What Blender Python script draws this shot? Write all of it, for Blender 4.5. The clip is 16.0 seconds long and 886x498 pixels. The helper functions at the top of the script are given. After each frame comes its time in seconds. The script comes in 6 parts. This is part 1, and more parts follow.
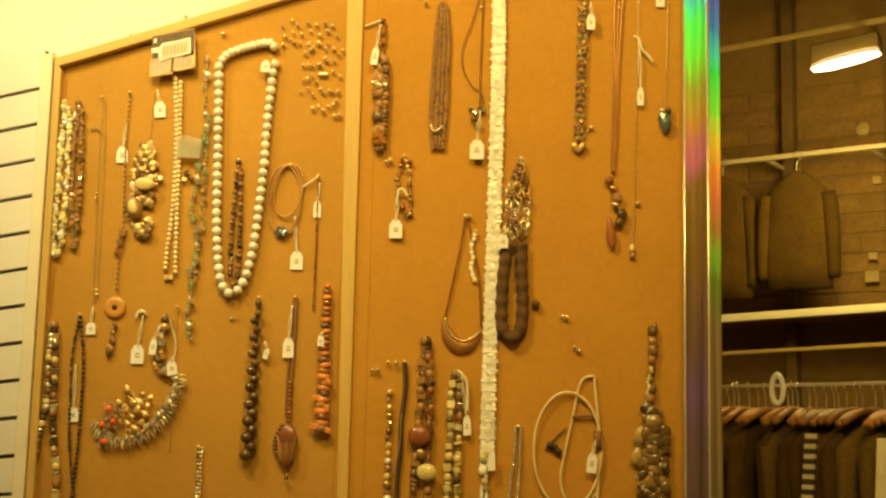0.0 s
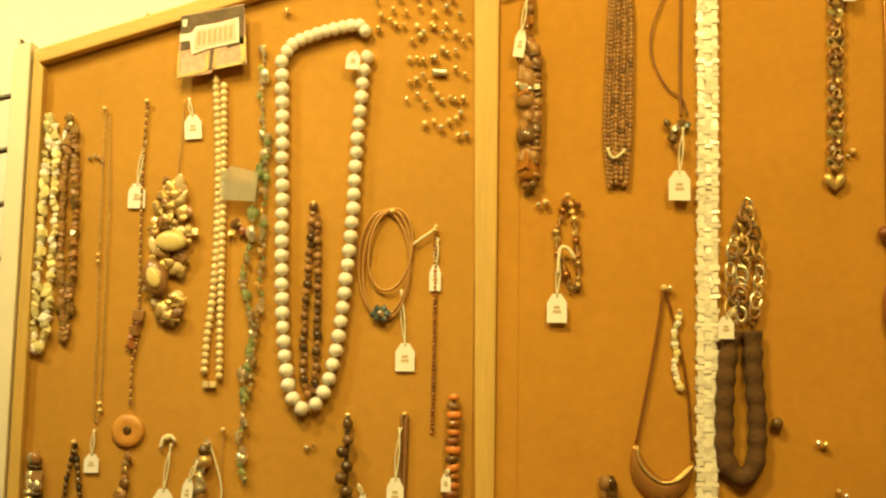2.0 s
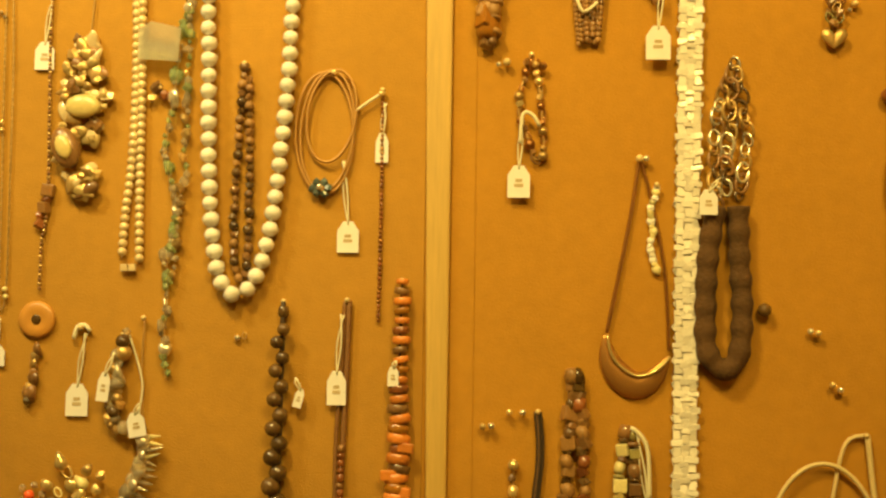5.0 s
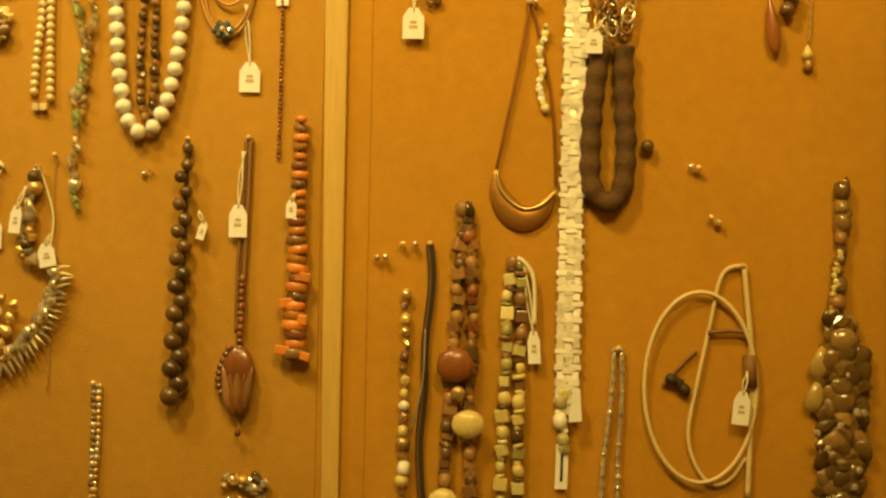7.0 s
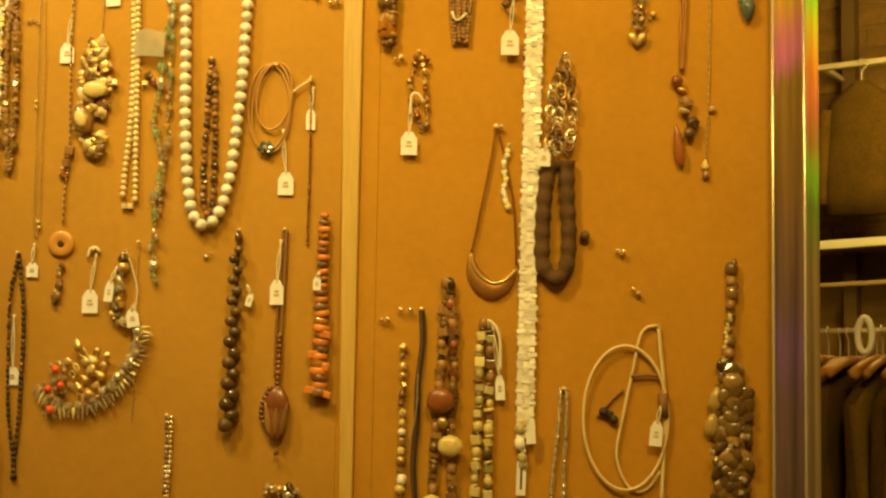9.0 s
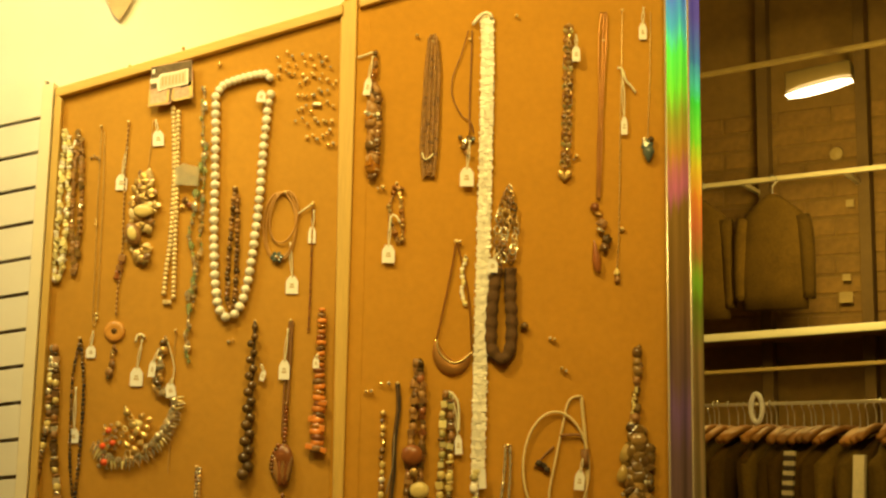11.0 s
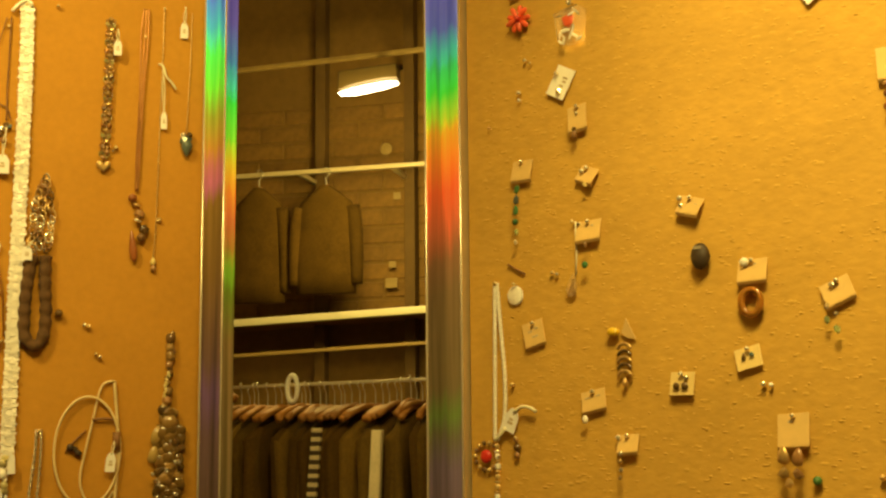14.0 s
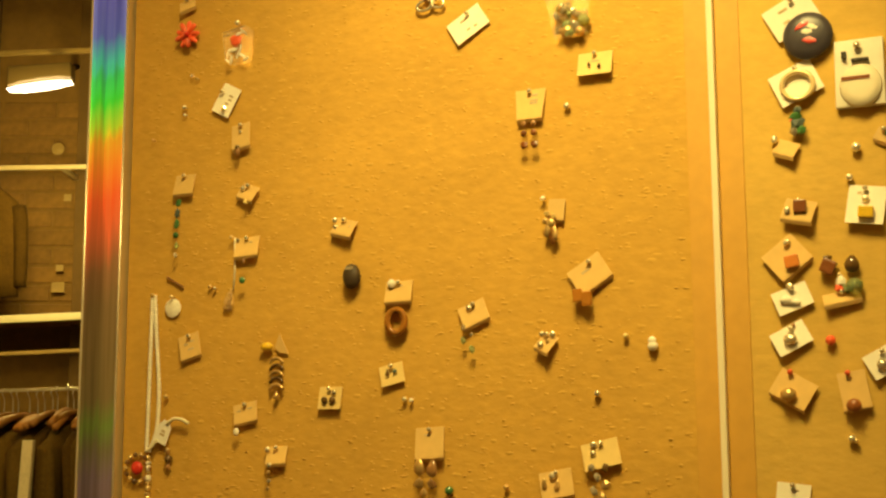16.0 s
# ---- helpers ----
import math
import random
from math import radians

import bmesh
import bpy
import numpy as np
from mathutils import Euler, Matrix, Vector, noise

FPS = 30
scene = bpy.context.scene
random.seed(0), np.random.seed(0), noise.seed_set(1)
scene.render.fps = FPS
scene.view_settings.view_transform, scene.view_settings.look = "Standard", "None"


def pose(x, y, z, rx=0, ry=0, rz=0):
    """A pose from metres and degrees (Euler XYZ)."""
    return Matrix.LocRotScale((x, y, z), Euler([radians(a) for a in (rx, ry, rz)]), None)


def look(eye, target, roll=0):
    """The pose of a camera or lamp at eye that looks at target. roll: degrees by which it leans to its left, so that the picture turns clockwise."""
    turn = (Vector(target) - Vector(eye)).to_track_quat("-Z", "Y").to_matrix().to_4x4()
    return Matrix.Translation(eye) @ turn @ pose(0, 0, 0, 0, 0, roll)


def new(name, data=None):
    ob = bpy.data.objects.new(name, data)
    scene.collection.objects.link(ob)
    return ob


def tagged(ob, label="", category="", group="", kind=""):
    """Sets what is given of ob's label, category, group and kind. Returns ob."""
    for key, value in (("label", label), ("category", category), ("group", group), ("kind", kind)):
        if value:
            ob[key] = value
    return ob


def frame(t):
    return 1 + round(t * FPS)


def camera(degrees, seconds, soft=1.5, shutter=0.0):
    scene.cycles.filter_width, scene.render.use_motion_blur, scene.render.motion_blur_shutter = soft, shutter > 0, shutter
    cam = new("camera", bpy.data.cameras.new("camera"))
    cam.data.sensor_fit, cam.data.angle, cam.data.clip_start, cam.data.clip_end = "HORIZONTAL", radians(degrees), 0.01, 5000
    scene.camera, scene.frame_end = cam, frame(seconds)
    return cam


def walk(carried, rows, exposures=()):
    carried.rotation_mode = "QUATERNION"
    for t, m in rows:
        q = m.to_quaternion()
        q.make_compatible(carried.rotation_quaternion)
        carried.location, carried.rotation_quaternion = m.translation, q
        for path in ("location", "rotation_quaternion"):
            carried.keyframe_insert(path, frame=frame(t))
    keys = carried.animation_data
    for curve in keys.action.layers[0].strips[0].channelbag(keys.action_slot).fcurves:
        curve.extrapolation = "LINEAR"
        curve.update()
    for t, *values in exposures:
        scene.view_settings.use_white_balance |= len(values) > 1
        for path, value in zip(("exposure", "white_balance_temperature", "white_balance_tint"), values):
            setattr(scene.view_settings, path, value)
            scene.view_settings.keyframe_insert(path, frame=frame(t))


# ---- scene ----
cam = camera(39.0, 16.0, soft=2.4)
PATH = [
    (0, (-0.361, -2.536, 1.366), (-0.461, -0.558, 1.639), 1.31),
    (0.5, (-0.405, -2.356, 1.397), (-0.545, -0.383, 1.691), 1.12),
    (0.7, (-0.460, -2.241, 1.424), (-0.586, -0.265, 1.723), 1.10),
    (1, (-0.527, -2.079, 1.485), (-0.638, -0.103, 1.770), 1.04),
    (1.5, (-0.577, -1.858, 1.560), (-0.704, 0.120, 1.828), 1.06),
    (2, (-0.655, -1.685, 1.610), (-0.756, 0.295, 1.874), 0.92),
    (2.5, (-0.710, -1.543, 1.683), (-0.797, 0.443, 1.903), 0.82),
    (3, (-0.736, -1.460, 1.677), (-0.809, 0.525, 1.912), 0.77),
    (3.5, (-0.688, -1.463, 1.647), (-0.785, 0.523, 1.862), 0.87),
    (4, (-0.670, -1.474, 1.621), (-0.753, 0.515, 1.809), 0.90),
    (4.2, (-0.657, -1.476, 1.604), (-0.741, 0.514, 1.791), 0.90),
    (6.3, (-0.530, -1.521, 1.481), (-0.610, 0.475, 1.566), 0.87),
    (6.6, (-0.499, -1.529, 1.443), (-0.593, 0.466, 1.537), 0.99),
    (7, (-0.474, -1.536, 1.415), (-0.567, 0.460, 1.496), 1.04),
    (7.5, (-0.442, -1.608, 1.443), (-0.553, 0.389, 1.479), 1.08),
    (8, (-0.461, -1.729, 1.448), (-0.542, 0.269, 1.511), 0.96),
    (8.5, (-0.419, -1.868, 1.432), (-0.537, 0.125, 1.547), 0.98),
    (9, (-0.415, -2.034, 1.420), (-0.526, -0.043, 1.579), 0.97),
    (11.3, (-0.391, -2.636, 1.361), (-0.425, -0.661, 1.671), 0.97),
    (11.5, (-0.392, -2.634, 1.368), (-0.396, -0.658, 1.676), 1.06),
    (12, (-0.381, -2.655, 1.365), (-0.295, -0.681, 1.675), 0.43),
    (12.5, (-0.380, -2.682, 1.379), (-0.189, -0.713, 1.675), 0.22),
    (13, (-0.357, -2.712, 1.370), (-0.049, -0.757, 1.660), -0.22),
    (13.5, (-0.332, -2.744, 1.376), (0.101, -0.811, 1.651), -0.37),
    (14, (-0.294, -2.784, 1.371), (0.287, -0.890, 1.644), -0.53),
    (14.5, (-0.270, -2.811, 1.382), (0.449, -0.964, 1.653), -0.27),
    (15, (-0.259, -2.844, 1.386), (0.581, -1.050, 1.662), -0.21),
    (15.2, (-0.263, -2.851, 1.393), (0.619, -1.076, 1.664), -0.31),
    (15.6, (-0.266, -2.858, 1.391), (0.689, -1.122, 1.665), -0.31),
    (16, (-0.270, -2.871, 1.381), (0.761, -1.180, 1.661), -0.28),
]
LIGHT = [(0, -0.03, 6100, 13), (3, 0.04, 6150, 14), (4.2, 0.02, 6300, 14), (6.6, -0.02, 6900, 15), (8.5, -0.05, 6850, 15), (11.3, -0.04, 6500, 12), (12, -0.05, 6500, 13), (12.5, -0.04, 6500, 13), (13, -0.06, 6500, 13), (13.5, 0.0, 6400, 12), (14.5, -0.02, 6250, 10), (15.2, 0.05, 6250, 10), (16, -0.01, 6250, 14)]
walk(cam, [(t, look(eye, target, roll)) for t, eye, target, roll in PATH], LIGHT)

# ---- world and lamps ----
world = bpy.data.worlds.new("shop_dusk")
scene.world = world
world.use_nodes = True
world.node_tree.nodes["Background"].inputs[0].default_value = (1.0, 0.78, 0.42, 1)
world.node_tree.nodes["Background"].inputs[1].default_value = 0.05
WARM = (1.0, 0.735, 0.215)


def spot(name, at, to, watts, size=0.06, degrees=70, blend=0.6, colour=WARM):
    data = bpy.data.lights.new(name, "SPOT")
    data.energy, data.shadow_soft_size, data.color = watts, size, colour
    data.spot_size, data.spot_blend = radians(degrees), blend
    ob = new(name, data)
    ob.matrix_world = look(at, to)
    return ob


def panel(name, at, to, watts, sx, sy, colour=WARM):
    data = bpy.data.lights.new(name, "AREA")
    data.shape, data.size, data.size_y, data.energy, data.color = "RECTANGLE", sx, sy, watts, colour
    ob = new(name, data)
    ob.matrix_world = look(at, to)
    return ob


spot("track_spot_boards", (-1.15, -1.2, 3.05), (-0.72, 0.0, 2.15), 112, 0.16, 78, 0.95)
# Added orange fill that brightens the boards near the opening; its lamp is unseen.
spot("fill_spot_opening", (-0.12, -2.0, 3.1), (-0.36, 0.0, 2.14), 90, 0.22, 60, 0.95, (1.0, 0.70, 0.175))
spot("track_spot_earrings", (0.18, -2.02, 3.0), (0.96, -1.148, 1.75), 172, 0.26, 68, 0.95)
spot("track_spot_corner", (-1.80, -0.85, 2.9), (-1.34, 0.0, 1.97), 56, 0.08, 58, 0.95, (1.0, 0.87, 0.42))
# Added soft fill from behind the camera that lifts the shadows; no real fitting.
panel("fill_panel_overhead", (-0.25, -2.5, 3.34), (0.1, -0.2, 1.6), 36, 1.6, 0.5)


# ---- materials ----
def mat(name, rgb, rough=0.6, metal=0.0, vary=0.25, scale=30.0, bump=0.0, bscale=200.0, rand=0.0, clear=0.0, trans=0.0, spec=0.5, stretch=(1, 1, 1), tone=None, ior=1.5):
    m = bpy.data.materials.new(name)
    m.use_nodes = True
    nt, b = m.node_tree, m.node_tree.nodes["Principled BSDF"]
    N, Lk = nt.nodes.new, nt.links.new
    co = N("ShaderNodeTexCoord")
    mp = N("ShaderNodeMapping")
    mp.inputs["Scale"].default_value = stretch
    Lk(co.outputs["Object"], mp.inputs[0])
    n1, n2 = N("ShaderNodeTexNoise"), N("ShaderNodeTexNoise")
    n1.inputs["Scale"].default_value, n2.inputs["Scale"].default_value = scale * 0.12, scale
    n1.inputs["Detail"].default_value, n2.inputs["Detail"].default_value = 3, 6
    Lk(mp.outputs[0], n1.inputs[0]), Lk(mp.outputs[0], n2.inputs[0])
    mx = N("ShaderNodeMath")
    mx.operation = "ADD"
    Lk(n1.outputs[0], mx.inputs[0]), Lk(n2.outputs[0], mx.inputs[1])
    mr = N("ShaderNodeMapRange")
    mr.inputs[1].default_value, mr.inputs[2].default_value = 0.6, 1.4
    mr.inputs[3].default_value, mr.inputs[4].default_value = 1 - vary, 1 + vary
    Lk(mx.outputs[0], mr.inputs[0])
    fac = mr.outputs[0]
    if rand:
        oi = N("ShaderNodeObjectInfo")
        r2 = N("ShaderNodeMapRange")
        r2.inputs[3].default_value, r2.inputs[4].default_value = 1 - rand, 1 + rand
        Lk(oi.outputs["Random"], r2.inputs[0])
        mm = N("ShaderNodeMath")
        mm.operation = "MULTIPLY"
        Lk(fac, mm.inputs[0]), Lk(r2.outputs[0], mm.inputs[1])
        fac = mm.outputs[0]
    vm = N("ShaderNodeVectorMath")
    vm.operation = "SCALE"
    vm.inputs[0].default_value = rgb
    Lk(fac, vm.inputs["Scale"])
    col = vm.outputs[0]
    if tone:
        mixn = N("ShaderNodeMix")
        mixn.data_type = "RGBA"
        mixn.inputs[7].default_value = (*tone, 1)
        rr = N("ShaderNodeMapRange")
        rr.inputs[1].default_value, rr.inputs[2].default_value = 0.52, 0.66
        Lk(n2.outputs[0], rr.inputs[0]), Lk(rr.outputs[0], mixn.inputs[0]), Lk(col, mixn.inputs[6])
        col = mixn.outputs[2]
    Lk(col, b.inputs["Base Color"])
    b.inputs["Roughness"].default_value, b.inputs["Metallic"].default_value = rough, metal
    b.inputs["Coat Weight"].default_value, b.inputs["Transmission Weight"].default_value = clear, trans
    b.inputs["Specular IOR Level"].default_value, b.inputs["IOR"].default_value = spec, ior
    if bump:
        n3 = N("ShaderNodeTexNoise")
        n3.inputs["Scale"].default_value, n3.inputs["Detail"].default_value = bscale, 4
        Lk(mp.outputs[0], n3.inputs[0])
        bp = N("ShaderNodeBump")
        bp.inputs["Strength"].default_value, bp.inputs["Distance"].default_value = bump, 0.004
        Lk(n3.outputs[0], bp.inputs["Height"]), Lk(bp.outputs[0], b.inputs["Normal"])
    return m


def foil(name, stops, streak=0.12, rough=0.32, gain=1.0):
    """Holographic foil: its diffracted glare is painted into the base colour as rainbow bands by height, with fine
    upright streaks. stops: (z, rgb).
    """
    m = bpy.data.materials.new(name)
    m.use_nodes = True
    nt, b = m.node_tree, m.node_tree.nodes["Principled BSDF"]
    N, Lk = nt.nodes.new, nt.links.new
    geo, sep = N("ShaderNodeNewGeometry"), N("ShaderNodeSeparateXYZ")
    Lk(geo.outputs["Position"], sep.inputs[0])
    mp, ns = N("ShaderNodeMapping"), N("ShaderNodeTexNoise")
    mp.inputs["Scale"].default_value = (60, 60, 1.6)
    ns.inputs["Scale"].default_value, ns.inputs["Detail"].default_value = 1.0, 3
    Lk(geo.outputs["Position"], mp.inputs[0]), Lk(mp.outputs[0], ns.inputs[0])
    wob = N("ShaderNodeMath")
    wob.operation = "MULTIPLY_ADD"
    wob.inputs[1].default_value, wob.inputs[2].default_value = streak, -streak / 2
    Lk(ns.outputs[0], wob.inputs[0])
    ad = N("ShaderNodeMath")
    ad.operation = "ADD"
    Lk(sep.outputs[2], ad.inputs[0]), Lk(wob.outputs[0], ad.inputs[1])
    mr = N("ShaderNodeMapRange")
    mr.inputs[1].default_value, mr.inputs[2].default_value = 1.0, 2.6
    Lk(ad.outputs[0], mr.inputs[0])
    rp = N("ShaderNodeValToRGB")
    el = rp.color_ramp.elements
    # Painted glare again: upper bands are brightened, the lowest ones dimmed.
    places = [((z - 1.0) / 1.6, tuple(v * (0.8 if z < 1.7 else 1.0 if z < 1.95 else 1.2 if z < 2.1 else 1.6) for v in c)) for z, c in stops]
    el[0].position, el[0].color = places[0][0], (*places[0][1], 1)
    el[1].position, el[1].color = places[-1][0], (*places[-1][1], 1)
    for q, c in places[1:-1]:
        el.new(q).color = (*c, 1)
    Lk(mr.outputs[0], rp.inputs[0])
    n2 = N("ShaderNodeTexNoise")
    n2.inputs["Scale"].default_value, n2.inputs["Detail"].default_value = 0.9, 4
    Lk(mp.outputs[0], n2.inputs[0])
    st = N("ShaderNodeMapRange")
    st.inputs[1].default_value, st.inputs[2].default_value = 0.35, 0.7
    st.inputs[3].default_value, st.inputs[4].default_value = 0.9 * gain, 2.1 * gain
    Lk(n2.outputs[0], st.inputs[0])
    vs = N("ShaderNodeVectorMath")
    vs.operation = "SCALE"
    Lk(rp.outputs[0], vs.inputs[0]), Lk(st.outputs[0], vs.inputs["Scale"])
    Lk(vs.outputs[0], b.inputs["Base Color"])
    b.inputs["Metallic"].default_value, b.inputs["Roughness"].default_value = 0.15, rough
    b.inputs["Specular IOR Level"].default_value = 0.25
    bp = N("ShaderNodeBump")
    bp.inputs["Strength"].default_value, bp.inputs["Distance"].default_value = 0.18, 0.003
    Lk(ns.outputs[0], bp.inputs["Height"]), Lk(bp.outputs[0], b.inputs["Normal"])
    return m


# Copy of the cork with the oranger light near the opening mixed into its colour.
CORK2 = mat("cork_board_orange_light", (0.50, 0.245, 0.027), 0.85, vary=0.10, scale=60, bump=0.25, bscale=420, spec=0.15)
CORK = mat("cork_board", (0.48, 0.25, 0.036), 0.85, vary=0.10, scale=60, bump=0.25, bscale=420, spec=0.15)
FELT = mat("fibre_board", (0.60, 0.355, 0.060), 0.9, vary=0.13, scale=45, bump=0.34, bscale=62, spec=0.15, stretch=(0.75, 1, 1.25))
FELT2 = mat("pale_fibre_board", (0.64, 0.415, 0.085), 0.9, vary=0.12, scale=45, bump=0.34, bscale=62, spec=0.15, stretch=(0.75, 1, 1.25))
PINE = mat("varnished_pine", (0.62, 0.40, 0.095), 0.5, vary=0.14, scale=30, bump=0.1, bscale=120, stretch=(8, 8, 0.6))
PINE_H = mat("varnished_pine_rail", (0.62, 0.40, 0.095), 0.5, vary=0.14, scale=30, bump=0.1, bscale=120, stretch=(0.6, 8, 8))
LIPM = mat("smooth_orange_lip", (0.62, 0.345, 0.045), 0.6, vary=0.10, scale=40, bump=0.05)
NUBM = mat("fibre_nub", (0.60, 0.362, 0.063), 0.9, vary=0.12, scale=120, spec=0.15)
CREAM = mat("cream_paint", (0.82, 0.74, 0.54), 0.55, vary=0.06, scale=18, bump=0.06)
WALLW = mat("white_wall_paint", (0.78, 0.74, 0.66), 0.7, vary=0.05, scale=9, bump=0.08, bscale=300)
SLATM = mat("white_slat_laminate", (0.80, 0.76, 0.66), 0.45, vary=0.05, scale=12, bump=0.03)
GREYINK = mat("faded_ink", (0.52, 0.40, 0.23), 0.8)
GROOVE = mat("slat_groove_brown", (0.10, 0.06, 0.03), 0.8)
# Foil reflections as fixed colours: rainbow above, dull dark tones below.
FOIL_FAR = foil("holo_foil_painted_glare", ((1.15, (0.10, 0.065, 0.05)), (1.34, (0.13, 0.08, 0.10)), (1.43, (0.16, 0.09, 0.24)), (1.50, (0.15, 0.09, 0.09)), (1.70, (0.17, 0.10, 0.03)), (1.86, (0.20, 0.12, 0.03)), (1.90, (0.42, 0.13, 0.30)), (1.94, (0.42, 0.15, 0.20)), (1.98, (0.36, 0.19, 0.04)), (2.06, (0.24, 0.30, 0.04)), (2.13, (0.10, 0.55, 0.05)), (2.20, (0.06, 0.60, 0.12)), (2.26, (0.04, 0.30, 0.85)), (2.34, (0.05, 0.10, 1.0)), (2.6, (0.08, 0.05, 1.0))), 0.16, gain=0.9)
FOIL_EDGE = foil("holo_foil_painted_glare_edge", ((1.2, (0.30, 0.24, 0.14)), (1.55, (0.32, 0.24, 0.12)), (1.66, (0.20, 0.34, 0.05)), (1.71, (0.24, 0.60, 0.06)), (1.76, (0.42, 0.28, 0.08)), (1.82, (0.75, 0.25, 0.12)), (1.88, (0.95, 0.38, 0.08)), (1.94, (0.95, 0.80, 0.08)), (2.00, (0.22, 0.95, 0.08)), (2.08, (0.06, 0.90, 0.14)), (2.12, (0.06, 0.60, 0.90)), (2.17, (0.05, 0.22, 1.0)), (2.26, (0.10, 0.10, 1.0)), (2.6, (0.12, 0.06, 0.9))), 0.06, gain=1.35)
FOIL_NEAR = foil("holo_foil_painted_glare_near", ((1.15, (0.15, 0.11, 0.15)), (1.28, (0.16, 0.12, 0.20)), (1.34, (0.15, 0.14, 0.09)), (1.38, (0.14, 0.22, 0.06)), (1.43, (0.18, 0.14, 0.07)), (1.62, (0.22, 0.15, 0.08)), (1.69, (0.30, 0.16, 0.09)), (1.76, (0.62, 0.15, 0.08)), (1.83, (0.92, 0.16, 0.06)), (1.89, (0.95, 0.30, 0.05)), (1.945, (0.85, 0.48, 0.05)), (1.975, (0.40, 0.70, 0.06)), (2.03, (0.06, 0.82, 0.10)), (2.08, (0.05, 0.65, 0.30)), (2.12, (0.05, 0.42, 0.85)), (2.17, (0.08, 0.12, 1.0)), (2.6, (0.14, 0.06, 0.9))), 0.10, gain=0.95)
EDGING = mat("pale_gold_edging", (0.74, 0.60, 0.34), 0.32, 0.25, vary=0.10, scale=20)
CHROME = mat("chrome_strip", (0.72, 0.64, 0.48), 0.25, 0.55, vary=0.12, scale=20)
PAPER = mat("white_paper", (0.86, 0.83, 0.77), 0.8, vary=0.05, scale=60)
PCARD = mat("pale_buff_card", (0.72, 0.53, 0.19), 0.8, vary=0.08, scale=60, rand=0.08)
CARD = mat("buff_card", (0.67, 0.445, 0.14), 0.8, vary=0.10, scale=60, rand=0.12)
WCARD = mat("white_card", (0.86, 0.81, 0.68), 0.7, vary=0.06, scale=60, rand=0.06)
INK = mat("dark_ink", (0.05, 0.04, 0.03), 0.8)
THREAD = mat("white_thread", (0.78, 0.72, 0.50), 0.8, vary=0.1)
GOLD = mat("gold_metal", (0.86, 0.64, 0.25), 0.22, 0.6, vary=0.15, rand=0.2)
BRASS = mat("antique_brass", (0.60, 0.40, 0.14), 0.35, 0.6, vary=0.25, rand=0.25)
BRONZE = mat("bronze_wire", (0.42, 0.20, 0.06), 0.35, 0.9, vary=0.2)
SILVER = mat("silver_metal", (0.84, 0.76, 0.56), 0.20, 0.72, vary=0.2, rand=0.2)
IVORY = mat("ivory_bead", (0.90, 0.85, 0.73), 0.26, vary=0.16, scale=260, rand=0.08, clear=0.6, bump=0.22, bscale=160)
PEARL = mat("gold_pearl", (0.80, 0.62, 0.32), 0.25, 0.15, vary=0.08, rand=0.12, clear=0.5)
CHIPC = mat("pale_stone_chip", (0.72, 0.62, 0.28), 0.35, vary=0.2, rand=0.35, clear=0.3)
BROWN = mat("brown_stone", (0.25, 0.125, 0.038), 0.30, vary=0.3, rand=0.45, clear=0.4)
DARK = mat("dark_bead", (0.115, 0.062, 0.018), 0.22, vary=0.3, rand=0.4, clear=0.5)
BLACK = mat("black_cord", (0.050, 0.030, 0.013), 0.6, vary=0.2)
RUST = mat("rust_bead", (0.24, 0.078, 0.018), 0.30, vary=0.25, rand=0.35, clear=0.4)
ORANGE = mat("orange_bead", (0.66, 0.22, 0.03), 0.35, vary=0.15, rand=0.2, clear=0.3)
CORAL = mat("coral_bead", (0.85, 0.12, 0.03), 0.35, vary=0.12, rand=0.15, clear=0.3)
RED = mat("red_enamel", (0.62, 0.03, 0.012), 0.3, vary=0.15, rand=0.15, clear=0.4)
GREEN = mat("green_glass", (0.58, 0.72, 0.34), 0.12, vary=0.2, rand=0.25, trans=0.70, ior=1.25)
OLIVE = mat("olive_stone", (0.34, 0.29, 0.10), 0.25, vary=0.3, rand=0.3, clear=0.4)
EMER = mat("emerald_bead", (0.06, 0.18, 0.05), 0.15, vary=0.2, rand=0.3, clear=0.6)
CLEAR = mat("clear_crystal", (0.74, 0.64, 0.42), 0.08, vary=0.1, rand=0.15, trans=0.72, ior=1.25)
SLEEVE = mat("cloudy_plastic", (0.84, 0.84, 0.70), 0.35, vary=0.15, scale=60, trans=0.78, ior=1.15)
FILM = mat("clear_bag", (0.92, 0.88, 0.74), 0.12, vary=0.1, trans=0.92, ior=1.12)
TANW = mat("tan_wire", (0.50, 0.27, 0.07), 0.4, 0.3, vary=0.15)
TANR = mat("tan_orange_resin", (0.62, 0.29, 0.05), 0.35, vary=0.2, clear=0.3)
UMBER = mat("umber_seed_bead", (0.33, 0.17, 0.045), 0.45, vary=0.3, rand=0.18)
TEAL = mat("teal_stone", (0.10, 0.135, 0.12), 0.25, vary=0.4, scale=200, rand=0.3, clear=0.5)
AMBER = mat("amber_resin", (0.50, 0.20, 0.018), 0.15, vary=0.25, rand=0.25, clear=0.5, trans=0.3)
YELLOW = mat("yellow_enamel", (0.75, 0.48, 0.01), 0.3, clear=0.4)
CAMEL = mat("cream_resin", (0.70, 0.55, 0.20), 0.3, vary=0.15, rand=0.1, clear=0.4)
LEATHER = mat("tan_leather_cord", (0.24, 0.11, 0.03), 0.6, vary=0.25, scale=90)
PINK = mat("pink_print", (0.62, 0.38, 0.27), 0.6, vary=0.35, scale=130)
FADED = mat("faded_pink_face", (0.74, 0.56, 0.44), 0.7, vary=0.15, scale=160)
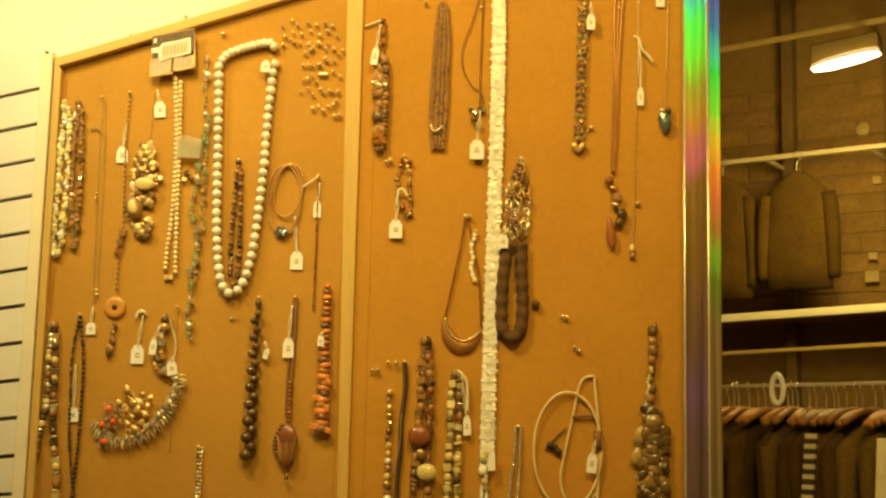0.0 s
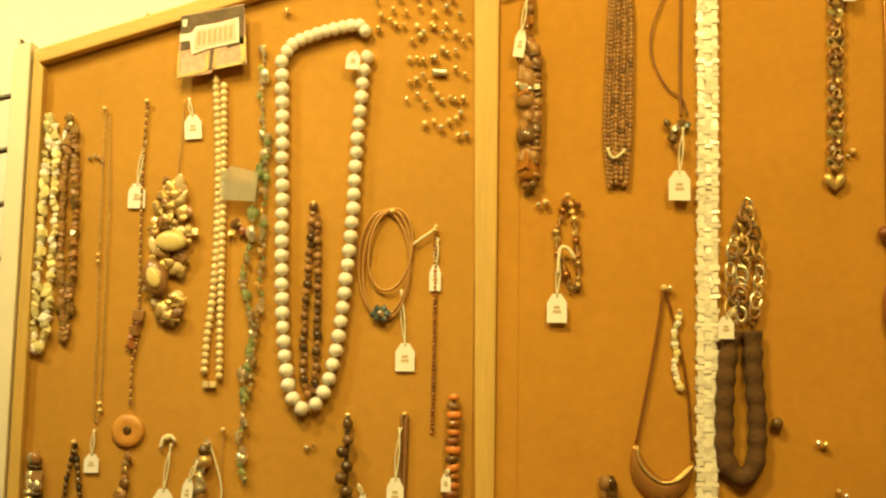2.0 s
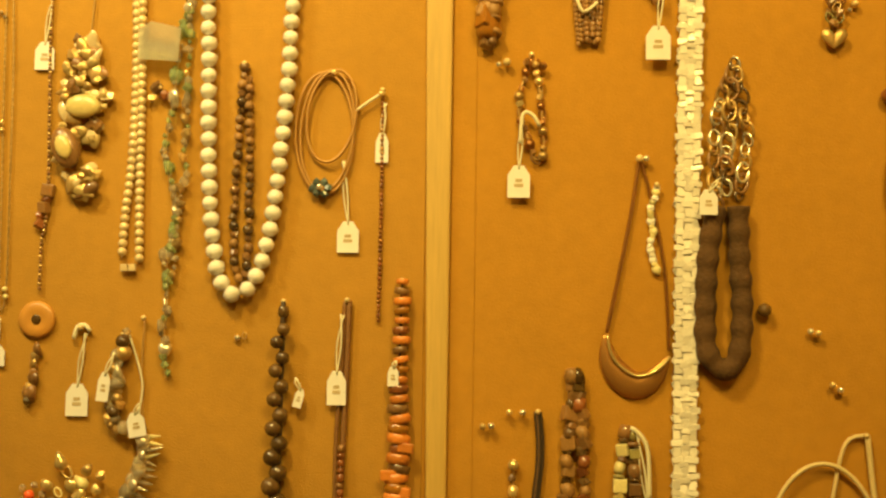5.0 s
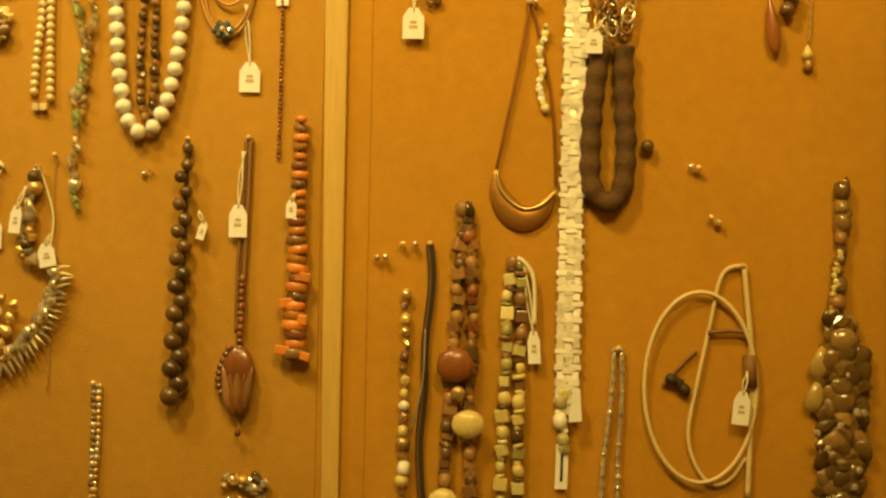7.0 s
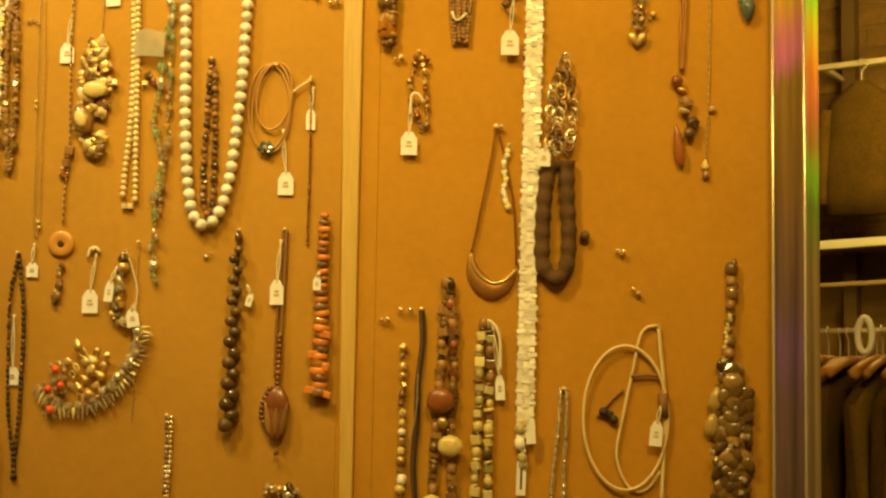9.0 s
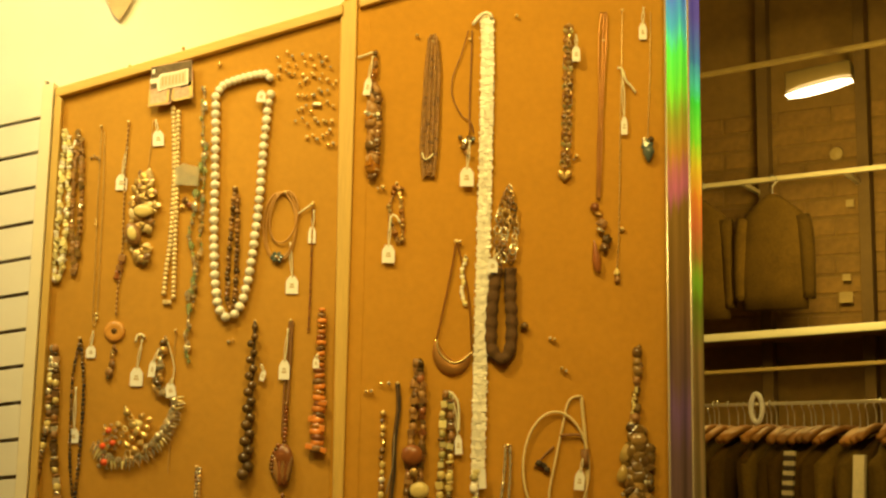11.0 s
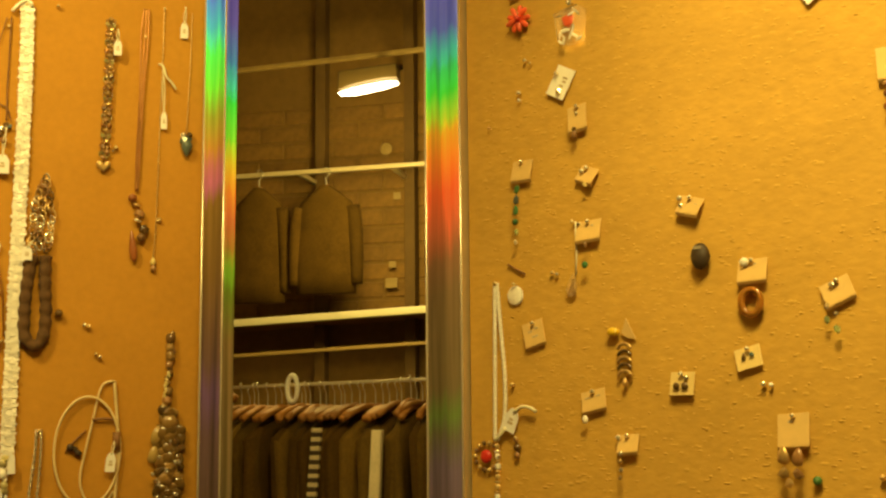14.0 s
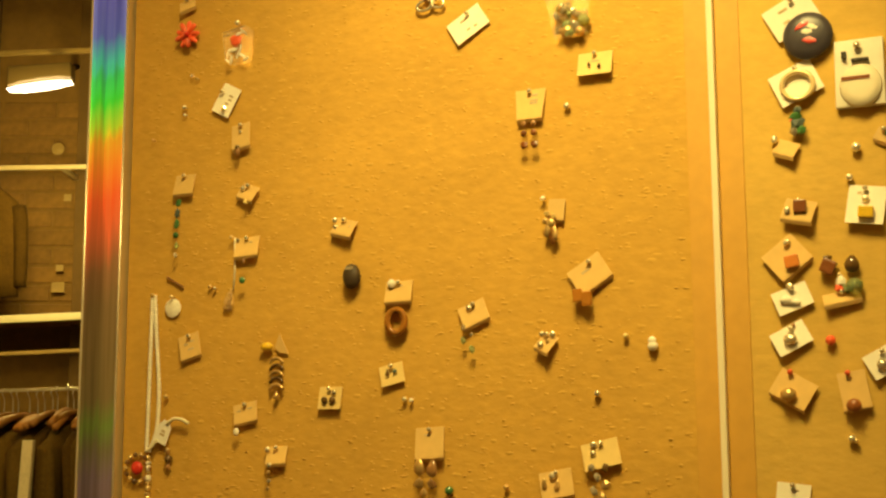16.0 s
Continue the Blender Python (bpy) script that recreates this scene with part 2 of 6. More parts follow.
SOOT = mat("sooty_print", (0.13, 0.085, 0.04), 0.7, vary=0.5, scale=120)
NAVY = mat("navy_button", (0.055, 0.048, 0.060), 0.35, vary=0.3)
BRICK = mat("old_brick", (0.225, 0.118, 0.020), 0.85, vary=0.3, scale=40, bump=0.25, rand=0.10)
SHELLM = mat("dull_shell", (0.27, 0.16, 0.045), 0.14, vary=0.45, scale=140, rand=0.3, clear=0.7)
HORN = mat("pale_horn_shell", (0.44, 0.30, 0.085), 0.25, vary=0.35, scale=120, clear=0.5)
HOOPM = mat("cream_cord", (0.72, 0.57, 0.28), 0.4, vary=0.12)
DULLGOLD = mat("bronzed_gold", (0.46, 0.22, 0.05), 0.33, 0.6, vary=0.15)
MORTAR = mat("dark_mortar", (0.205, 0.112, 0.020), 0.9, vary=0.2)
CLOTH = mat("dark_knit_cloth", (0.080, 0.043, 0.0065), 0.95, vary=0.3, scale=120, bump=0.5, bscale=500, rand=0.3, spec=0.08)
CLOTH2 = mat("olive_cloth", (0.14, 0.082, 0.013), 0.95, vary=0.3, scale=120, bump=0.5, bscale=500, rand=0.5, spec=0.08)
CLOTHW = mat("pale_cloth", (0.62, 0.52, 0.30), 0.95, vary=0.15, scale=120, bump=0.4, bscale=500)
WOODH = mat("hanger_wood", (0.30, 0.125, 0.014), 0.6, vary=0.3, rand=0.3)
BRAID = mat("dark_brown_braid", (0.115, 0.056, 0.016), 0.9, vary=0.3, scale=90, bump=0.6, bscale=260)
STUDM = mat("pale_gold_ball", (0.86, 0.66, 0.30), 0.22, 0.25, vary=0.1, rand=0.15, clear=0.4)
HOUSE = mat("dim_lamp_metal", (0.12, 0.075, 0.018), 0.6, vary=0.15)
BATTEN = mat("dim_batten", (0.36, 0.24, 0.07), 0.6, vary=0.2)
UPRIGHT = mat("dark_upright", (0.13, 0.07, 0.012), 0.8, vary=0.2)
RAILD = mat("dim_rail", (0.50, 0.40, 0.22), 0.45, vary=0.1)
RAILM = mat("white_rail", (0.80, 0.72, 0.50), 0.35, vary=0.08)
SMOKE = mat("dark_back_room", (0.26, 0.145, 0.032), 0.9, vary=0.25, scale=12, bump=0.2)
FLOORM = mat("worn_wood_floor", (0.26, 0.14, 0.06), 0.5, vary=0.3, scale=14, bump=0.1, stretch=(1, 6, 1))
LAMPM = bpy.data.materials.new("lamp_glow")
LAMPM.use_nodes = True
LAMPM.node_tree.nodes["Principled BSDF"].inputs["Emission Color"].default_value = (1.0, 0.86, 0.5, 1)
LAMPM.node_tree.nodes["Principled BSDF"].inputs["Emission Strength"].default_value = 7.0


# ---- mesh helpers ----
def mesh_of(name, bm, material, smooth=True):
    me = bpy.data.meshes.new(name)
    bm.normal_update()
    bm.to_mesh(me)
    bm.free()
    me.materials.append(material)
    for f in me.polygons:
        f.use_smooth = smooth
    return me


def part(name, bm, material, parent, label="", smooth=True):
    ob = new(name, mesh_of(name, bm, material, smooth))
    ob.parent = parent
    if label:
        tagged(ob, label)
    return ob


def piece(name, me, parent, loc, turn=(0, 0, 0), scale=(1, 1, 1)):
    ob = new(name, me)
    ob.parent, ob.location, ob.rotation_euler, ob.scale = parent, loc, turn, scale
    return ob


def box_bm(sx, sy, sz, bevel=0.0, at=(0, 0, 0), bm=None):
    bm = bm or bmesh.new()
    r = bmesh.ops.create_cube(bm, size=1)
    bmesh.ops.scale(bm, vec=(sx, sy, sz), verts=r["verts"])
    bmesh.ops.translate(bm, vec=at, verts=r["verts"])
    if bevel:
        ed = {e for v in r["verts"] for e in v.link_edges}
        bmesh.ops.bevel(bm, geom=list(ed), offset=bevel, segments=2, affect="EDGES", profile=0.6)
    return bm


def slab_bm(outline, y0, y1, bevel=0.0):
    """An upright plate with the given (x, z) outline, from depth y0 to y1."""
    bm = bmesh.new()
    f = bm.faces.new([bm.verts.new((x, y0, z)) for x, z in outline])
    r = bmesh.ops.extrude_face_region(bm, geom=[f])
    bmesh.ops.translate(bm, vec=(0, y1 - y0, 0), verts=[g for g in r["geom"] if isinstance(g, bmesh.types.BMVert)])
    bmesh.ops.recalc_face_normals(bm, faces=bm.faces)
    if bevel:
        bmesh.ops.bevel(bm, geom=list(bm.edges), offset=bevel, segments=2, affect="EDGES", profile=0.6)
    return bm


def spline(pts, step, closed=False):
    """Points at even steps along a smooth curve through pts."""
    P = [Vector(q) for q in pts]
    n, out = len(P), []
    for i in range(n if closed else n - 1):
        if closed:
            a, b, c, d = P[(i - 1) % n], P[i], P[(i + 1) % n], P[(i + 2) % n]
        else:
            a, b, c, d = P[max(i - 1, 0)], P[i], P[i + 1], P[min(i + 2, n - 1)]
        for k in range(16):
            t = k / 16
            out.append(0.5 * (2 * b + (c - a) * t + (2 * a - 5 * b + 4 * c - d) * t * t + (3 * b - a - 3 * c + d) * t ** 3))
    out.append(P[0] if closed else P[-1])
    res, left = [out[0]], step
    for a, b in zip(out, out[1:]):
        L = (b - a).length
        while L > 1e-9 and left <= L:
            a = a + (b - a) * (left / L)
            res.append(a)
            L, left = (b - a).length, step
        left -= L
    return res


def tube_bm(pts, r, sides=6, closed=False, bm=None, taper=None):
    bm = bm or bmesh.new()
    rings, n = [], len(pts)
    for i, q in enumerate(pts):
        d = (pts[(i + 1) % n if closed else min(i + 1, n - 1)] - pts[(i - 1) % n if closed else max(i - 1, 0)])
        d = d.normalized() if d.length > 1e-9 else Vector((0, 0, 1))
        u = d.cross(Vector((0, 1, 0)))
        u = u.normalized() if u.length > 1e-3 else Vector((1, 0, 0))
        w = d.cross(u)
        rr = r * (taper(i / max(n - 1, 1)) if taper else 1)
        rings.append([bm.verts.new(q + rr * (math.cos(k * math.tau / sides) * u + math.sin(k * math.tau / sides) * w)) for k in range(sides)])
    for a, b in list(zip(rings, rings[1:])) + ([(rings[-1], rings[0])] if closed else []):
        for k in range(sides):
            bm.faces.new((a[k], a[(k + 1) % sides], b[(k + 1) % sides], b[k]))
    if not closed:
        bm.faces.new(rings[0][::-1]), bm.faces.new(rings[-1])
    return bm


def lathe_bm(profile, sides=12):
    """Turned about z: (radius, z) pairs."""
    bm = bmesh.new()
    rings = [[bm.verts.new((r * math.cos(k * math.tau / sides), r * math.sin(k * math.tau / sides), z)) for k in range(sides)] for r, z in profile]
    for a, b in zip(rings, rings[1:]):
        for k in range(sides):
            bm.faces.new((a[k], a[(k + 1) % sides], b[(k + 1) % sides], b[k]))
    bm.faces.new(rings[0][::-1]), bm.faces.new(rings[-1])
    return bm


def bead_bm(kind):
    """A bead of radius about 1, threaded along z."""
    if kind == "round":
        bm = bmesh.new()
        bmesh.ops.create_icosphere(bm, subdivisions=2, radius=1)
    elif kind == "rough":
        bm = bmesh.new()
        bmesh.ops.create_icosphere(bm, subdivisions=2, radius=1)
        for v in bm.verts:
            v.co *= random.uniform(0.93, 1.05)
            v.co.z *= 0.94
    elif kind == "disc":
        bm = lathe_bm([(0.5, -0.34), (0.92, -0.28), (1, 0), (0.92, 0.28), (0.5, 0.34)], 10)
    elif kind == "barrel":
        bm = lathe_bm([(0.5, -1), (0.85, -0.7), (0.95, 0), (0.85, 0.7), (0.5, 1)], 8)
    elif kind == "chip":
        bm = bmesh.new()
        bmesh.ops.create_icosphere(bm, subdivisions=1, radius=1)
        for v in bm.verts:
            v.co *= random.uniform(0.65, 1.15)
            v.co.y *= 0.7
    elif kind == "square":
        bm = box_bm(1.8, 1.2, 1.8, 0.22)
    elif kind == "link":
        q = [Vector((0.62 * math.sin(a), 0, 1.0 * math.cos(a))) for a in [k * math.tau / 12 for k in range(12)]]
        bm = tube_bm(q, 0.2, 5, True)
    elif kind == "shell":
        bm = bmesh.new()
        bmesh.ops.create_uvsphere(bm, u_segments=10, v_segments=7, radius=1)
        for v in bm.verts:
            v.co.z *= 1.25
            v.co.y = v.co.y * 0.55 + 0.25 * v.co.z * v.co.z
            v.co.x *= 1 - 0.25 * v.co.z
    else:
        bm = lathe_bm([(0.15, 1.4), (0.45, 0.9), (0.95, -0.2), (0.8, -0.9), (0.3, -1.2)], 10)
    return bm


MESHES = {}


def bead_mesh(kind, material, variant=0):
    key = (kind, material.name, variant)
    if key not in MESHES:
        MESHES[key] = mesh_of(kind + "_bead", bead_bm(kind), material, kind not in ("chip", "square"))
    return MESHES[key]


# ---- places of the boards: a point, and the turn of the plane about the upright ----
PLANES = {"A": (0.0, 0.0, 0.0), "B": (0.5600, -0.5494, -56.247), "M": (0.0, 0.0, -41.833), "D": (0.69, 1.95, -30.0), "E": (0.35, 0.6, -36.0), "L": (0.658, 1.61, -26.7)}


def on(plane, u, z, out=0.0):
    """The pose at u along a board and z up, out metres in front of it. Its own y axis goes into the board."""
    px, py, turn = PLANES[plane]
    a = radians(turn)
    return pose(px + u * math.cos(a) + out * math.sin(a), py + u * math.sin(a) - out * math.cos(a), z, 0, 0, turn)


def thing(name, label, category, plane, at, out=0.0, group=""):
    ob = new(name)
    ob.empty_display_size = 0.02
    ob.matrix_world = on(plane, at[0], at[1], out)
    return tagged(ob, label, category, group)


def local(at, pts, out):
    return [Vector((u - at[0], -out, z - at[1])) for u, z in pts]


def cord(parent, pts, r, material, name="cord", closed=False, label="", sides=6):
    return part(name, tube_bm(spline(pts, max(r * 2.5, 0.004), closed), r, sides, closed), material, parent, label)


def beads(parent, path, r, kinds, mats, pitch=1.9, jitter=0.0, grow=None, name="bead"):
    q = spline(path, r * pitch)
    for i, c in enumerate(q):
        d = q[min(i + 1, len(q) - 1)] - q[max(i - 1, 0)]
        ang = math.atan2(d.x, d.z) if d.length else 0
        s = r * (grow(i / max(len(q) - 1, 1)) if grow else 1) * (1 + random.uniform(-jitter, jitter))
        k, m = kinds[i % len(kinds)], mats[(i if jitter == 0 else random.randrange(len(mats))) % len(mats)]
        tw = random.uniform(-1, 1) * jitter * 3
        piece(name, bead_mesh(k, m, random.randrange(4) if k in ("chip", "rough") else 0), parent, c + Vector((random.uniform(-1, 1) * r * jitter, 0, 0)), (tw * 0.4, ang + tw * 0.5, tw), (s, s, s))
    return q


def pin_head(parent, at=(0, 0, 0), r=0.0035, material=None, name="push_pin"):
    bm = tube_bm([Vector((0, 0.004, 0)), Vector((0, -0.008, 0))], r * 0.3, 5)
    s = bmesh.ops.create_icosphere(bm, subdivisions=2, radius=r)
    bmesh.ops.translate(bm, vec=(0, -0.009, 0), verts=s["verts"])
    ob = part(name, bm, material or STUDM, parent)
    ob.location = at
    return ob


def necklace(label, plane, pts, r, kinds, mats, out=0.006, pitch=1.9, jitter=0.0, thread=None, tr=0.0012, pin=True, name="necklace", extra=(), grow=None):
    """A strand hung on a pin: pts from the pin down and, where it is a loop, up again."""
    at = pts[0]
    ob = thing(name, label, "necklace", plane, at)
    path = local(at, pts, out)
    if thread:
        cord(ob, path, tr, thread)
    if mats:
        beads(ob, path, r, kinds, mats, pitch, jitter, grow)
    for more, rr, kk, mm, pp, jj in extra:
        beads(ob, local(at, more, out), rr, kk, mm, pp, jj)
    if pin:
        pin_head(ob, (0, 0, 0.004))
    return ob


def price_tag(plane, top, at, w, turn=0.0, out=0.004, label="white paper price tag hanging on a thread", tall=1.45):
    """A small house-shaped paper tag whose middle is at, on a thread from top."""
    ob = thing("price_tag", label, "price tag", plane, at, out, "price tags on the boards")
    h = w * tall
    c, s = math.cos(radians(turn)), math.sin(radians(turn))
    o = [(-w / 2, -h / 2), (w / 2, -h / 2), (w / 2, h * 0.2), (w * 0.22, h / 2), (-w * 0.22, h / 2), (-w / 2, h * 0.2)]
    rot = lambda p: (p[0] * c + p[1] * s, -p[0] * s + p[1] * c)
    sheet = part("paper", slab_bm([rot(p) for p in o], -0.0006, 0.0006), PAPER, ob, smooth=False)
    for dz, ww in ((0.03, 0.30), (-0.12, 0.40)):
        part("ink_mark", slab_bm([rot((x * w * ww / 2, h * dz + e * h * 0.05)) for x, e in ((-1, -1), (1, -1), (1, 1), (-1, 1))], -0.0011, -0.0007), GREYINK, sheet, smooth=False)
    a = Vector((*rot((0, h * 0.38)), 0)).xzy
    b = Vector((top[0] - at[0], 0, top[1] - at[1]))
    if (b - a).length > 0.004:
        mid = (a + b) / 2 + Vector((0.003, -0.002, 0))
        part("thread", tube_bm(spline([a, mid, b], 0.006), 0.0013, 5), THREAD, ob)
        part("thread", tube_bm(spline([a, mid + Vector((-0.005, 0.001, 0)), b + Vector((0.004, 0, 0))], 0.006), 0.0010, 5), THREAD, ob)
    return ob


def stud(plane, at, r=0.004, material=None, label="small round gold stud pinned to the board", group="studs on the board"):
    ob = thing("ear_stud", label, "stud", plane, at, 0.0, group)
    pin_head(ob, (0, 0, 0), r, material or STUDM, "stud_head")
    return ob


# ---- the setting ----
def setting(name, bm, material, label, smooth=False):
    ob = new(name, mesh_of(name, bm, material, smooth))
    return tagged(ob, label, name.split("_")[0], kind="structure")


TOP = lambda x: 2.087 + (x + 1.31) * 0.315
L0, L1, D0, D1 = -1.318, -1.290, -0.698, -0.664

# walls that close the shop
wall_boards = setting("wall_boards", slab_bm([(-2.6, 0), (0.020, 0), (0.020, 3.4), (-2.6, 3.4)], 0.022, 0.14), WALLW, "white painted shop wall behind the boards")
wall_earrings = setting("wall_earrings", slab_bm([(-0.14, 0), (2.4, 0), (2.4, 3.4), (-0.14, 3.4)], 0.022, 0.14), WALLW, "white painted shop wall behind the earring boards")
wall_earrings.matrix_world = on("B", 0, 0)
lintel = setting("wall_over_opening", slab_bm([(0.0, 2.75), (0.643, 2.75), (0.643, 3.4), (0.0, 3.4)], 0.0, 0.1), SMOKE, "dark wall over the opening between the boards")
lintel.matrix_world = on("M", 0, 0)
floor = setting("floor", box_bm(9, 9, 0.1, at=(0, -0.9, -0.05)), FLOORM, "worn dark wooden shop floor")
ceiling = setting("ceiling", box_bm(9, 9, 0.1, at=(0, -0.9, 3.45)), WALLW, "white shop ceiling")
setting("wall_west", box_bm(0.1, 5.2, 3.4, at=(-2.65, -2.5, 1.7)), WALLW, "plain white wall at the end of the shop")
setting("wall_south", box_bm(6.0, 0.1, 3.4, at=(0.3, -5.1, 1.7)), WALLW, "plain white wall across the shop")
setting("wall_east", box_bm(0.1, 2.9, 3.4, at=(3.2, -3.7, 1.7)), WALLW, "plain white wall at the end of the shop")

setting("wall_end", box_bm(1.36, 0.1, 3.4, at=(2.5, -2.62, 1.7)), WALLW, "plain white wall closing the end of the shop")

# slatted wall panel with its grooves
slatwall = setting("slatwall", slab_bm([(-2.6, 0.3), (-1.345, 0.3), (-1.345, 2.13), (-2.6, 1.83)], 0.004, 0.020), GROOVE, "white slatted display wall with brown grooves")
gz = [2.046 - 0.0768 * k for k in range(-1, 18)]
slope = lambda z: max(0.0, 0.13 + (z - 1.43) * 0.17)
for a, b in zip(gz[1:], gz):
    lo, hi = a + 0.004, b - 0.004
    if b == gz[0]:
        continue
    q = [(-2.6, lo - 1.255 * slope(lo)), (-1.3455, lo), (-1.3455, hi), (-2.6, hi - 1.255 * slope(hi))]
    part("slat", slab_bm(q, -0.006, 0.006, 0.0012), SLATM, slatwall, smooth=False)
setting("wall_cap_slats", slab_bm([(-2.6, 2.046 + 0.004 - 1.255 * slope(2.05)), (-1.3455, 2.05), (-1.3455, 2.13), (-2.6, 1.95)], -0.006, 0.0035), SLATM, "white laminate top of the slatted wall")
setting("trim_slat_end", slab_bm([(-1.345, 0.3), (-1.3205, 0.3), (-1.3205, 2.12), (-1.345, 2.112)], -0.022, 0.02, 0.002), CREAM, "cream painted upright end strip of the slatted wall")

# cork boards
board_1 = setting("board_necklaces", slab_bm([(L0, 0.8), (D0, 0.8), (D0, TOP(D0) + 0.02), (L0, TOP(L0) + 0.02)], 0.0, 0.02), CORK, "brown cork pin board hung with necklaces")
board_2 = setting("board_pendants", slab_bm([(D0 + 0.0005, 0.8), (0.022, 0.8), (0.022, TOP(0.022) + 0.1), (D0 + 0.0005, TOP(D0) + 0.1)], 0.0005, 0.02), CORK2, "brown cork pin board hung with pendants")
part("frame_stile", slab_bm([(L0, 0.8), (L0 + 0.016, 0.8), (L0 + 0.016, TOP(L0) - 0.002), (L0, TOP(L0) + 0.018)], -0.018, -0.0002, 0.003), PINE, board_1, "cream pine edge of the board", False)
part("frame_rail", slab_bm([(L0, TOP(L0) + 0.002), (D0 - 0.001, TOP(D0)), (D0 - 0.001, TOP(D0) + 0.024), (L0, TOP(L0) + 0.024)], -0.018, 0.0215, 0.003), PINE_H, board_1, "pine top rail of the board", False)
part("frame_stile", slab_bm([(-0.684, 0.8), (-0.6675, 0.8), (-0.6675, TOP(D1) + 0.03), (-0.7045, TOP(D0) + 0.03)], -0.010, 0.0003, 0.004), PINE, board_2, "pine upright between two boards", False)
# Added strip that marks the shaded band beside the upright.
part("frame_lip", slab_bm([(-0.667, 0.8), (-0.638, 0.8), (-0.638, TOP(D1) + 0.005), (-0.667, TOP(D1) + 0.005)], -0.0009, 0.0003, 0.0004), CORK2, board_2, "thin cork strip added where the upright shades the board", False)
part("frame_rail", slab_bm([(D1 + 0.001, TOP(D1) + 0.006), (0.007, TOP(0.007) + 0.006), (0.007, TOP(0.007) + 0.04), (D1 + 0.001, TOP(D1) + 0.04)], -0.016, 0.0205, 0.003), PINE_H, board_2, "pine top rail of the board", False)

# earring boards
board_3 = setting("board_earrings", slab_bm([(-0.14, 0.8), (1.038, 0.8), (1.038, 2.75), (-0.14, 2.75)], 0.0, 0.02), FELT, "tan fibre board pinned with earring cards")
board_3.matrix_world = on("B", 0, 0)
board_4 = setting("board_badges", slab_bm([(1.0385, 0.8), (2.3, 0.8), (2.3, 2.75), (1.0385, 2.75)], 0.0, 0.02), FELT2, "pale fibre board pinned with badges and cards")
board_4.matrix_world = on("B", 0, 0)
part("frame_lip", slab_bm([(0.992, 0.8), (1.031, 0.8), (1.031, 2.75), (0.992, 2.75)], -0.003, -0.0003, 0.001), LIPM, board_3, "smooth pine strip along the board edge", False)
part("frame_bead", slab_bm([(1.0315, 0.8), (1.0425, 0.8), (1.0425, 2.75), (1.0315, 2.75)], -0.016, -0.0003, 0.003), CREAM, board_4, "cream rounded joint strip between boards", False)
part("frame_lip", slab_bm([(1.043, 0.8), (1.082, 0.8), (1.082, 2.75), (1.043, 2.75)], -0.003, -0.0003, 0.001), LIPM, board_4, "smooth pine strip along the board edge", False)


# small nubs and fluff standing out of the fibre boards
me_v, me_f = [], []
for k in range(3000):
    u, z = random.uniform(-0.1, 1.03), random.uniform(1.15, 2.35)
    if 0.985 < u < 1.09:
        continue
    big = random.random() < 0.25
    a, b, h = random.uniform(0.003, 0.008) * (1.6 if big else 1), random.uniform(0.0012, 0.0030) * (1.5 if big else 1), random.uniform(0.0010, 0.0030)
    n0 = len(me_v)
    me_v += [(u + a * math.cos(q * math.tau / 7), 0.0003, z + b * math.sin(q * math.tau / 7)) for q in range(7)] + [(u, -h, z + 0.2 * b)]
    me_f += [(n0 + q, n0 + (q + 1) % 7, n0 + 7) for q in range(7)]
nub = bpy.data.meshes.new("fibre_nubs")
nub.from_pydata(me_v, [], me_f)
nub.materials.append(NUBM)
for p in nub.polygons:
    p.use_smooth = True
nubs = tagged(new("fibre_nubs", nub), "tiny fibre nubs standing out of the tan boards", "fibre", kind="stuff")
nubs.matrix_world = on("B", 0, 0)


def foil_post(name, u0, u1, z1, deep, face, side, side_label):
    """An upright post wrapped in holographic foil, with a chrome bead along its edges and a facing on its side."""
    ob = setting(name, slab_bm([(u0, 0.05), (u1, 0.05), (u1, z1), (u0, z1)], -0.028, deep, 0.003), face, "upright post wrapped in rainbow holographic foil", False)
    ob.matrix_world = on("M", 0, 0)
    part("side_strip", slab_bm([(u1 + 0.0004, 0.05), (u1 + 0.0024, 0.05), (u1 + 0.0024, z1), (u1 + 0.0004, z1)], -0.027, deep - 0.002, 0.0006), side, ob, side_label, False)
    for u in (u0 + 0.001, u1 + 0.0015):
        part("edge_bead", tube_bm([Vector((u, -0.028, 0.05)), Vector((u, -0.028, z1))], 0.0026, 8), CHROME, ob, "thin chrome bead")
    return ob


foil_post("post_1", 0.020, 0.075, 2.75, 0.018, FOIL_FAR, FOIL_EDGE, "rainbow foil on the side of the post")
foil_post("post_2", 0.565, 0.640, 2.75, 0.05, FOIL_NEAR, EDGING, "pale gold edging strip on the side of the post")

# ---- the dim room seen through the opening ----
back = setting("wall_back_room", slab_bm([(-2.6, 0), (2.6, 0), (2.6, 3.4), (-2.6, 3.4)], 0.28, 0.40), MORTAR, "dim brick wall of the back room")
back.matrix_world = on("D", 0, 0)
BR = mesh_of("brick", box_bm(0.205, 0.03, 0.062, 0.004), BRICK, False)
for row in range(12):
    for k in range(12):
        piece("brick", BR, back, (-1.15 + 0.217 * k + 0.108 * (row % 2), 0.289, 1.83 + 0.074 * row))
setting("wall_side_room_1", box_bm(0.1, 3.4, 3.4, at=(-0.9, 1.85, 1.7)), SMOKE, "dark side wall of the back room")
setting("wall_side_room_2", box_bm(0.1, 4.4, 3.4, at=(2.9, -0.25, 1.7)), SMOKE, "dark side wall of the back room")
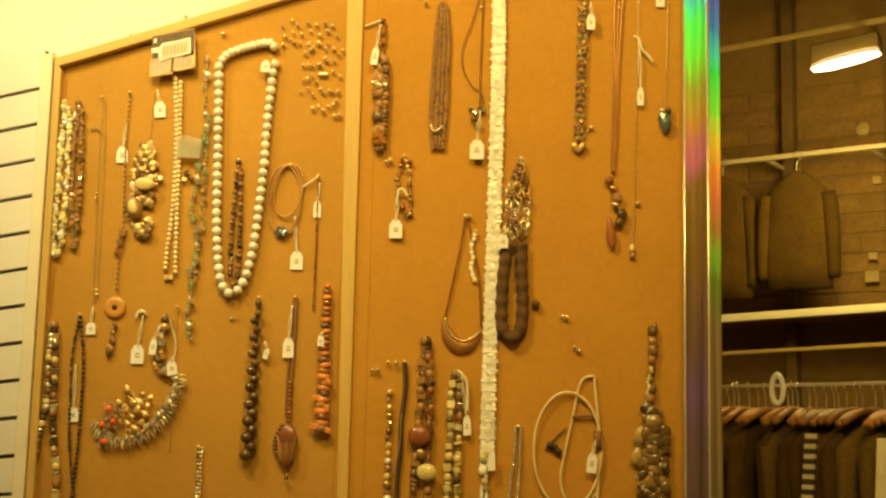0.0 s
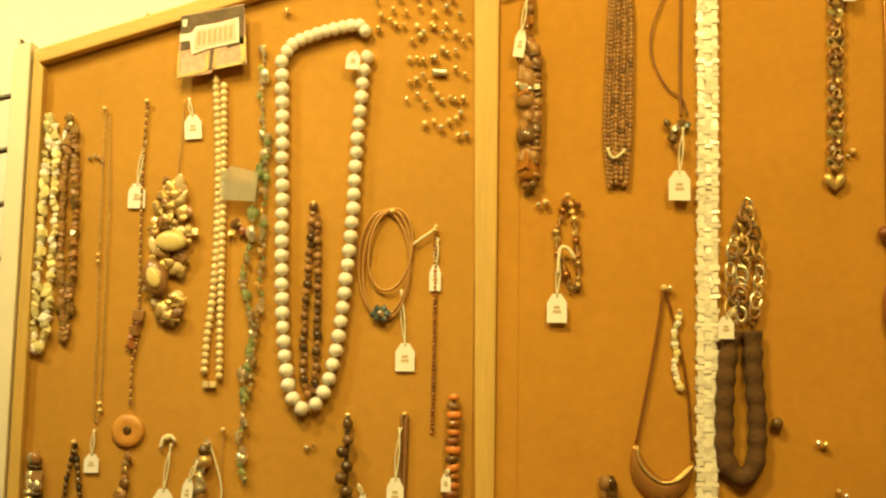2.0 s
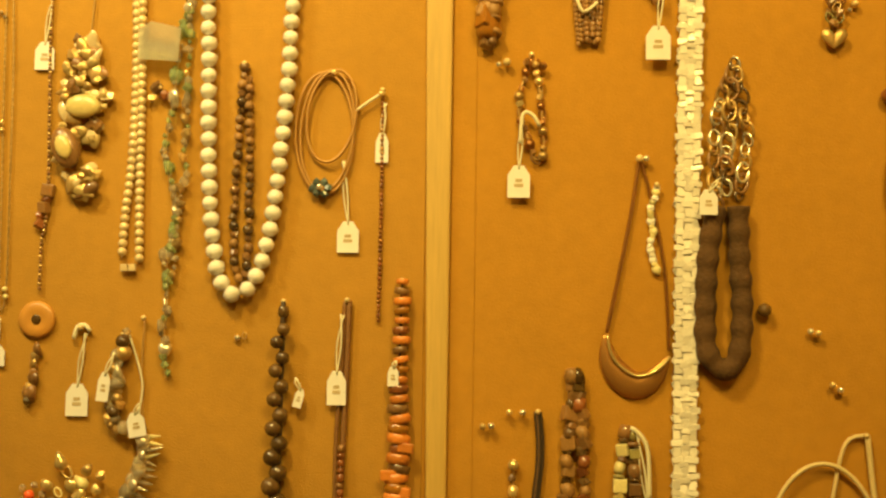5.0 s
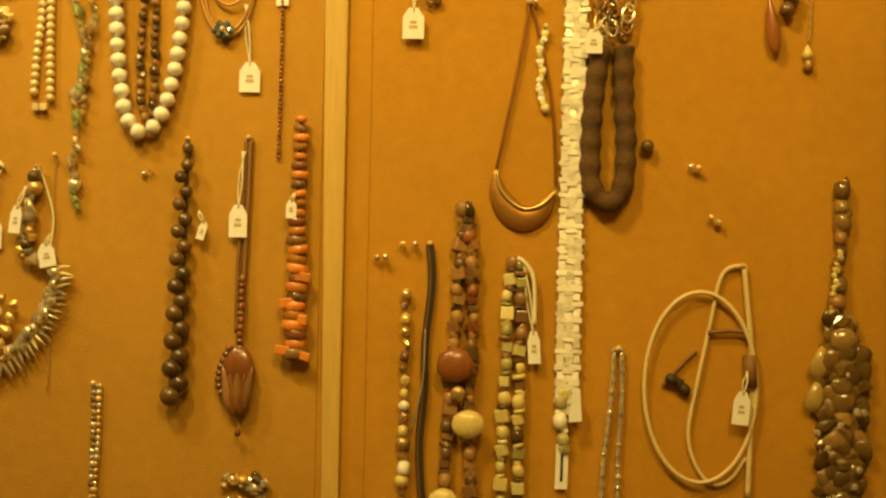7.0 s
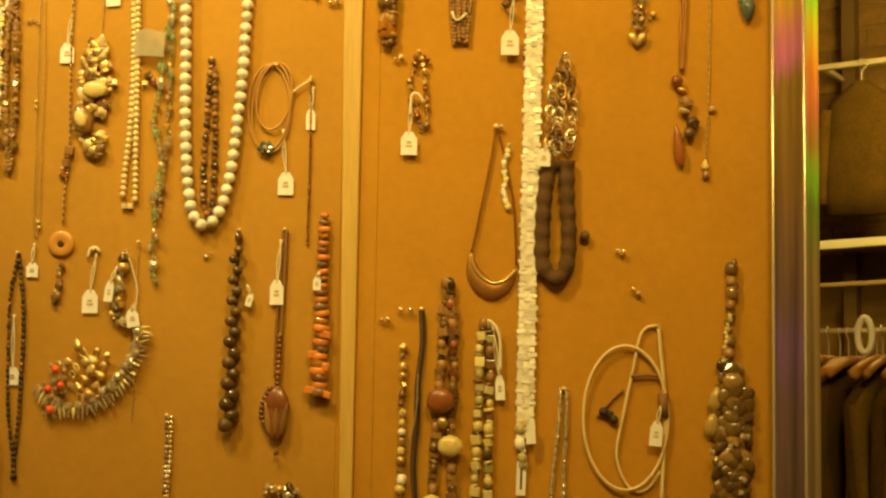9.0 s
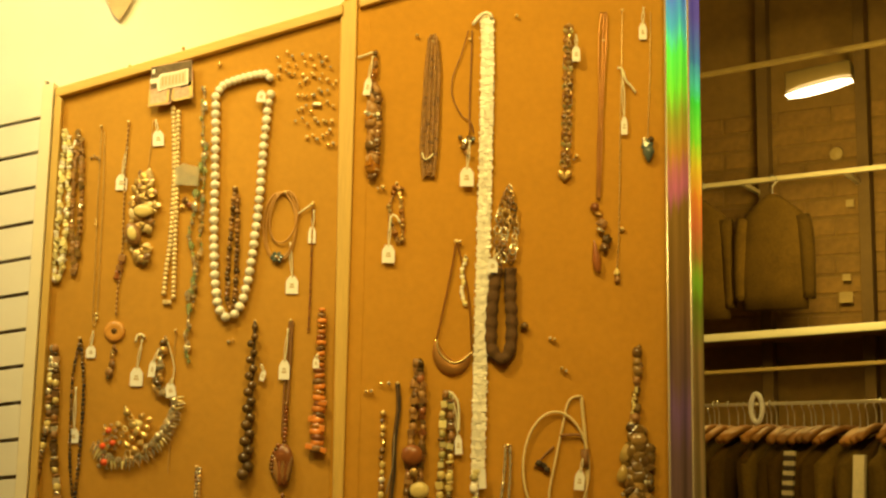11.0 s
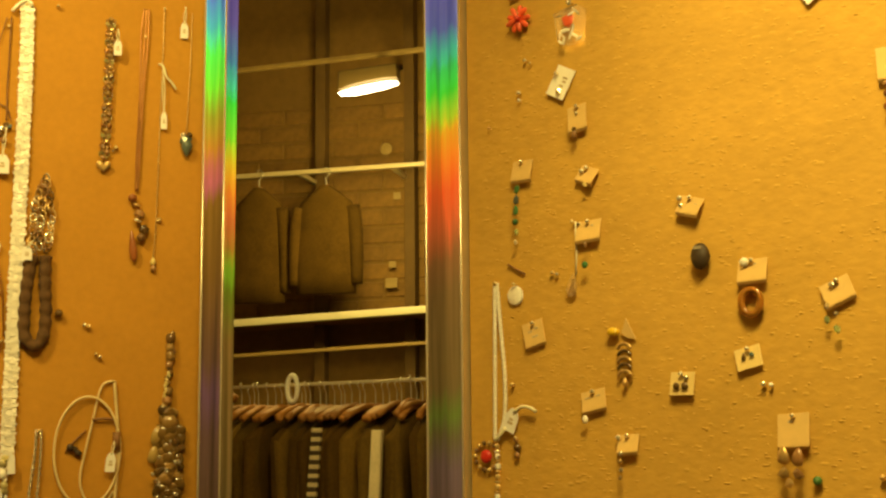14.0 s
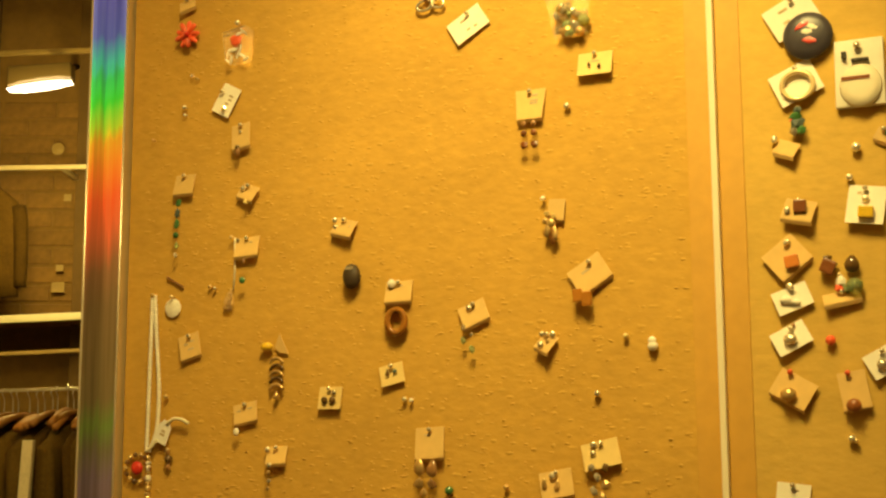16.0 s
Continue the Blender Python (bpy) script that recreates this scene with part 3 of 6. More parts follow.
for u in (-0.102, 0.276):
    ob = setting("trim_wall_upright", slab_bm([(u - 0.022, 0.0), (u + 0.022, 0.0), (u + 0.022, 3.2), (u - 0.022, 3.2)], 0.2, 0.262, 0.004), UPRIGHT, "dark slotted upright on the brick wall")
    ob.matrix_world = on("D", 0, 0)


def rail(plane, a, b, r, material, label, out=0.0, brackets=()):
    ob = thing("clothes_rail", label, "clothes rail", plane, a, out, "rails in the back room")
    bar = part("bar", slab_bm([(0, -r), (b[0] - a[0], b[1] - a[1] - r), (b[0] - a[0], b[1] - a[1] + r), (0, r)], -0.012, 0.012, r * 0.3), material, ob)
    for q in brackets:
        part("bracket", box_bm(0.018, 0.26, 0.016, 0.003, at=(q, 0.13, (b[1] - a[1]) * q / (b[0] - a[0]))), material, bar)
    return ob


def stretch_line(a, b, left, right):
    k = (b[1] - a[1]) / (b[0] - a[0])
    return (a[0] - left, a[1] - k * left), (b[0] + right, b[1] + k * right)


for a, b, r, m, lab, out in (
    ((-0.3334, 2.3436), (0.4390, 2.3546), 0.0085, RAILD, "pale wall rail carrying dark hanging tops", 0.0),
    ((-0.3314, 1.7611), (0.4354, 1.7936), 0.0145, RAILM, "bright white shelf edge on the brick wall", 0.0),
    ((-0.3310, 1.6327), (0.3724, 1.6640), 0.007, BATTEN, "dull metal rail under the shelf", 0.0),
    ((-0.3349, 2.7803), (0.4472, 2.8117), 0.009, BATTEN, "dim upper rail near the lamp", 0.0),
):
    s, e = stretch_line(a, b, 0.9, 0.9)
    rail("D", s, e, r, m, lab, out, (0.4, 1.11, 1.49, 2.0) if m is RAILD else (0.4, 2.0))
    if m is RAILM:
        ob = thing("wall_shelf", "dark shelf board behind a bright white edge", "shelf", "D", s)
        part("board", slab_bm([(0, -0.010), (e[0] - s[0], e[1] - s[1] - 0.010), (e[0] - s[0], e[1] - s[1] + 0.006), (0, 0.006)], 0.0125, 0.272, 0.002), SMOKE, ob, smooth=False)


def hanger(parent, w, material=WOODH):
    sh = [Vector((-w / 2, 0, -0.07)), Vector((-w * 0.25, 0, -0.02)), Vector((0, 0, 0)), Vector((w * 0.25, 0, -0.02)), Vector((w / 2, 0, -0.07))]
    hg = part("hanger", tube_bm(spline(sh, 0.02), 0.010, 6), material, parent, "wooden clothes hanger")
    part("hook", tube_bm(spline([Vector((0, 0, 0)), Vector((0, 0, 0.035)), Vector((0.018, 0, 0.055)), Vector((0.0, 0, 0.075)), Vector((-0.016, 0, 0.06))], 0.006), 0.0022, 5), CHROME, hg, "metal hook")


def top_garment(plane, at, w, h, material, label, out=0.05):
    """A long-sleeved top on a hanger, its shoulders at at."""
    ob = thing("sweater", label, "garment", plane, at, out, "tops hanging on the wall")
    hanger(ob, w * 0.36)
    rows = [(0.0, 0.07), (-0.03, 0.20), (-0.065, 0.335), (-0.11, 0.375), (-h * 0.45, 0.375), (-h * 0.8, 0.385), (-h, 0.38)]
    bm, rings = bmesh.new(), []
    for zz, f in rows:
        ring = []
        for k in range(20):
            a = k * math.tau / 20
            fold = 1 + 0.10 * math.sin(5 * a + zz * 14) * min(1, -zz * 6)
            ring.append(bm.verts.new((w * f * math.copysign(abs(math.cos(a)) ** 0.7, math.cos(a)), 0.034 * fold * math.sin(a), zz)))
        rings.append(ring)
    for a, b in zip(rings, rings[1:]):
        for k in range(20):
            bm.faces.new((a[k], a[(k + 1) % 20], b[(k + 1) % 20], b[k]))
    bm.faces.new(rings[0]), bm.faces.new(rings[-1])
    bmesh.ops.recalc_face_normals(bm, faces=bm.faces)
    part("body", bm, material, ob)
    for s in (-1, 1):
        q = [Vector((s * w * 0.33, 0, -0.085)), Vector((s * w * 0.37, -0.004, -h * 0.35)), Vector((s * w * 0.39, -0.004, -h * 0.65)), Vector((s * w * 0.39, -0.002, -h * 0.92))]
        part("sleeve", tube_bm(spline(q, 0.03), 0.030, 10, taper=lambda f: 1 - 0.2 * f), material, ob)
    return ob


W0 = 0.318
top_garment("D", (0.0093, 2.2764), W0, 0.4192, CLOTH, "dark brown long-sleeved top on a wooden hanger")
top_garment("D", (-0.2731, 2.2849), W0 * 0.9, 0.4523, CLOTH, "dark top hanging in the dim back room", 0.03)
top_garment("D", (0.535, 2.2366), W0 * 0.9, 0.3972, CLOTH, "dark top hanging beside the brick wall", 0.04)
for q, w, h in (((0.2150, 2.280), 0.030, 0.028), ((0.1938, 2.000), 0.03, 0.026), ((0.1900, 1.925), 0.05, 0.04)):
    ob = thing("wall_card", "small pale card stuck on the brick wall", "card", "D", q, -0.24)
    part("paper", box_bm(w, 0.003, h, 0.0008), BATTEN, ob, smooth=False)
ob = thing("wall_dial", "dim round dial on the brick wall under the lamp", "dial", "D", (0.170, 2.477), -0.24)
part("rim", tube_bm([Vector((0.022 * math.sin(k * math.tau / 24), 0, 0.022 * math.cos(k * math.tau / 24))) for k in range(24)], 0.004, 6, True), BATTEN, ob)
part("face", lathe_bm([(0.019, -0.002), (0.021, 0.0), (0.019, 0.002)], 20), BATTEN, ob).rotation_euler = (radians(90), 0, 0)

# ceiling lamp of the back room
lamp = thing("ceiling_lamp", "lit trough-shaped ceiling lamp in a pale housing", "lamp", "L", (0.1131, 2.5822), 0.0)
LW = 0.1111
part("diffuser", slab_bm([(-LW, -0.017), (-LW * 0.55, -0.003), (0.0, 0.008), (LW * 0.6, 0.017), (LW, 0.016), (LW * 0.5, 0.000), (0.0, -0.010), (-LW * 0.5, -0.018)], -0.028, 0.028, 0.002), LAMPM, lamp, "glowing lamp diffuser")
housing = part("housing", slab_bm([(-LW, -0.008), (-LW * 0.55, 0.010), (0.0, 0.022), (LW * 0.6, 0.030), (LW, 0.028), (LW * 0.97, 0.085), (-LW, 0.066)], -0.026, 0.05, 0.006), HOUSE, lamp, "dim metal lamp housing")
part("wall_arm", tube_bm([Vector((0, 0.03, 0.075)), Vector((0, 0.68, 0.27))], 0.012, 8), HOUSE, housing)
glow = bpy.data.lights.new("lamp_glow_light", "POINT")
glow.energy, glow.shadow_soft_size, glow.color = 32.0, 0.15, (1.0, 0.74, 0.17)
gl = new("lamp_glow_light", glow)
gl.matrix_world = Matrix.Translation(lamp.matrix_world.translation + Vector((-0.05, -0.30, -0.36)))

# rack of clothes nearer the opening
RA, RB = (-0.1954, 1.4700), (0.3574, 1.4810)
s, e = stretch_line(RA, RB, 0.5, 0.6)
rail("E", s, e, 0.0045, CHROME, "chrome rail of a full clothes rack", 0.0)
mats_r = [CLOTH, CLOTH2, CLOTH, CLOTH2, CLOTH, CLOTH, CLOTH2]
n_r = 84
for i in range(n_r):
    f = i / (n_r - 1)
    u, z = s[0] + (e[0] - s[0]) * f, s[1] + (e[1] - s[1]) * f
    u, z = u + random.uniform(-0.008, 0.008), z - random.uniform(0.0, 0.016)
    ob = thing("rack_garment", "dark garment packed on the clothes rack on a wooden hanger", "garment", "E", (u, z - 0.055), 0.0, "garments on the rack")
    ob.matrix_world = ob.matrix_world @ pose(0, 0, 0, 0, 0, random.uniform(-5, 9))
    q = [Vector((0, -0.17, -0.030)), Vector((0.004, -0.1, -0.008)), Vector((0, 0, 0)), Vector((0, 0.1, -0.012)), Vector((0, 0.17, -0.04))]
    hg = part("hanger", tube_bm(spline(q, 0.03), 0.0092, 8), WOODH, ob, "wooden clothes hanger")
    part("hook", tube_bm(spline([Vector((0, 0, 0)), Vector((0, 0, 0.04)), Vector((0, -0.016, 0.058)), Vector((0, 0.0, 0.07))], 0.008), 0.0022, 6), CHROME, hg, "metal hook")
    w = random.uniform(0.19, 0.23)
    bm = bmesh.new()
    rows = [(0.02, 0.0), (0.62, -0.035), (1.0, -0.075), (0.95, -0.35), (1.0, -0.8), (1.05, -1.05)]
    grid = []
    for fw, zz in rows:
        grid.append([bm.verts.new((0.012 * math.sin(7 * k + i * 1.7 + zz * 5) + (0.012 if side else -0.012) * (0.4 + 0.6 * fw), fw * w * (k / 5 - 0.5) * 2, zz - 0.012)) for side in (0, 1) for k in (range(6) if side == 0 else range(5, -1, -1))])
    for a, b in zip(grid, grid[1:]):
        for k in range(12):
            bm.faces.new((a[k], a[(k + 1) % 12], b[(k + 1) % 12], b[k]))
    bm.faces.new(grid[-1])
    part("cloth", bm, mats_r[i % 7], ob)

# pale and striped garments that stand out in the rack, and its size marker
ob = thing("striped_scarf", "black and white striped scarf hanging in the rack", "scarf", "E", (0.150, 1.352), 0.252)
sw = 0.0265
for k in range(24):
    part("stripe", box_bm(sw, 0.012, sw * 0.42, 0.002, at=(-0.0009 * k, 0, -sw * 0.42 * k)), CLOTHW if k % 2 == 0 else BLACK, ob, smooth=False)
ob = thing("pale_shirt", "pale cream garment edge showing in the rack", "garment", "E", (0.310, 1.352), 0.252)
part("cloth", slab_bm([(-0.012, 0), (0.014, 0), (0.0, -0.35), (-0.03, -0.35)], -0.008, 0.012, 0.003), CLOTHW, ob)
ob = thing("orange_hanger_end", "orange wooden hanger leaning out of the rack", "hanger", "E", (-0.1690, 1.4588), 0.16)
part("hanger", tube_bm(spline([Vector((-0.05, 0, 0.035)), Vector((0, 0, 0)), Vector((0.05, 0, -0.03))], 0.01), 0.012, 6), WOODH, ob)
ob = thing("size_marker", "white oval size marker ring on the rack rail", "size marker", "E", (-0.0262, 1.4622), 0.03)
q = [Vector((0.015 * math.sin(a), 0, 0.036 * math.cos(a))) for a in [k * math.tau / 20 for k in range(20)]]
part("ring", tube_bm(q, 0.007, 6, True), PAPER, ob)

# nails and a hanging paper corner on the white wall above
for q in ((-1.1660, 2.1672), (-1.0505, 2.2090), (-1.3872, 1.9965)):
    ob = thing("wall_nail", "small nail in the white wall", "nail", "A", q, -0.02)
    pin_head(ob, (0, 0, 0), 0.004, BRASS, "nail_head")
ob = thing("hanging_paper", "grey paper pennant corner hanging on the white wall", "paper", "A", (-1.1976, 2.2996), -0.010)
part("paper", slab_bm([(-0.034, 0.03), (0.034, 0.03), (0.02, 0.0), (0.004, -0.028), (-0.012, -0.016)], -0.001, 0.001), GREYINK, ob, smooth=False)


# ---- necklaces and tags on the first cork board ----
def blob(parent, at, r, kind, material, turn=(0, 0, 0), name="bead", scale=(1, 1, 1)):
    return piece(name, bead_mesh(kind, material, random.randrange(4) if kind == "chip" else 0), parent, at, turn, (r * scale[0], r * scale[1], r * scale[2]))


def cluster(label, name, category, plane, at, items, out=0.008, pin=True, group=""):
    """A small jewel of several pieces: (place, radius, kind, material, turn)."""
    ob = thing(name, label, category, plane, at, 0.0, group)
    for q, r, kind, m, turn in items:
        blob(ob, (q[0] - at[0], -out, q[1] - at[1]), r, kind, m, (0, radians(turn), 0), "stone")
    if pin:
        pin_head(ob, (0, 0, 0))
    return ob


px = 0.0010
px2 = 0.0007
px8 = 0.0008
pB = 0.0010

necklace("pale yellow stone chip necklace hung in a double strand", "A", [(-1.2917, 2.0105), (-1.2962, 1.9041), (-1.2975, 1.7988), (-1.2970, 1.7027), (-1.2843, 1.7008), (-1.2784, 1.7989), (-1.2792, 1.9043), (-1.2840, 2.0052)], 8.0 * px, ["chip"], [CHIPC, CHIPC, IVORY], 0.008, 1.05, 0.35, THREAD)
necklace("brown stone chip necklace hung in a narrow double strand", "A", [(-1.2630, 2.0129), (-1.2686, 1.9044), (-1.2668, 1.7991), (-1.2560, 1.7032), (-1.2512, 1.7574), (-1.2502, 1.8728), (-1.2558, 1.9948)], 7.2 * px, ["chip"], [UMBER, SHELLM, UMBER], 0.007, 1.0, 0.3, LEATHER)
price_tag("A", (-1.2629, 2.0107), (-1.2662, 1.9894), 17 * px, 4)
necklace("fine gold chain with tiny beads hung in a long loop", "A", [(-1.2154, 2.0224), (-1.2147, 1.8781), (-1.2119, 1.7366), (-1.2094, 1.6049), (-1.2016, 1.6187), (-1.2025, 1.7648), (-1.2039, 1.8925), (-1.2095, 2.0188)], 2.4 * px2, ["link"], [BRASS, GOLD], 0.004, 2.6, 0.0, BRASS, 0.0007, extra=[([(-1.2342, 1.9570), (-1.2242, 1.9607), (-1.2151, 1.9499)], 4.5 * px2, ["round"], [CLEAR, CHIPC], 2.4, 0.1), ([(-1.2157, 1.8211), (-1.2144, 1.8070)], 5 * px2, ["round"], [GOLD], 2.6, 0.0), ([(-1.2030, 1.6187), (-1.2009, 1.6050)], 5 * px2, ["round"], [CHIPC], 2.6, 0.0)])
price_tag("A", (-1.2092, 1.5868), (-1.2097, 1.5390), 17 * px * 1.18, 0, tall=1.25)
necklace("brown wooden bead necklace with an orange ring pendant", "A", [(-1.1565, 2.0336), (-1.1589, 1.9503), (-1.1575, 1.8643), (-1.1544, 1.7374), (-1.1569, 1.6955), (-1.1603, 1.6746), (-1.1606, 1.6160)], 3.2 * px2, ["barrel"], [BRASS, LEATHER], 0.005, 2.4, 0.0, LEATHER, 0.0008, extra=[([(-1.1545, 1.7388), (-1.1567, 1.7234), (-1.1617, 1.7094), (-1.1653, 1.6940)], 10 * px2, ["square", "chip"], [BROWN, RUST, BROWN], 1.5, 0.25), ([(-1.1584, 1.5464), (-1.1619, 1.5331), (-1.1639, 1.5166), (-1.1672, 1.5000), (-1.1703, 1.4802)], 11 * px2, ["shell", "chip"], [BROWN, DARK, BRASS], 1.15, 0.35)])
ob = thing("ring_pendant", "round orange resin ring pendant with a dark centre", "pendant", "A", (-1.1620, 1.5830), 0.004)
part("disc", lathe_bm([(0.0195, -0.0032), (0.0222, -0.001), (0.0222, 0.001), (0.0195, 0.0032), (0.011, 0.0045), (0.0062, 0.003)], 28), TANR, ob, "orange resin disc").rotation_euler = (radians(90), 0, 0)
part("centre", lathe_bm([(0.0045, 0.0031), (0.0060, 0.0040), (0.0045, 0.0050)], 12), DARK, ob, "dark centre").rotation_euler = (radians(90), 0, 0)
price_tag("A", (-1.1589, 1.9849), (-1.1656, 1.9042), 34 * px2, 0)
price_tag("A", (-1.1006, 2.0448), (-1.0911, 2.0020), 34 * px2, -4)

# gold brooch-like pendant
at = (-1.1135, 1.9290)
ob = thing("brooch_necklace", "chunky cream and gold flower pendant on a fine chain", "necklace", "A", at)
cord(ob, local(at, [(-1.1048, 2.0411), (-1.1057, 1.9867), (-1.1092, 1.9290)], 0.004), 0.0009, BRASS, "chain")
GILT = mat("worn_gilt", (0.52, 0.37, 0.13), 0.35, 0.3, vary=0.35, scale=90, rand=0.35)
for k in range(120):
    a = random.uniform(0, math.tau)
    rr = math.sqrt(random.uniform(0.0, 1.0))
    f = random.choice(((0, -110, 44, 88), (0, -110, 46, 90), (0, -40, 26, 34), (-6, -205, 46, 52), (2, -258, 20, 26)))
    x, z = f[0] + f[2] * rr * math.cos(a), f[1] + f[3] * rr * math.sin(a)
    blob(ob, (x * px2, -0.008 - random.uniform(0, 0.008) * (1 - 0.5 * rr), z * px2), random.uniform(6, 13) * px2, random.choice(("chip", "shell", "chip", "drop")), random.choice((GILT, GILT, BRASS, BROWN, PEARL)), (random.uniform(-0.4, 0.4), random.uniform(-3, 3), 0), "nugget", (1, 0.7, random.uniform(0.7, 1.6)))
blob(ob, (4 * px2, -0.021, -128 * px2), 26 * px2, "round", CAMEL, (0, 0, 0), "oval_stone", (1.2, 0.4, 0.8))
blob(ob, (-24 * px2, -0.020, -200 * px2), 34 * px2, "round", BROWN, (0, -0.35, 0), "cameo", (0.72, 0.4, 1.1))
blob(ob, (-24 * px2, -0.028, -200 * px2), 20 * px2, "round", CAMEL, (0, -0.35, 0), "cameo_face", (0.7, 0.35, 1.1))

necklace("double strand of small gold pearls", "A", [(-1.0610, 2.0668), (-1.0528, 1.9510), (-1.0513, 1.8440), (-1.0536, 1.7666), (-1.0588, 1.7107), (-1.0612, 1.6588)], 8.2 * px2, ["round"], [PEARL], 0.006, 1.75, 0.0, THREAD, extra=[([(-1.0492, 2.0596), (-1.0456, 1.9510), (-1.0435, 1.8441), (-1.0421, 1.7388), (-1.0400, 1.6556)], 8.2 * px2, ["round"], [PEARL], 1.75, 0.0), ([(-1.0579, 1.6464), (-1.0425, 1.6467)], 7 * px2, ["square"], [PEARL], 2.0, 0.0)])
necklace("green and clear glass chip necklace in a tangled strand", "A", [(-0.9946, 2.1109), (-0.9953, 2.0380), (-0.9879, 1.9802), (-0.9964, 1.9299), (-1.0023, 1.8657), (-1.0108, 1.7951), (-1.0034, 1.7393), (-0.9942, 1.7116), (-1.0055, 1.6699), (-1.0038, 1.6150), (-1.0065, 1.5672), (-1.0021, 1.5132)], 9.5 * px2, ["chip", "shell", "chip"], [GREEN, CLEAR, CLEAR, GREEN, SILVER], 0.009, 1.4, 0.45, BRASS, extra=[([(-0.9839, 1.9874), (-0.9865, 1.9299), (-0.9883, 1.8446), (-0.9874, 1.7674), (-0.9942, 1.7116), (-0.9975, 1.6357)], 9 * px2, ["chip"], [GREEN, CLEAR, BRASS], 1.5, 0.5)])
ob = thing("plastic_sleeve", "clear plastic sleeve pinned beside a glass necklace", "sleeve", "A", (-1.0217, 1.9190), 0.018)
part("film", slab_bm([(-36 * px2, -30 * px2), (34 * px2, -34 * px2), (38 * px2, 24 * px2), (-14 * px2, 36 * px2), (-36 * px2, 20 * px2)], -0.0005, 0.0005), SLEEVE, ob, smooth=False)
cluster("small brown stone cluster hanging by a glass necklace", "stone_cluster", "pendant", "A", (-1.0215, 1.8656), [((-1.0257, 1.8655), 0.009, "chip", BROWN, 20), ((-1.0155, 1.8571), 0.008, "chip", RUST, 60), ((-1.0310, 1.8527), 0.007, "chip", BRASS, 0)])

# large white bead necklace, looped over two pins
at = (-0.9697, 2.0964)
ob = thing("white_bead_necklace", "long necklace of large round ivory white beads", "necklace", "A", at)
q = local(at, [(-0.9682, 2.0934), (-0.9646, 1.9875), (-0.9610, 1.8803), (-0.9587, 1.7957), (-0.9546, 1.7225), (-0.9499, 1.6776), (-0.9433, 1.6399), (-0.9288, 1.6176), (-0.9115, 1.6192), (-0.8974, 1.6372), (-0.8870, 1.6682), (-0.8784, 1.7200), (-0.8715, 1.7896), (-0.8648, 1.8740), (-0.8600, 1.9881), (-0.8533, 2.0821), (-0.8467, 2.1076)], 0.012)
cord(ob, q, 0.0014, THREAD)
beads(ob, q, 14.6 * px2, ["rough"], [IVORY], 1.9, 0.06)
q = local(at, [(-0.9614, 2.1081), (-0.9488, 2.1213), (-0.9132, 2.1353), (-0.8775, 2.1442), (-0.8588, 2.1450), (-0.8500, 2.1318)], 0.012)
beads(ob, q, 14.0 * px2, ["rough"], [IVORY], 1.25)
pin_head(ob, (10 * px2, 0, 10 * px2))
price_tag("A", (-0.8667, 2.1076), (-0.8678, 2.0923), 27 * px2, 4, 0.022, tall=1.3)
necklace("dark brown bead necklace hung inside the white one", "A", [(-0.9188, 1.8913), (-0.9219, 1.8453), (-0.9246, 1.7821), (-0.9270, 1.7125), (-0.9256, 1.6573), (-0.9182, 1.6355), (-0.9101, 1.6473), (-0.9089, 1.7127), (-0.9105, 1.7822), (-0.9120, 1.8454), (-0.9129, 1.8807)], 9.0 * px2, ["round", "chip"], [BROWN, UMBER, DARK], 0.006, 1.7, 0.12, BLACK)
cluster("tiny clasp hanging under the white necklace", "clasp", "clasp", "A", (-0.9151, 1.5675), [((-0.9192, 1.5647), 0.004, "round", SILVER, 0), ((-0.9110, 1.5675), 0.004, "link", BRASS, 0)], 0.004, False)

# bronze wire bracelets with a blue flower
at = (-0.8101, 1.8851)
ob = thing("wire_bangles", "thin bronze wire bangles with a blue flower charm", "bangle", "A", at)
for cx, cy, rx, rz, tilt in ((727, 495, 46, 104, 0.05), (734, 470, 42, 80, 0.1), (722, 500, 50, 106, -0.02)):
    c0 = (-0.8167, 1.8147)
    q = [Vector((c0[0] - at[0] + (cx - 727) * px2 + rx * px2 * math.sin(a) + tilt * rz * px2 * math.cos(a), -0.006 - tilt * 0.02, c0[1] - at[1] - (cy - 495) * px2 + rz * px2 * math.cos(a))) for a in [k * math.tau / 36 for k in range(36)]]
    part("wire_ring", tube_bm(q, 0.0019, 6, True), TANW, ob)
c1 = (-0.8231, 1.7450)
for k in range(6):
    blob(ob, (c1[0] - at[0] + 0.009 * math.cos(k * 1.05), -0.011, c1[1] - at[1] + 0.008 * math.sin(k * 1.05)), 0.006, "chip", TEAL, (0, k, 0), "petal")
blob(ob, (c1[0] - at[0], -0.016, c1[1] - at[1]), 0.004, "round", SILVER, (0, 0, 0), "flower_centre")
pin_head(ob)
price_tag("A", (-0.7987, 1.7835), (-0.7896, 1.6868), 37 * px2, 0)
necklace("thin copper chain hung on a pin beside the bangles", "A", [(-0.7509, 1.8596), (-0.7505, 1.7701), (-0.7507, 1.6736), (-0.7517, 1.5851)], 3.6 * px2, ["barrel", "round"], [BRONZE, RUST], 0.004, 2.2, 0.1, BRONZE, 0.0008)
price_tag("A", (-0.7494, 1.8504), (-0.7508, 1.7945), 22 * px2, 0, tall=2.3)
ob = thing("pin_thread", "white thread tied between two board pins", "thread", "A", (-0.7523, 1.8596))
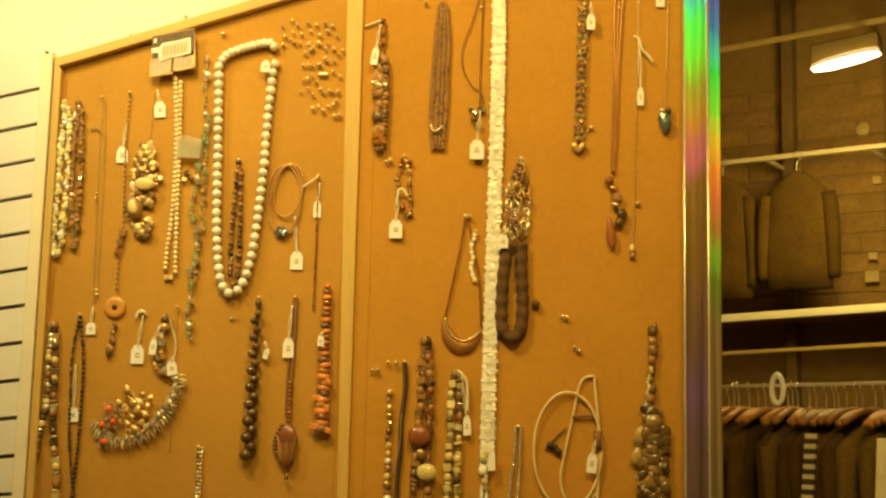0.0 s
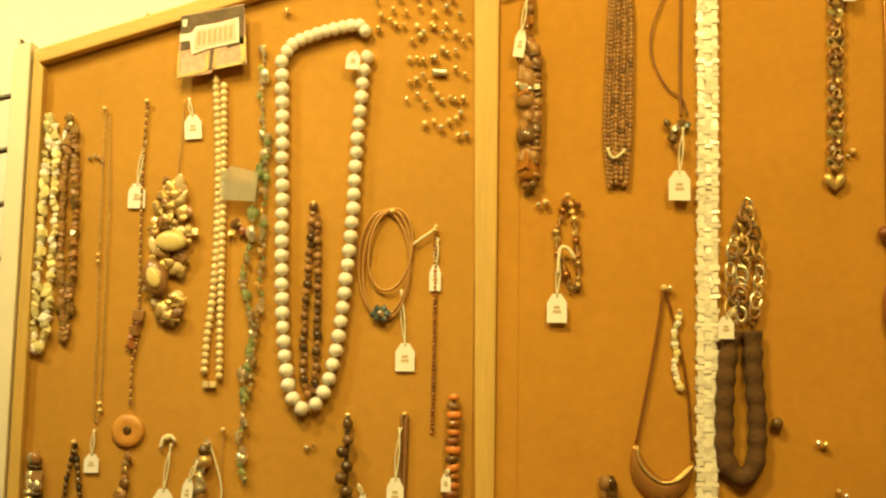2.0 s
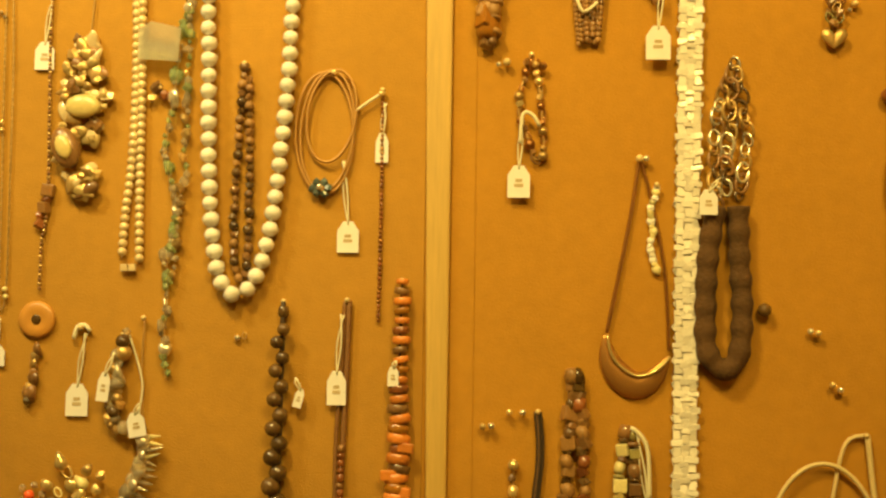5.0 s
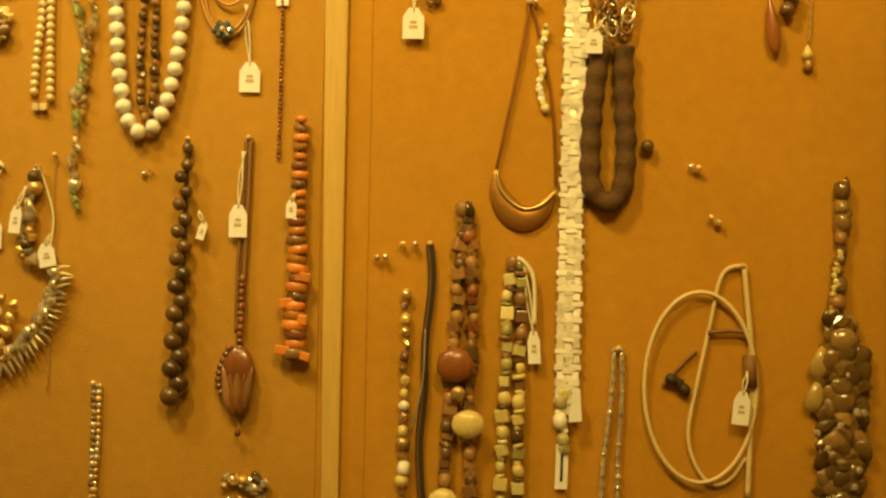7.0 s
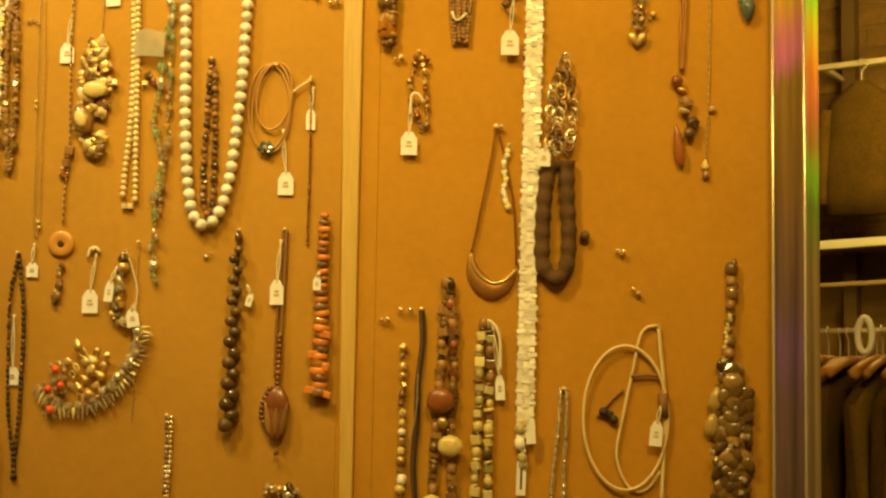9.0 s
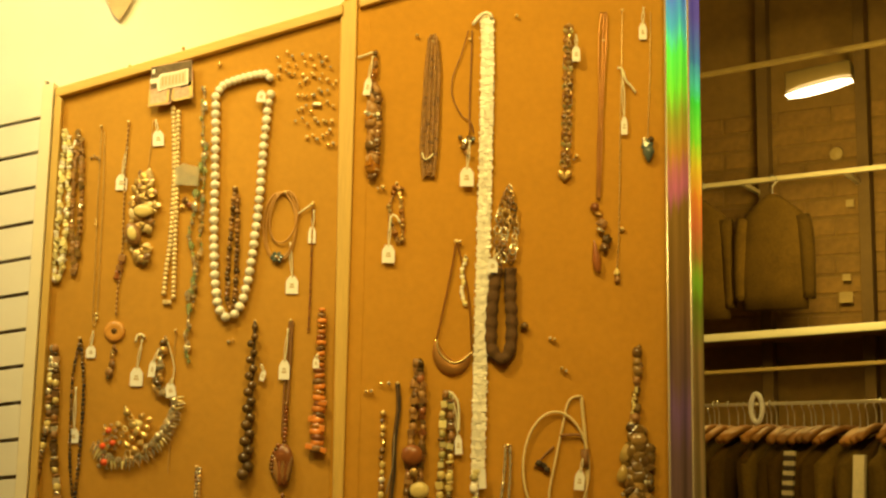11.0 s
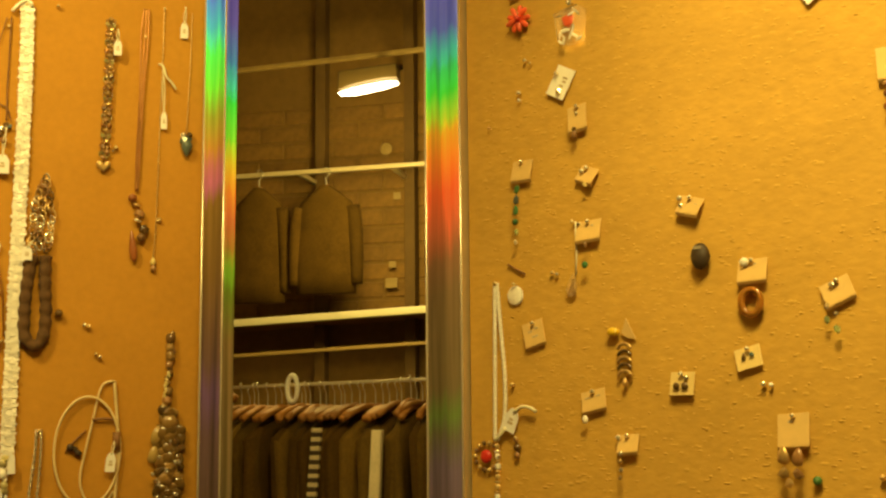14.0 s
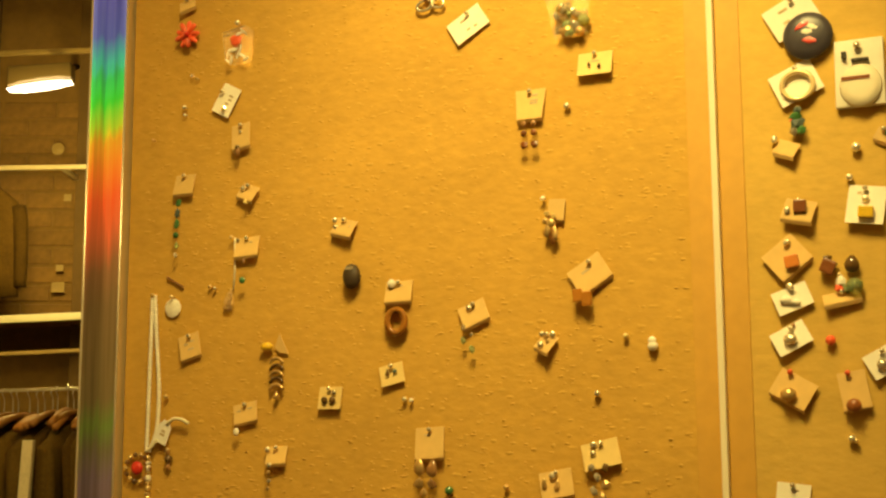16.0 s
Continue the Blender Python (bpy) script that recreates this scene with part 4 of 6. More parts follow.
part("thread", tube_bm(spline(local((-0.7523, 1.8596), [(-0.7828, 1.8382), (-0.7676, 1.8496), (-0.7482, 1.8624)], 0.008), 0.006), 0.0018, 5), THREAD, ob)
pin_head(ob)

# rows of tiny studs
STUD_ROWS = ((2.189, (-0.838, -0.818, -0.806, -0.784, -0.766, -0.748, -0.732)), (2.167, (-0.832, -0.815, -0.797, -0.778, -0.758, -0.741, -0.722)),
             (2.147, (-0.835, -0.819, -0.811, -0.800, -0.781, -0.761)), (2.141, (-0.772, -0.757, -0.745, -0.740, -0.728)), (2.126, (-0.788, -0.777, -0.717, -0.709)),
             (2.106, (-0.756, -0.745, -0.739, -0.727)), (2.100, (-0.791, -0.781, -0.772, -0.761)), (2.079, (-0.772, -0.727, -0.714)), (2.067, (-0.790, -0.781, -0.762)),
             (2.042, (-0.794, -0.779, -0.768, -0.752, -0.745, -0.734, -0.727, -0.716)), (2.020, (-0.725, -0.719)), (2.008, (-0.768, -0.756, -0.746, -0.735)), (1.990, (-0.722, -0.711)))
for z, us in STUD_ROWS:
    for k, u in enumerate(us):
        stud("A", (u, z + random.uniform(-0.004, 0.004) + (0.004 if k % 2 else -0.002)), random.choice((0.0034, 0.0040, 0.0046)), random.choice((STUDM, STUDM, SILVER, GOLD)), "tiny metal ear stud pinned in rows on cork", "rows of ear studs")
ob = thing("bar_earring", "small silver bar earring among rows of studs", "earring", "A", (-0.749, 2.080), 0.006)
part("bar", box_bm(0.021, 0.006, 0.009, 0.002), SILVER, ob)

# printed sign on top of the board
so = (-1.0625, 2.0995)
ob = thing("shop_sign", "torn pink and black printed sign with a white lettering plate", "sign", "A", so, 0.0205)
f = lambda pts: [((x - 388) * px2 * 1.0, -(y - 75) * px2) for x, y in pts]
part("sheet", slab_bm(f([(322, -6), (446, -30), (455, 92), (388, 104), (384, 111), (316, 123)]), -0.0008, 0.0008), PINK, ob, "pink printed sheet", False)
for poly in ([(320, -4), (446, -28), (448, 52), (434, 54), (432, -2), (352, 16), (336, 34), (322, 36)], [(382, 64), (389, 62), (386, 104), (380, 106)], [(322, 50), (342, 47), (340, 62), (322, 66)], [(414, 52), (434, 48), (434, 54), (416, 60)]):
    part("dark_panel", slab_bm(f(poly), -0.0018, -0.0010), SOOT, ob, "black panel", False)
for poly in ([(317, 70), (321, 69), (321, 116), (317, 120)], [(317, 116), (378, 104), (378, 108), (317, 122)], [(374, 70), (379, 69), (378, 106), (373, 107)], [(391, 66), (395, 65), (393, 104), (389, 105)], [(438, 40), (452, 38), (453, 90), (446, 91)], [(389, 100), (452, 86), (452, 91), (389, 105)]):
    part("pale_border", slab_bm(f(poly), -0.0018, -0.0010), PCARD, ob, "pale printed border", False)
part("pale_blot", slab_bm(f([(324, 4), (334, 2), (333, 16), (325, 18)]), -0.0026, -0.0020), WCARD, ob, "white blot", False)
plate = part("plate", slab_bm(f([(320, 34), (344, 30), (352, 17), (398, 10), (436, -2), (439, 48), (398, 58), (378, 62), (346, 74), (341, 46), (320, 49)]), -0.0030, -0.0022), WCARD, ob, "white lettering plate", False)
part("plate_face", slab_bm(f([(349, 36), (356, 23), (398, 15), (431, 4), (434, 44), (396, 53), (350, 67)]), -0.0036, -0.0031), FADED, plate, "faded pink face of the plate", False)
for k in range(7):
    x = 356 + k * 10.5
    part("letter_bar", slab_bm(f([(x, 56 - k * 2.2), (x + 6, 55 - k * 2.2), (x + 6, 28 - k * 2.4), (x, 30 - k * 2.4)]), -0.0042, -0.0037), GREYINK, plate, smooth=False)

# lower part of the first board
necklace("black and white barrel bead necklace in two strands", "A", [(-1.2892, 1.5445), (-1.2917, 1.4575), (-1.2902, 1.4001), (-1.3012, 1.3199), (-1.3082, 1.2518), (-1.3098, 1.1730)], 7.5 * px, ["barrel", "disc", "barrel"], [DARK, CAMEL, BROWN, UMBER, SILVER], 0.008, 1.5, 0.12, BLACK, extra=[([(-1.2845, 1.5446), (-1.2776, 1.4578), (-1.2761, 1.4004), (-1.2739, 1.3319), (-1.2617, 1.2529), (-1.2588, 1.1744)], 8 * px, ["barrel", "disc", "square"], [DARK, CAMEL, BROWN, UMBER, SILVER, DARK], 1.5, 0.12)])
necklace("black cord necklace with dark tube beads", "A", [(-1.2337, 1.5630), (-1.2445, 1.4932), (-1.2433, 1.4011), (-1.2398, 1.3100), (-1.2233, 1.1977)], 3.5 * px, ["barrel"], [DARK, BLACK, BROWN], 0.005, 2.6, 0.1, BLACK, 0.0018, extra=[([(-1.2325, 1.5630), (-1.2207, 1.4705), (-1.2196, 1.3787), (-1.2220, 1.2877), (-1.2279, 1.1975)], 4 * px, ["barrel"], [DARK, BLACK], 2.4, 0.1)])
price_tag("A", (-1.2384, 1.4702), (-1.2350, 1.3635), 18 * px * 1.15, 0)
price_tag("A", (-1.1034, 1.5705), (-1.1101, 1.4879), 38 * px2, 0)
ob = thing("string_loop", "loop of white string hung over a pin", "string", "A", (-1.1069, 1.5738))
part("thread", tube_bm(spline(local((-1.1069, 1.5738), [(-1.1158, 1.5604), (-1.1123, 1.5744), (-1.1030, 1.5772), (-1.0959, 1.5693)], 0.006), 0.005), 0.0026, 6), THREAD, ob)
pin_head(ob)

at = (-1.0551, 1.5666)
ob = thing("crystal_bib_necklace", "crystal bib necklace with gold charms and coral beads", "necklace", "A", at)
q = local(at, [(-1.0504, 1.5706), (-1.0597, 1.5270), (-1.0667, 1.4875), (-1.0603, 1.4560), (-1.0380, 1.4564), (-1.0282, 1.4487), (-1.0321, 1.4132), (-1.0456, 1.3776), (-1.0687, 1.3457), (-1.0970, 1.3256), (-1.1302, 1.3147), (-1.1625, 1.3243), (-1.1873, 1.3514)], 0.010)
beads(ob, q, 11 * px8, ["chip", "shell", "round"], [CLEAR, SILVER, BRASS, CLEAR], 1.5, 0.4)
beads(ob, local(at, [(-1.0503, 1.5667), (-1.0621, 1.5270), (-1.0563, 1.4876), (-1.0699, 1.4559)], 0.012), 9 * px8, ["chip", "round"], [DARK, BRASS, CLEAR], 1.2, 0.4)
beads(ob, local(at, [(-1.0298, 1.4486), (-1.0231, 1.4330), (-1.0364, 1.3935), (-1.0579, 1.3601), (-1.0829, 1.3376)], 0.016), 9 * px8, ["shell"], [CLEAR, SILVER], 1.3, 0.3)
arc = spline(local(at, [(-1.0250, 1.4448), (-1.0290, 1.4133), (-1.0440, 1.3761), (-1.0687, 1.3442), (-1.0969, 1.3240), (-1.1302, 1.3147), (-1.1625, 1.3243), (-1.1873, 1.3514)], 0.012), 9 * px8)
mid = local(at, [(-1.1331, 1.4233)], 0.012)[0]
for c in arc:
    d = (c - mid).normalized()
    blob(ob, c + d * 12 * px8, 7 * px8, "drop", random.choice((CLEAR, CHIPC, CLEAR, SILVER)), (0, math.atan2(d.x, d.z) + random.uniform(-0.3, 0.3), 0), "crystal_spike", (0.55, 0.5, random.uniform(1.2, 2.0)))
cord(ob, local(at, [(-1.0487, 1.5667), (-1.0314, 1.5117), (-1.0336, 1.4722), (-1.0282, 1.4487)], 0.006), 0.0014, THREAD)
for x, y, r, m in ((-14, 590, 8, CORAL), (-28, 630, 8, CORAL), (-2, 622, 8, CORAL), (-22, 672, 9, CORAL)):
    q = local(at, [(-1.1476, 1.3679)], 0.016)[0]
    blob(ob, q + Vector((x * px8, 0, -(y - 600) * px8)), r * px8, "round", m, (0, 0, 0), "coral_bead")
    for k in range(5):
        blob(ob, q + Vector((x * px8 + 0.013 * math.cos(k * 1.26), 0.006, -(y - 600) * px8 + 0.012 * math.sin(k * 1.26))), 0.006, "chip", CLEAR, (0, k, 0), "crystal")
for x, y in ((30, 540), (48, 575), (70, 552), (60, 590), (20, 600), (35, 625), (55, 640), (78, 600), (10, 575), (40, 555), (62, 570), (84, 580), (28, 585), (46, 608), (70, 622), (90, 560), (38, 650)):
    q = local(at, [(-1.1476, 1.3679)], 0.014)[0]
    blob(ob, q + Vector((x * px8, 0, -(y - 600) * px8)), random.uniform(7, 12) * px8, random.choice(("chip", "shell", "drop", "link")), random.choice((GOLD, GOLD, BRASS, CHIPC)), (0, random.uniform(-1, 1), 0), "charm")
pin_head(ob)
price_tag("A", (-1.0626, 1.5467), (-1.0736, 1.5047), 18 * px8, 6, 0.02, tall=2.4)
price_tag("A", (-1.0308, 1.4880), (-1.0325, 1.4612), 26 * px8, -10, 0.022, tall=1.4)

at = (-0.8641, 1.6086)
ob = thing("dark_bead_necklace", "heavy necklace of large glossy dark brown beads", "necklace", "A", at)
cord(ob, local(at, [(-0.8641, 1.6086), (-0.8647, 1.4514), (-0.8646, 1.3027)], 0.010), 0.003, BLACK)
for k in range(9):
    y = 345 + k * 42
    for x, dy in ((361 - k * 0.6, 0), (352 - k * 0.9, 19)):
        q = local(at, [(-0.8647, 1.4514)], 0.015)[0]
        blob(ob, q + Vector(((x - 358) * px8, -0.004 * (dy > 0), -(y + dy - 500) * px8)), (10 + k * 0.8) * px8, "round", DARK)
blob(ob, (0, -0.008, -0.012), 9 * px8, "barrel", DARK)
pin_head(ob)
price_tag("A", (-0.8504, 1.5222), (-0.8427, 1.4949), 13 * px8, 15, 0.012, tall=2.2)

at = (-0.7882, 1.6111)
ob = thing("tassel_necklace", "brown cord necklace with a reddish wooden tassel pendant", "necklace", "A", at)
q = local(at, [(-0.7858, 1.6112), (-0.7873, 1.5310), (-0.7896, 1.4526), (-0.7920, 1.3744)], 0.006)
cord(ob, q, 0.0034, LEATHER)
cord(ob, local(at, [(-0.7913, 1.6095), (-0.7936, 1.5309), (-0.7983, 1.4525), (-0.7981, 1.3665)], 0.005), 0.0026, LEATHER)
beads(ob, local(at, [(-0.7917, 1.4369), (-0.7929, 1.3432)], 0.010), 6 * px8, ["barrel", "round"], [BROWN, RUST], 1.8, 0.1)
q = local(at, [(-0.7934, 1.3276)], 0.012)[0]
blob(ob, q, 27 * px8, "shell", RUST, (0, 0, 0), "pendant", (1, 0.6, 1.1))
for k in range(5):
    blob(ob, q + Vector(((k - 2) * 8 * px8, -0.004, -(34 + 8 * (k % 2)) * px8)), 13 * px8, "drop", RUST if k % 2 else BROWN, (0, 0.1 * (k - 2), 0), "tassel", (0.7, 0.6, 2.0))
beads(ob, local(at, [(-0.8057, 1.3507), (-0.8162, 1.3271), (-0.8173, 1.3037), (-0.8059, 1.2868)], 0.010), 6 * px8, ["round"], [RUST, BROWN], 1.7)
blob(ob, q + Vector((2 * px8, -0.002, -98 * px8)), 6 * px8, "drop", RUST, (0, 0, 0), "drop_bead")
pin_head(ob)
price_tag("A", (-0.7950, 1.5953), (-0.7987, 1.5073), 28 * px8, 0, 0.010, tall=1.8)

at = (-0.7232, 1.6356)
ob = thing("orange_disc_necklace", "orange and brown stacked disc bead necklace", "necklace", "A", at)
cord(ob, local(at, [(-0.7232, 1.6356), (-0.7251, 1.4928), (-0.7237, 1.3445)], 0.010), 0.0016, BLACK)
for k in range(26):
    f = k / 25
    q = local(at, [((-0.7231, 1.6340)[0] * (1 - f) + (-0.7253, 1.3460)[0] * f, (-0.7231, 1.6340)[1] * (1 - f) + (-0.7253, 1.3460)[1] * f)], 0.012)[0]
    m = (ORANGE, BROWN, ORANGE, AMBER, ORANGE, RUST)[k % 6]
    blob(ob, q + Vector((random.uniform(-2, 2) * px8, 0, 0)), (11 + 8 * f + random.uniform(-2, 2)) * px8, "disc", m, (0, random.uniform(-0.25, 0.25), 0), "disc", (1, 0.8, 1.3))
for x, y, r in ((522, 560, 14), (545, 520, 13), (516, 632, 13), (548, 640, 12), (540, 585, 15)):
    q = local(at, [(-0.7244, 1.3756)], 0.017)[0]
    blob(ob, q + Vector(((x - 534) * px8, 0, -(y - 600) * px8)), r * px8, "square", ORANGE, (0, random.uniform(-0.3, 0.3), 0), "block", (1, 0.7, 0.6))
pin_head(ob)
price_tag("A", (-0.7285, 1.5437), (-0.7312, 1.5225), 16 * px8, 0, 0.02, tall=1.8)

necklace("thin beaded strand hung low on the cork", "A", [(-0.9737, 1.3006), (-0.9740, 1.2458), (-0.9735, 1.1912), (-0.9730, 1.1367)], 5 * px8, ["barrel", "round"], [BRASS, BROWN, SILVER], 0.005, 2.0, 0.15, BRASS, extra=[([(-0.9674, 1.3007), (-0.9675, 1.2381), (-0.9694, 1.1835), (-0.9691, 1.1368)], 5 * px8, ["barrel"], [BRASS, SILVER], 2.0, 0.15)])
necklace("long fine chain loop with small dark beads", "A", [(-1.0315, 1.5827), (-1.0334, 1.5274), (-1.0304, 1.4723), (-1.0319, 1.4014), (-1.0339, 1.2915)], 2 * px8, ["link"], [BRASS], 0.003, 2.6, 0.0, BRASS, 0.0008)
cluster("glittering crystal brooch pinned low on the cork", "crystal_brooch", "brooch", "A", (-0.7864, 1.1838), [(((-0.7864, 1.1799)[0] + random.uniform(-36, 36) * px8, (-0.7864, 1.1799)[1] + random.uniform(-22, 18) * px8), random.uniform(5, 10) * px8, random.choice(("chip", "round", "shell")), random.choice((SILVER, CLEAR, BRASS, DARK)), k * 40) for k in range(26)], 0.008)

# ---- the second cork board ----
at = (-0.6277, 2.1974)
ob = thing("brown_chunk_necklace", "chunky brown stone necklace tapering to its pin", "necklace", "A", at)
q = local(at, [(-0.6266, 2.1953), (-0.6276, 2.1311), (-0.6296, 2.0674), (-0.6273, 1.9935), (-0.6260, 1.9180)], 0.010)
cord(ob, q, 0.0022, LEATHER)
beads(ob, q, 10 * px, ["barrel", "chip", "square"], [BROWN, AMBER, DARK, UMBER], 0.85, 0.28, lambda f: 0.55 + 0.75 * min(1, f * 2.2))
beads(ob, local(at, [(-0.6210, 2.1099), (-0.6159, 2.0569), (-0.6168, 1.9830), (-0.6199, 1.9201)], 0.014), 8.5 * px, ["barrel", "disc"], [BROWN, UMBER, DARK], 1.1, 0.25)
beads(ob, local(at, [(-0.6409, 2.0588), (-0.6263, 2.0526), (-0.6118, 2.0569)], 0.022), 5 * px, ["round", "square"], [SILVER, GOLD], 1.8, 0.1)
pin_head(ob)
ob = thing("pin_thread", "white thread knotted on a board pin", "thread", "A", (-0.6328, 2.1931))
part("thread", tube_bm(spline(local((-0.6328, 2.1931), [(-0.6641, 2.1845), (-0.6474, 2.1909), (-0.6308, 2.1974), (-0.6225, 2.2039)], 0.008), 0.006), 0.0022, 5), THREAD, ob)
price_tag("A", (-0.6306, 2.1845), (-0.6388, 2.1162), 15 * px, 8, 0.024, tall=2.6)

at = (-0.5016, 2.2223)
ob = thing("rust_multistrand_necklace", "rust brown necklace of many fine bead strands", "necklace", "A", at)
for k in range(8):
    o = (k - 3.5) * 4.6
    q = local(at, [(p[0] + o * px * w, p[1] + (k % 3) * 4 * px) for p, w in zip([(-0.5017, 2.2277), (-0.5010, 2.1635), (-0.5031, 2.0786), (-0.5053, 1.9943), (-0.5054, 1.9210)], (0.5, 0.9, 1, 1.05, 0.7))], 0.006 + 0.003 * (k % 2))
    beads(ob, q, random.uniform(3.0, 3.9) * px, ["barrel"], [UMBER, UMBER, UMBER, BROWN], random.uniform(1.75, 1.95), 0.06)
    cord(ob, q, 0.0012, LEATHER)
cord(ob, local(at, [(-0.5195, 1.9732), (-0.5131, 1.9586), (-0.5028, 1.9628), (-0.4947, 1.9713)], 0.017), 0.0022, THREAD, "tie")
pin_head(ob)

at = (-0.4205, 2.2278)
ob = thing("cord_necklace", "thin brown leather cord necklace with a dark metal pendant", "necklace", "A", at)
cord(ob, local(at, [(-0.4248, 2.2492), (-0.4389, 2.1957), (-0.4571, 2.1424), (-0.4567, 2.0999), (-0.4357, 2.0578), (-0.4171, 2.0452), (-0.4096, 2.0158)], 0.005), 0.0014, LEATHER)
cord(ob, local(at, [(-0.4165, 2.2492), (-0.4179, 2.1638), (-0.4194, 2.0895), (-0.4189, 2.0158)], 0.004), 0.0018, LEATHER)
for x, y, r, m in ((946, 206, 7, DARK), (958, 214, 9, SILVER), (968, 205, 8, DARK), (955, 228, 10, DARK), (962, 240, 8, BROWN), (974, 210, 6, TEAL)):
    q = local(at, [(-0.4270, 2.0000)], 0.010)[0]
    blob(ob, q + Vector(((x - 958) * px, 0, -(y - 215) * px)), r * px, "chip", m, (0, r, 0), "charm")
pin_head(ob)
price_tag("A", (-0.4188, 2.0053), (-0.4233, 1.9217), 29 * px, 0, 0.016, tall=1.4)

# the long white chain
at = (-0.3855, 2.2792)
ob = thing("white_chain_necklace", "long pale chain of flat woven shell links", "necklace", "A", at)
band = local(at, [(-0.3842, 2.2766), (-0.3824, 2.1359), (-0.3842, 1.9104), (-0.3874, 1.7027), (-0.3900, 1.4646), (-0.3920, 1.2788)], 0.004)
bm = bmesh.new()
q = spline(band, 0.004)
rows_b = []
for i, c in enumerate(q):
    w = (13.5 + 2.2 * math.sin(i * 1.9) + 1.5 * math.sin(i * 0.7)) * px
    rows_b.append([bm.verts.new(c + Vector((dx * w, -0.003 * (1 - abs(dx)) - 0.0012 * math.sin(i * 2.3 + dx * 4), 0))) for dx in (-1, -0.5, 0, 0.5, 1)])
for a, b in zip(rows_b, rows_b[1:]):
    for k in range(4):
        bm.faces.new((a[k], a[k + 1], b[k + 1], b[k]))
r = bmesh.ops.solidify(bm, geom=list(bm.faces), thickness=0.0025)
part("woven_band", bm, IVORY, ob, "pale woven band")
for col in (-1, 0, 1):
    q = spline([c + Vector((col * 9.0 * px, -0.0035, 0)) for c in band], 9.5 * px)
    for i, c in enumerate(q):
        flat = (i + col) % 2 == 0
        blob(ob, c + Vector((random.uniform(-1, 1) * px, -0.001 - (0.0012 if flat else 0), (4.7 * px if col == 0 else 0))), 5.9 * px, "square", IVORY, (random.uniform(-0.22, 0.22), random.uniform(-0.16, 0.16), 0), "link", (random.uniform(1.0, 1.4) if flat else 0.85, 0.26, random.uniform(0.5, 0.75) if flat else random.uniform(0.9, 1.3)))
q = local(at, [(-0.3953, 1.3044), (-0.3988, 1.2773), (-0.3938, 1.2505), (-0.3943, 1.2350)], 0.008)
beads(ob, q, 11 * px8, ["chip", "barrel"], [IVORY, CHIPC], 1.3, 0.2)
cord(ob, local(at, [(-0.4149, 2.2608), (-0.3979, 2.2816), (-0.3806, 2.2870), (-0.3730, 2.2716)], 0.012), 0.004, IVORY, "loop")
pin_head(ob)
ob = thing("price_tag", "long narrow white paper tag at the end of a chain", "price tag", "A", (-0.3971, 1.2157), 0.006, "price tags on the boards")
part("paper", slab_bm([(-10 * px8, -34 * px8), (9 * px8, -34 * px8), (11 * px8, 34 * px8), (-8 * px8, 34 * px8)], -0.0006, 0.0006), PAPER, ob, smooth=False)
part("ink_mark", slab_bm([(-2 * px8, -22 * px8), (2 * px8, -22 * px8), (3 * px8, 22 * px8), (-1 * px8, 22 * px8)], -0.0012, -0.0007), INK, ob, smooth=False)
ob = thing("price_tag", "folded white paper tag tucked in a pale chain", "price tag", "A", (-0.3821, 1.2931), 0.022, "price tags on the boards")
part("paper", slab_bm([(-10 * px8, -28 * px8), (10 * px8, -26 * px8), (7 * px8, 22 * px8), (-4 * px8, 24 * px8)], -0.0006, 0.0006), PAPER, ob, smooth=False)

# bronze and green twisted chain with a heart
at = (-0.2073, 2.2282)
ob = thing("twisted_chain_necklace", "twisted bronze and green chain with a heart charm", "necklace", "A", at)
for ph in (0, 1):
    q = spline(local(at, [(-0.2073, 2.2602), (-0.2085, 2.1644), (-0.2108, 2.0694), (-0.2130, 1.9753), (-0.2151, 1.9462)], 0.009), 6 * px)
    for i, c in enumerate(q):
        blob(ob, c + Vector((6.5 * px * math.sin(i * 0.9 + ph * math.pi), -0.003 * math.cos(i * 0.9 + ph * math.pi), 0)), 6.6 * px, "link" if i % 2 else "chip", (BRASS, BROWN, OLIVE, UMBER, BRASS, BRONZE, BROWN)[i % 7], (0, 0.5 * (-1) ** ph, 0), "link")
q = local(at, [(-0.2151, 1.9296)], 0.010)[0]
for s in (-1, 1):
    blob(ob, q + Vector((s * 6 * px, 0, 0)), 9 * px, "drop", BRASS, (0, s * 0.5, 0), "heart_half", (0.9, 0.5, -1.1))
pin_head(ob)
price_tag("A", (-0.1939, 2.2388), (-0.1920, 2.1941), 17 * px, 0, 0.02, tall=2.0)
cluster("small gold stud pinned near a chain", "ear_stud", "stud", "A", (-0.1896, 1.9723), [((-0.1896, 1.9723), 0.005, "round", GOLD, 0), ((-0.1957, 1.9650), 0.003, "round", SILVER, 0)], 0.006)

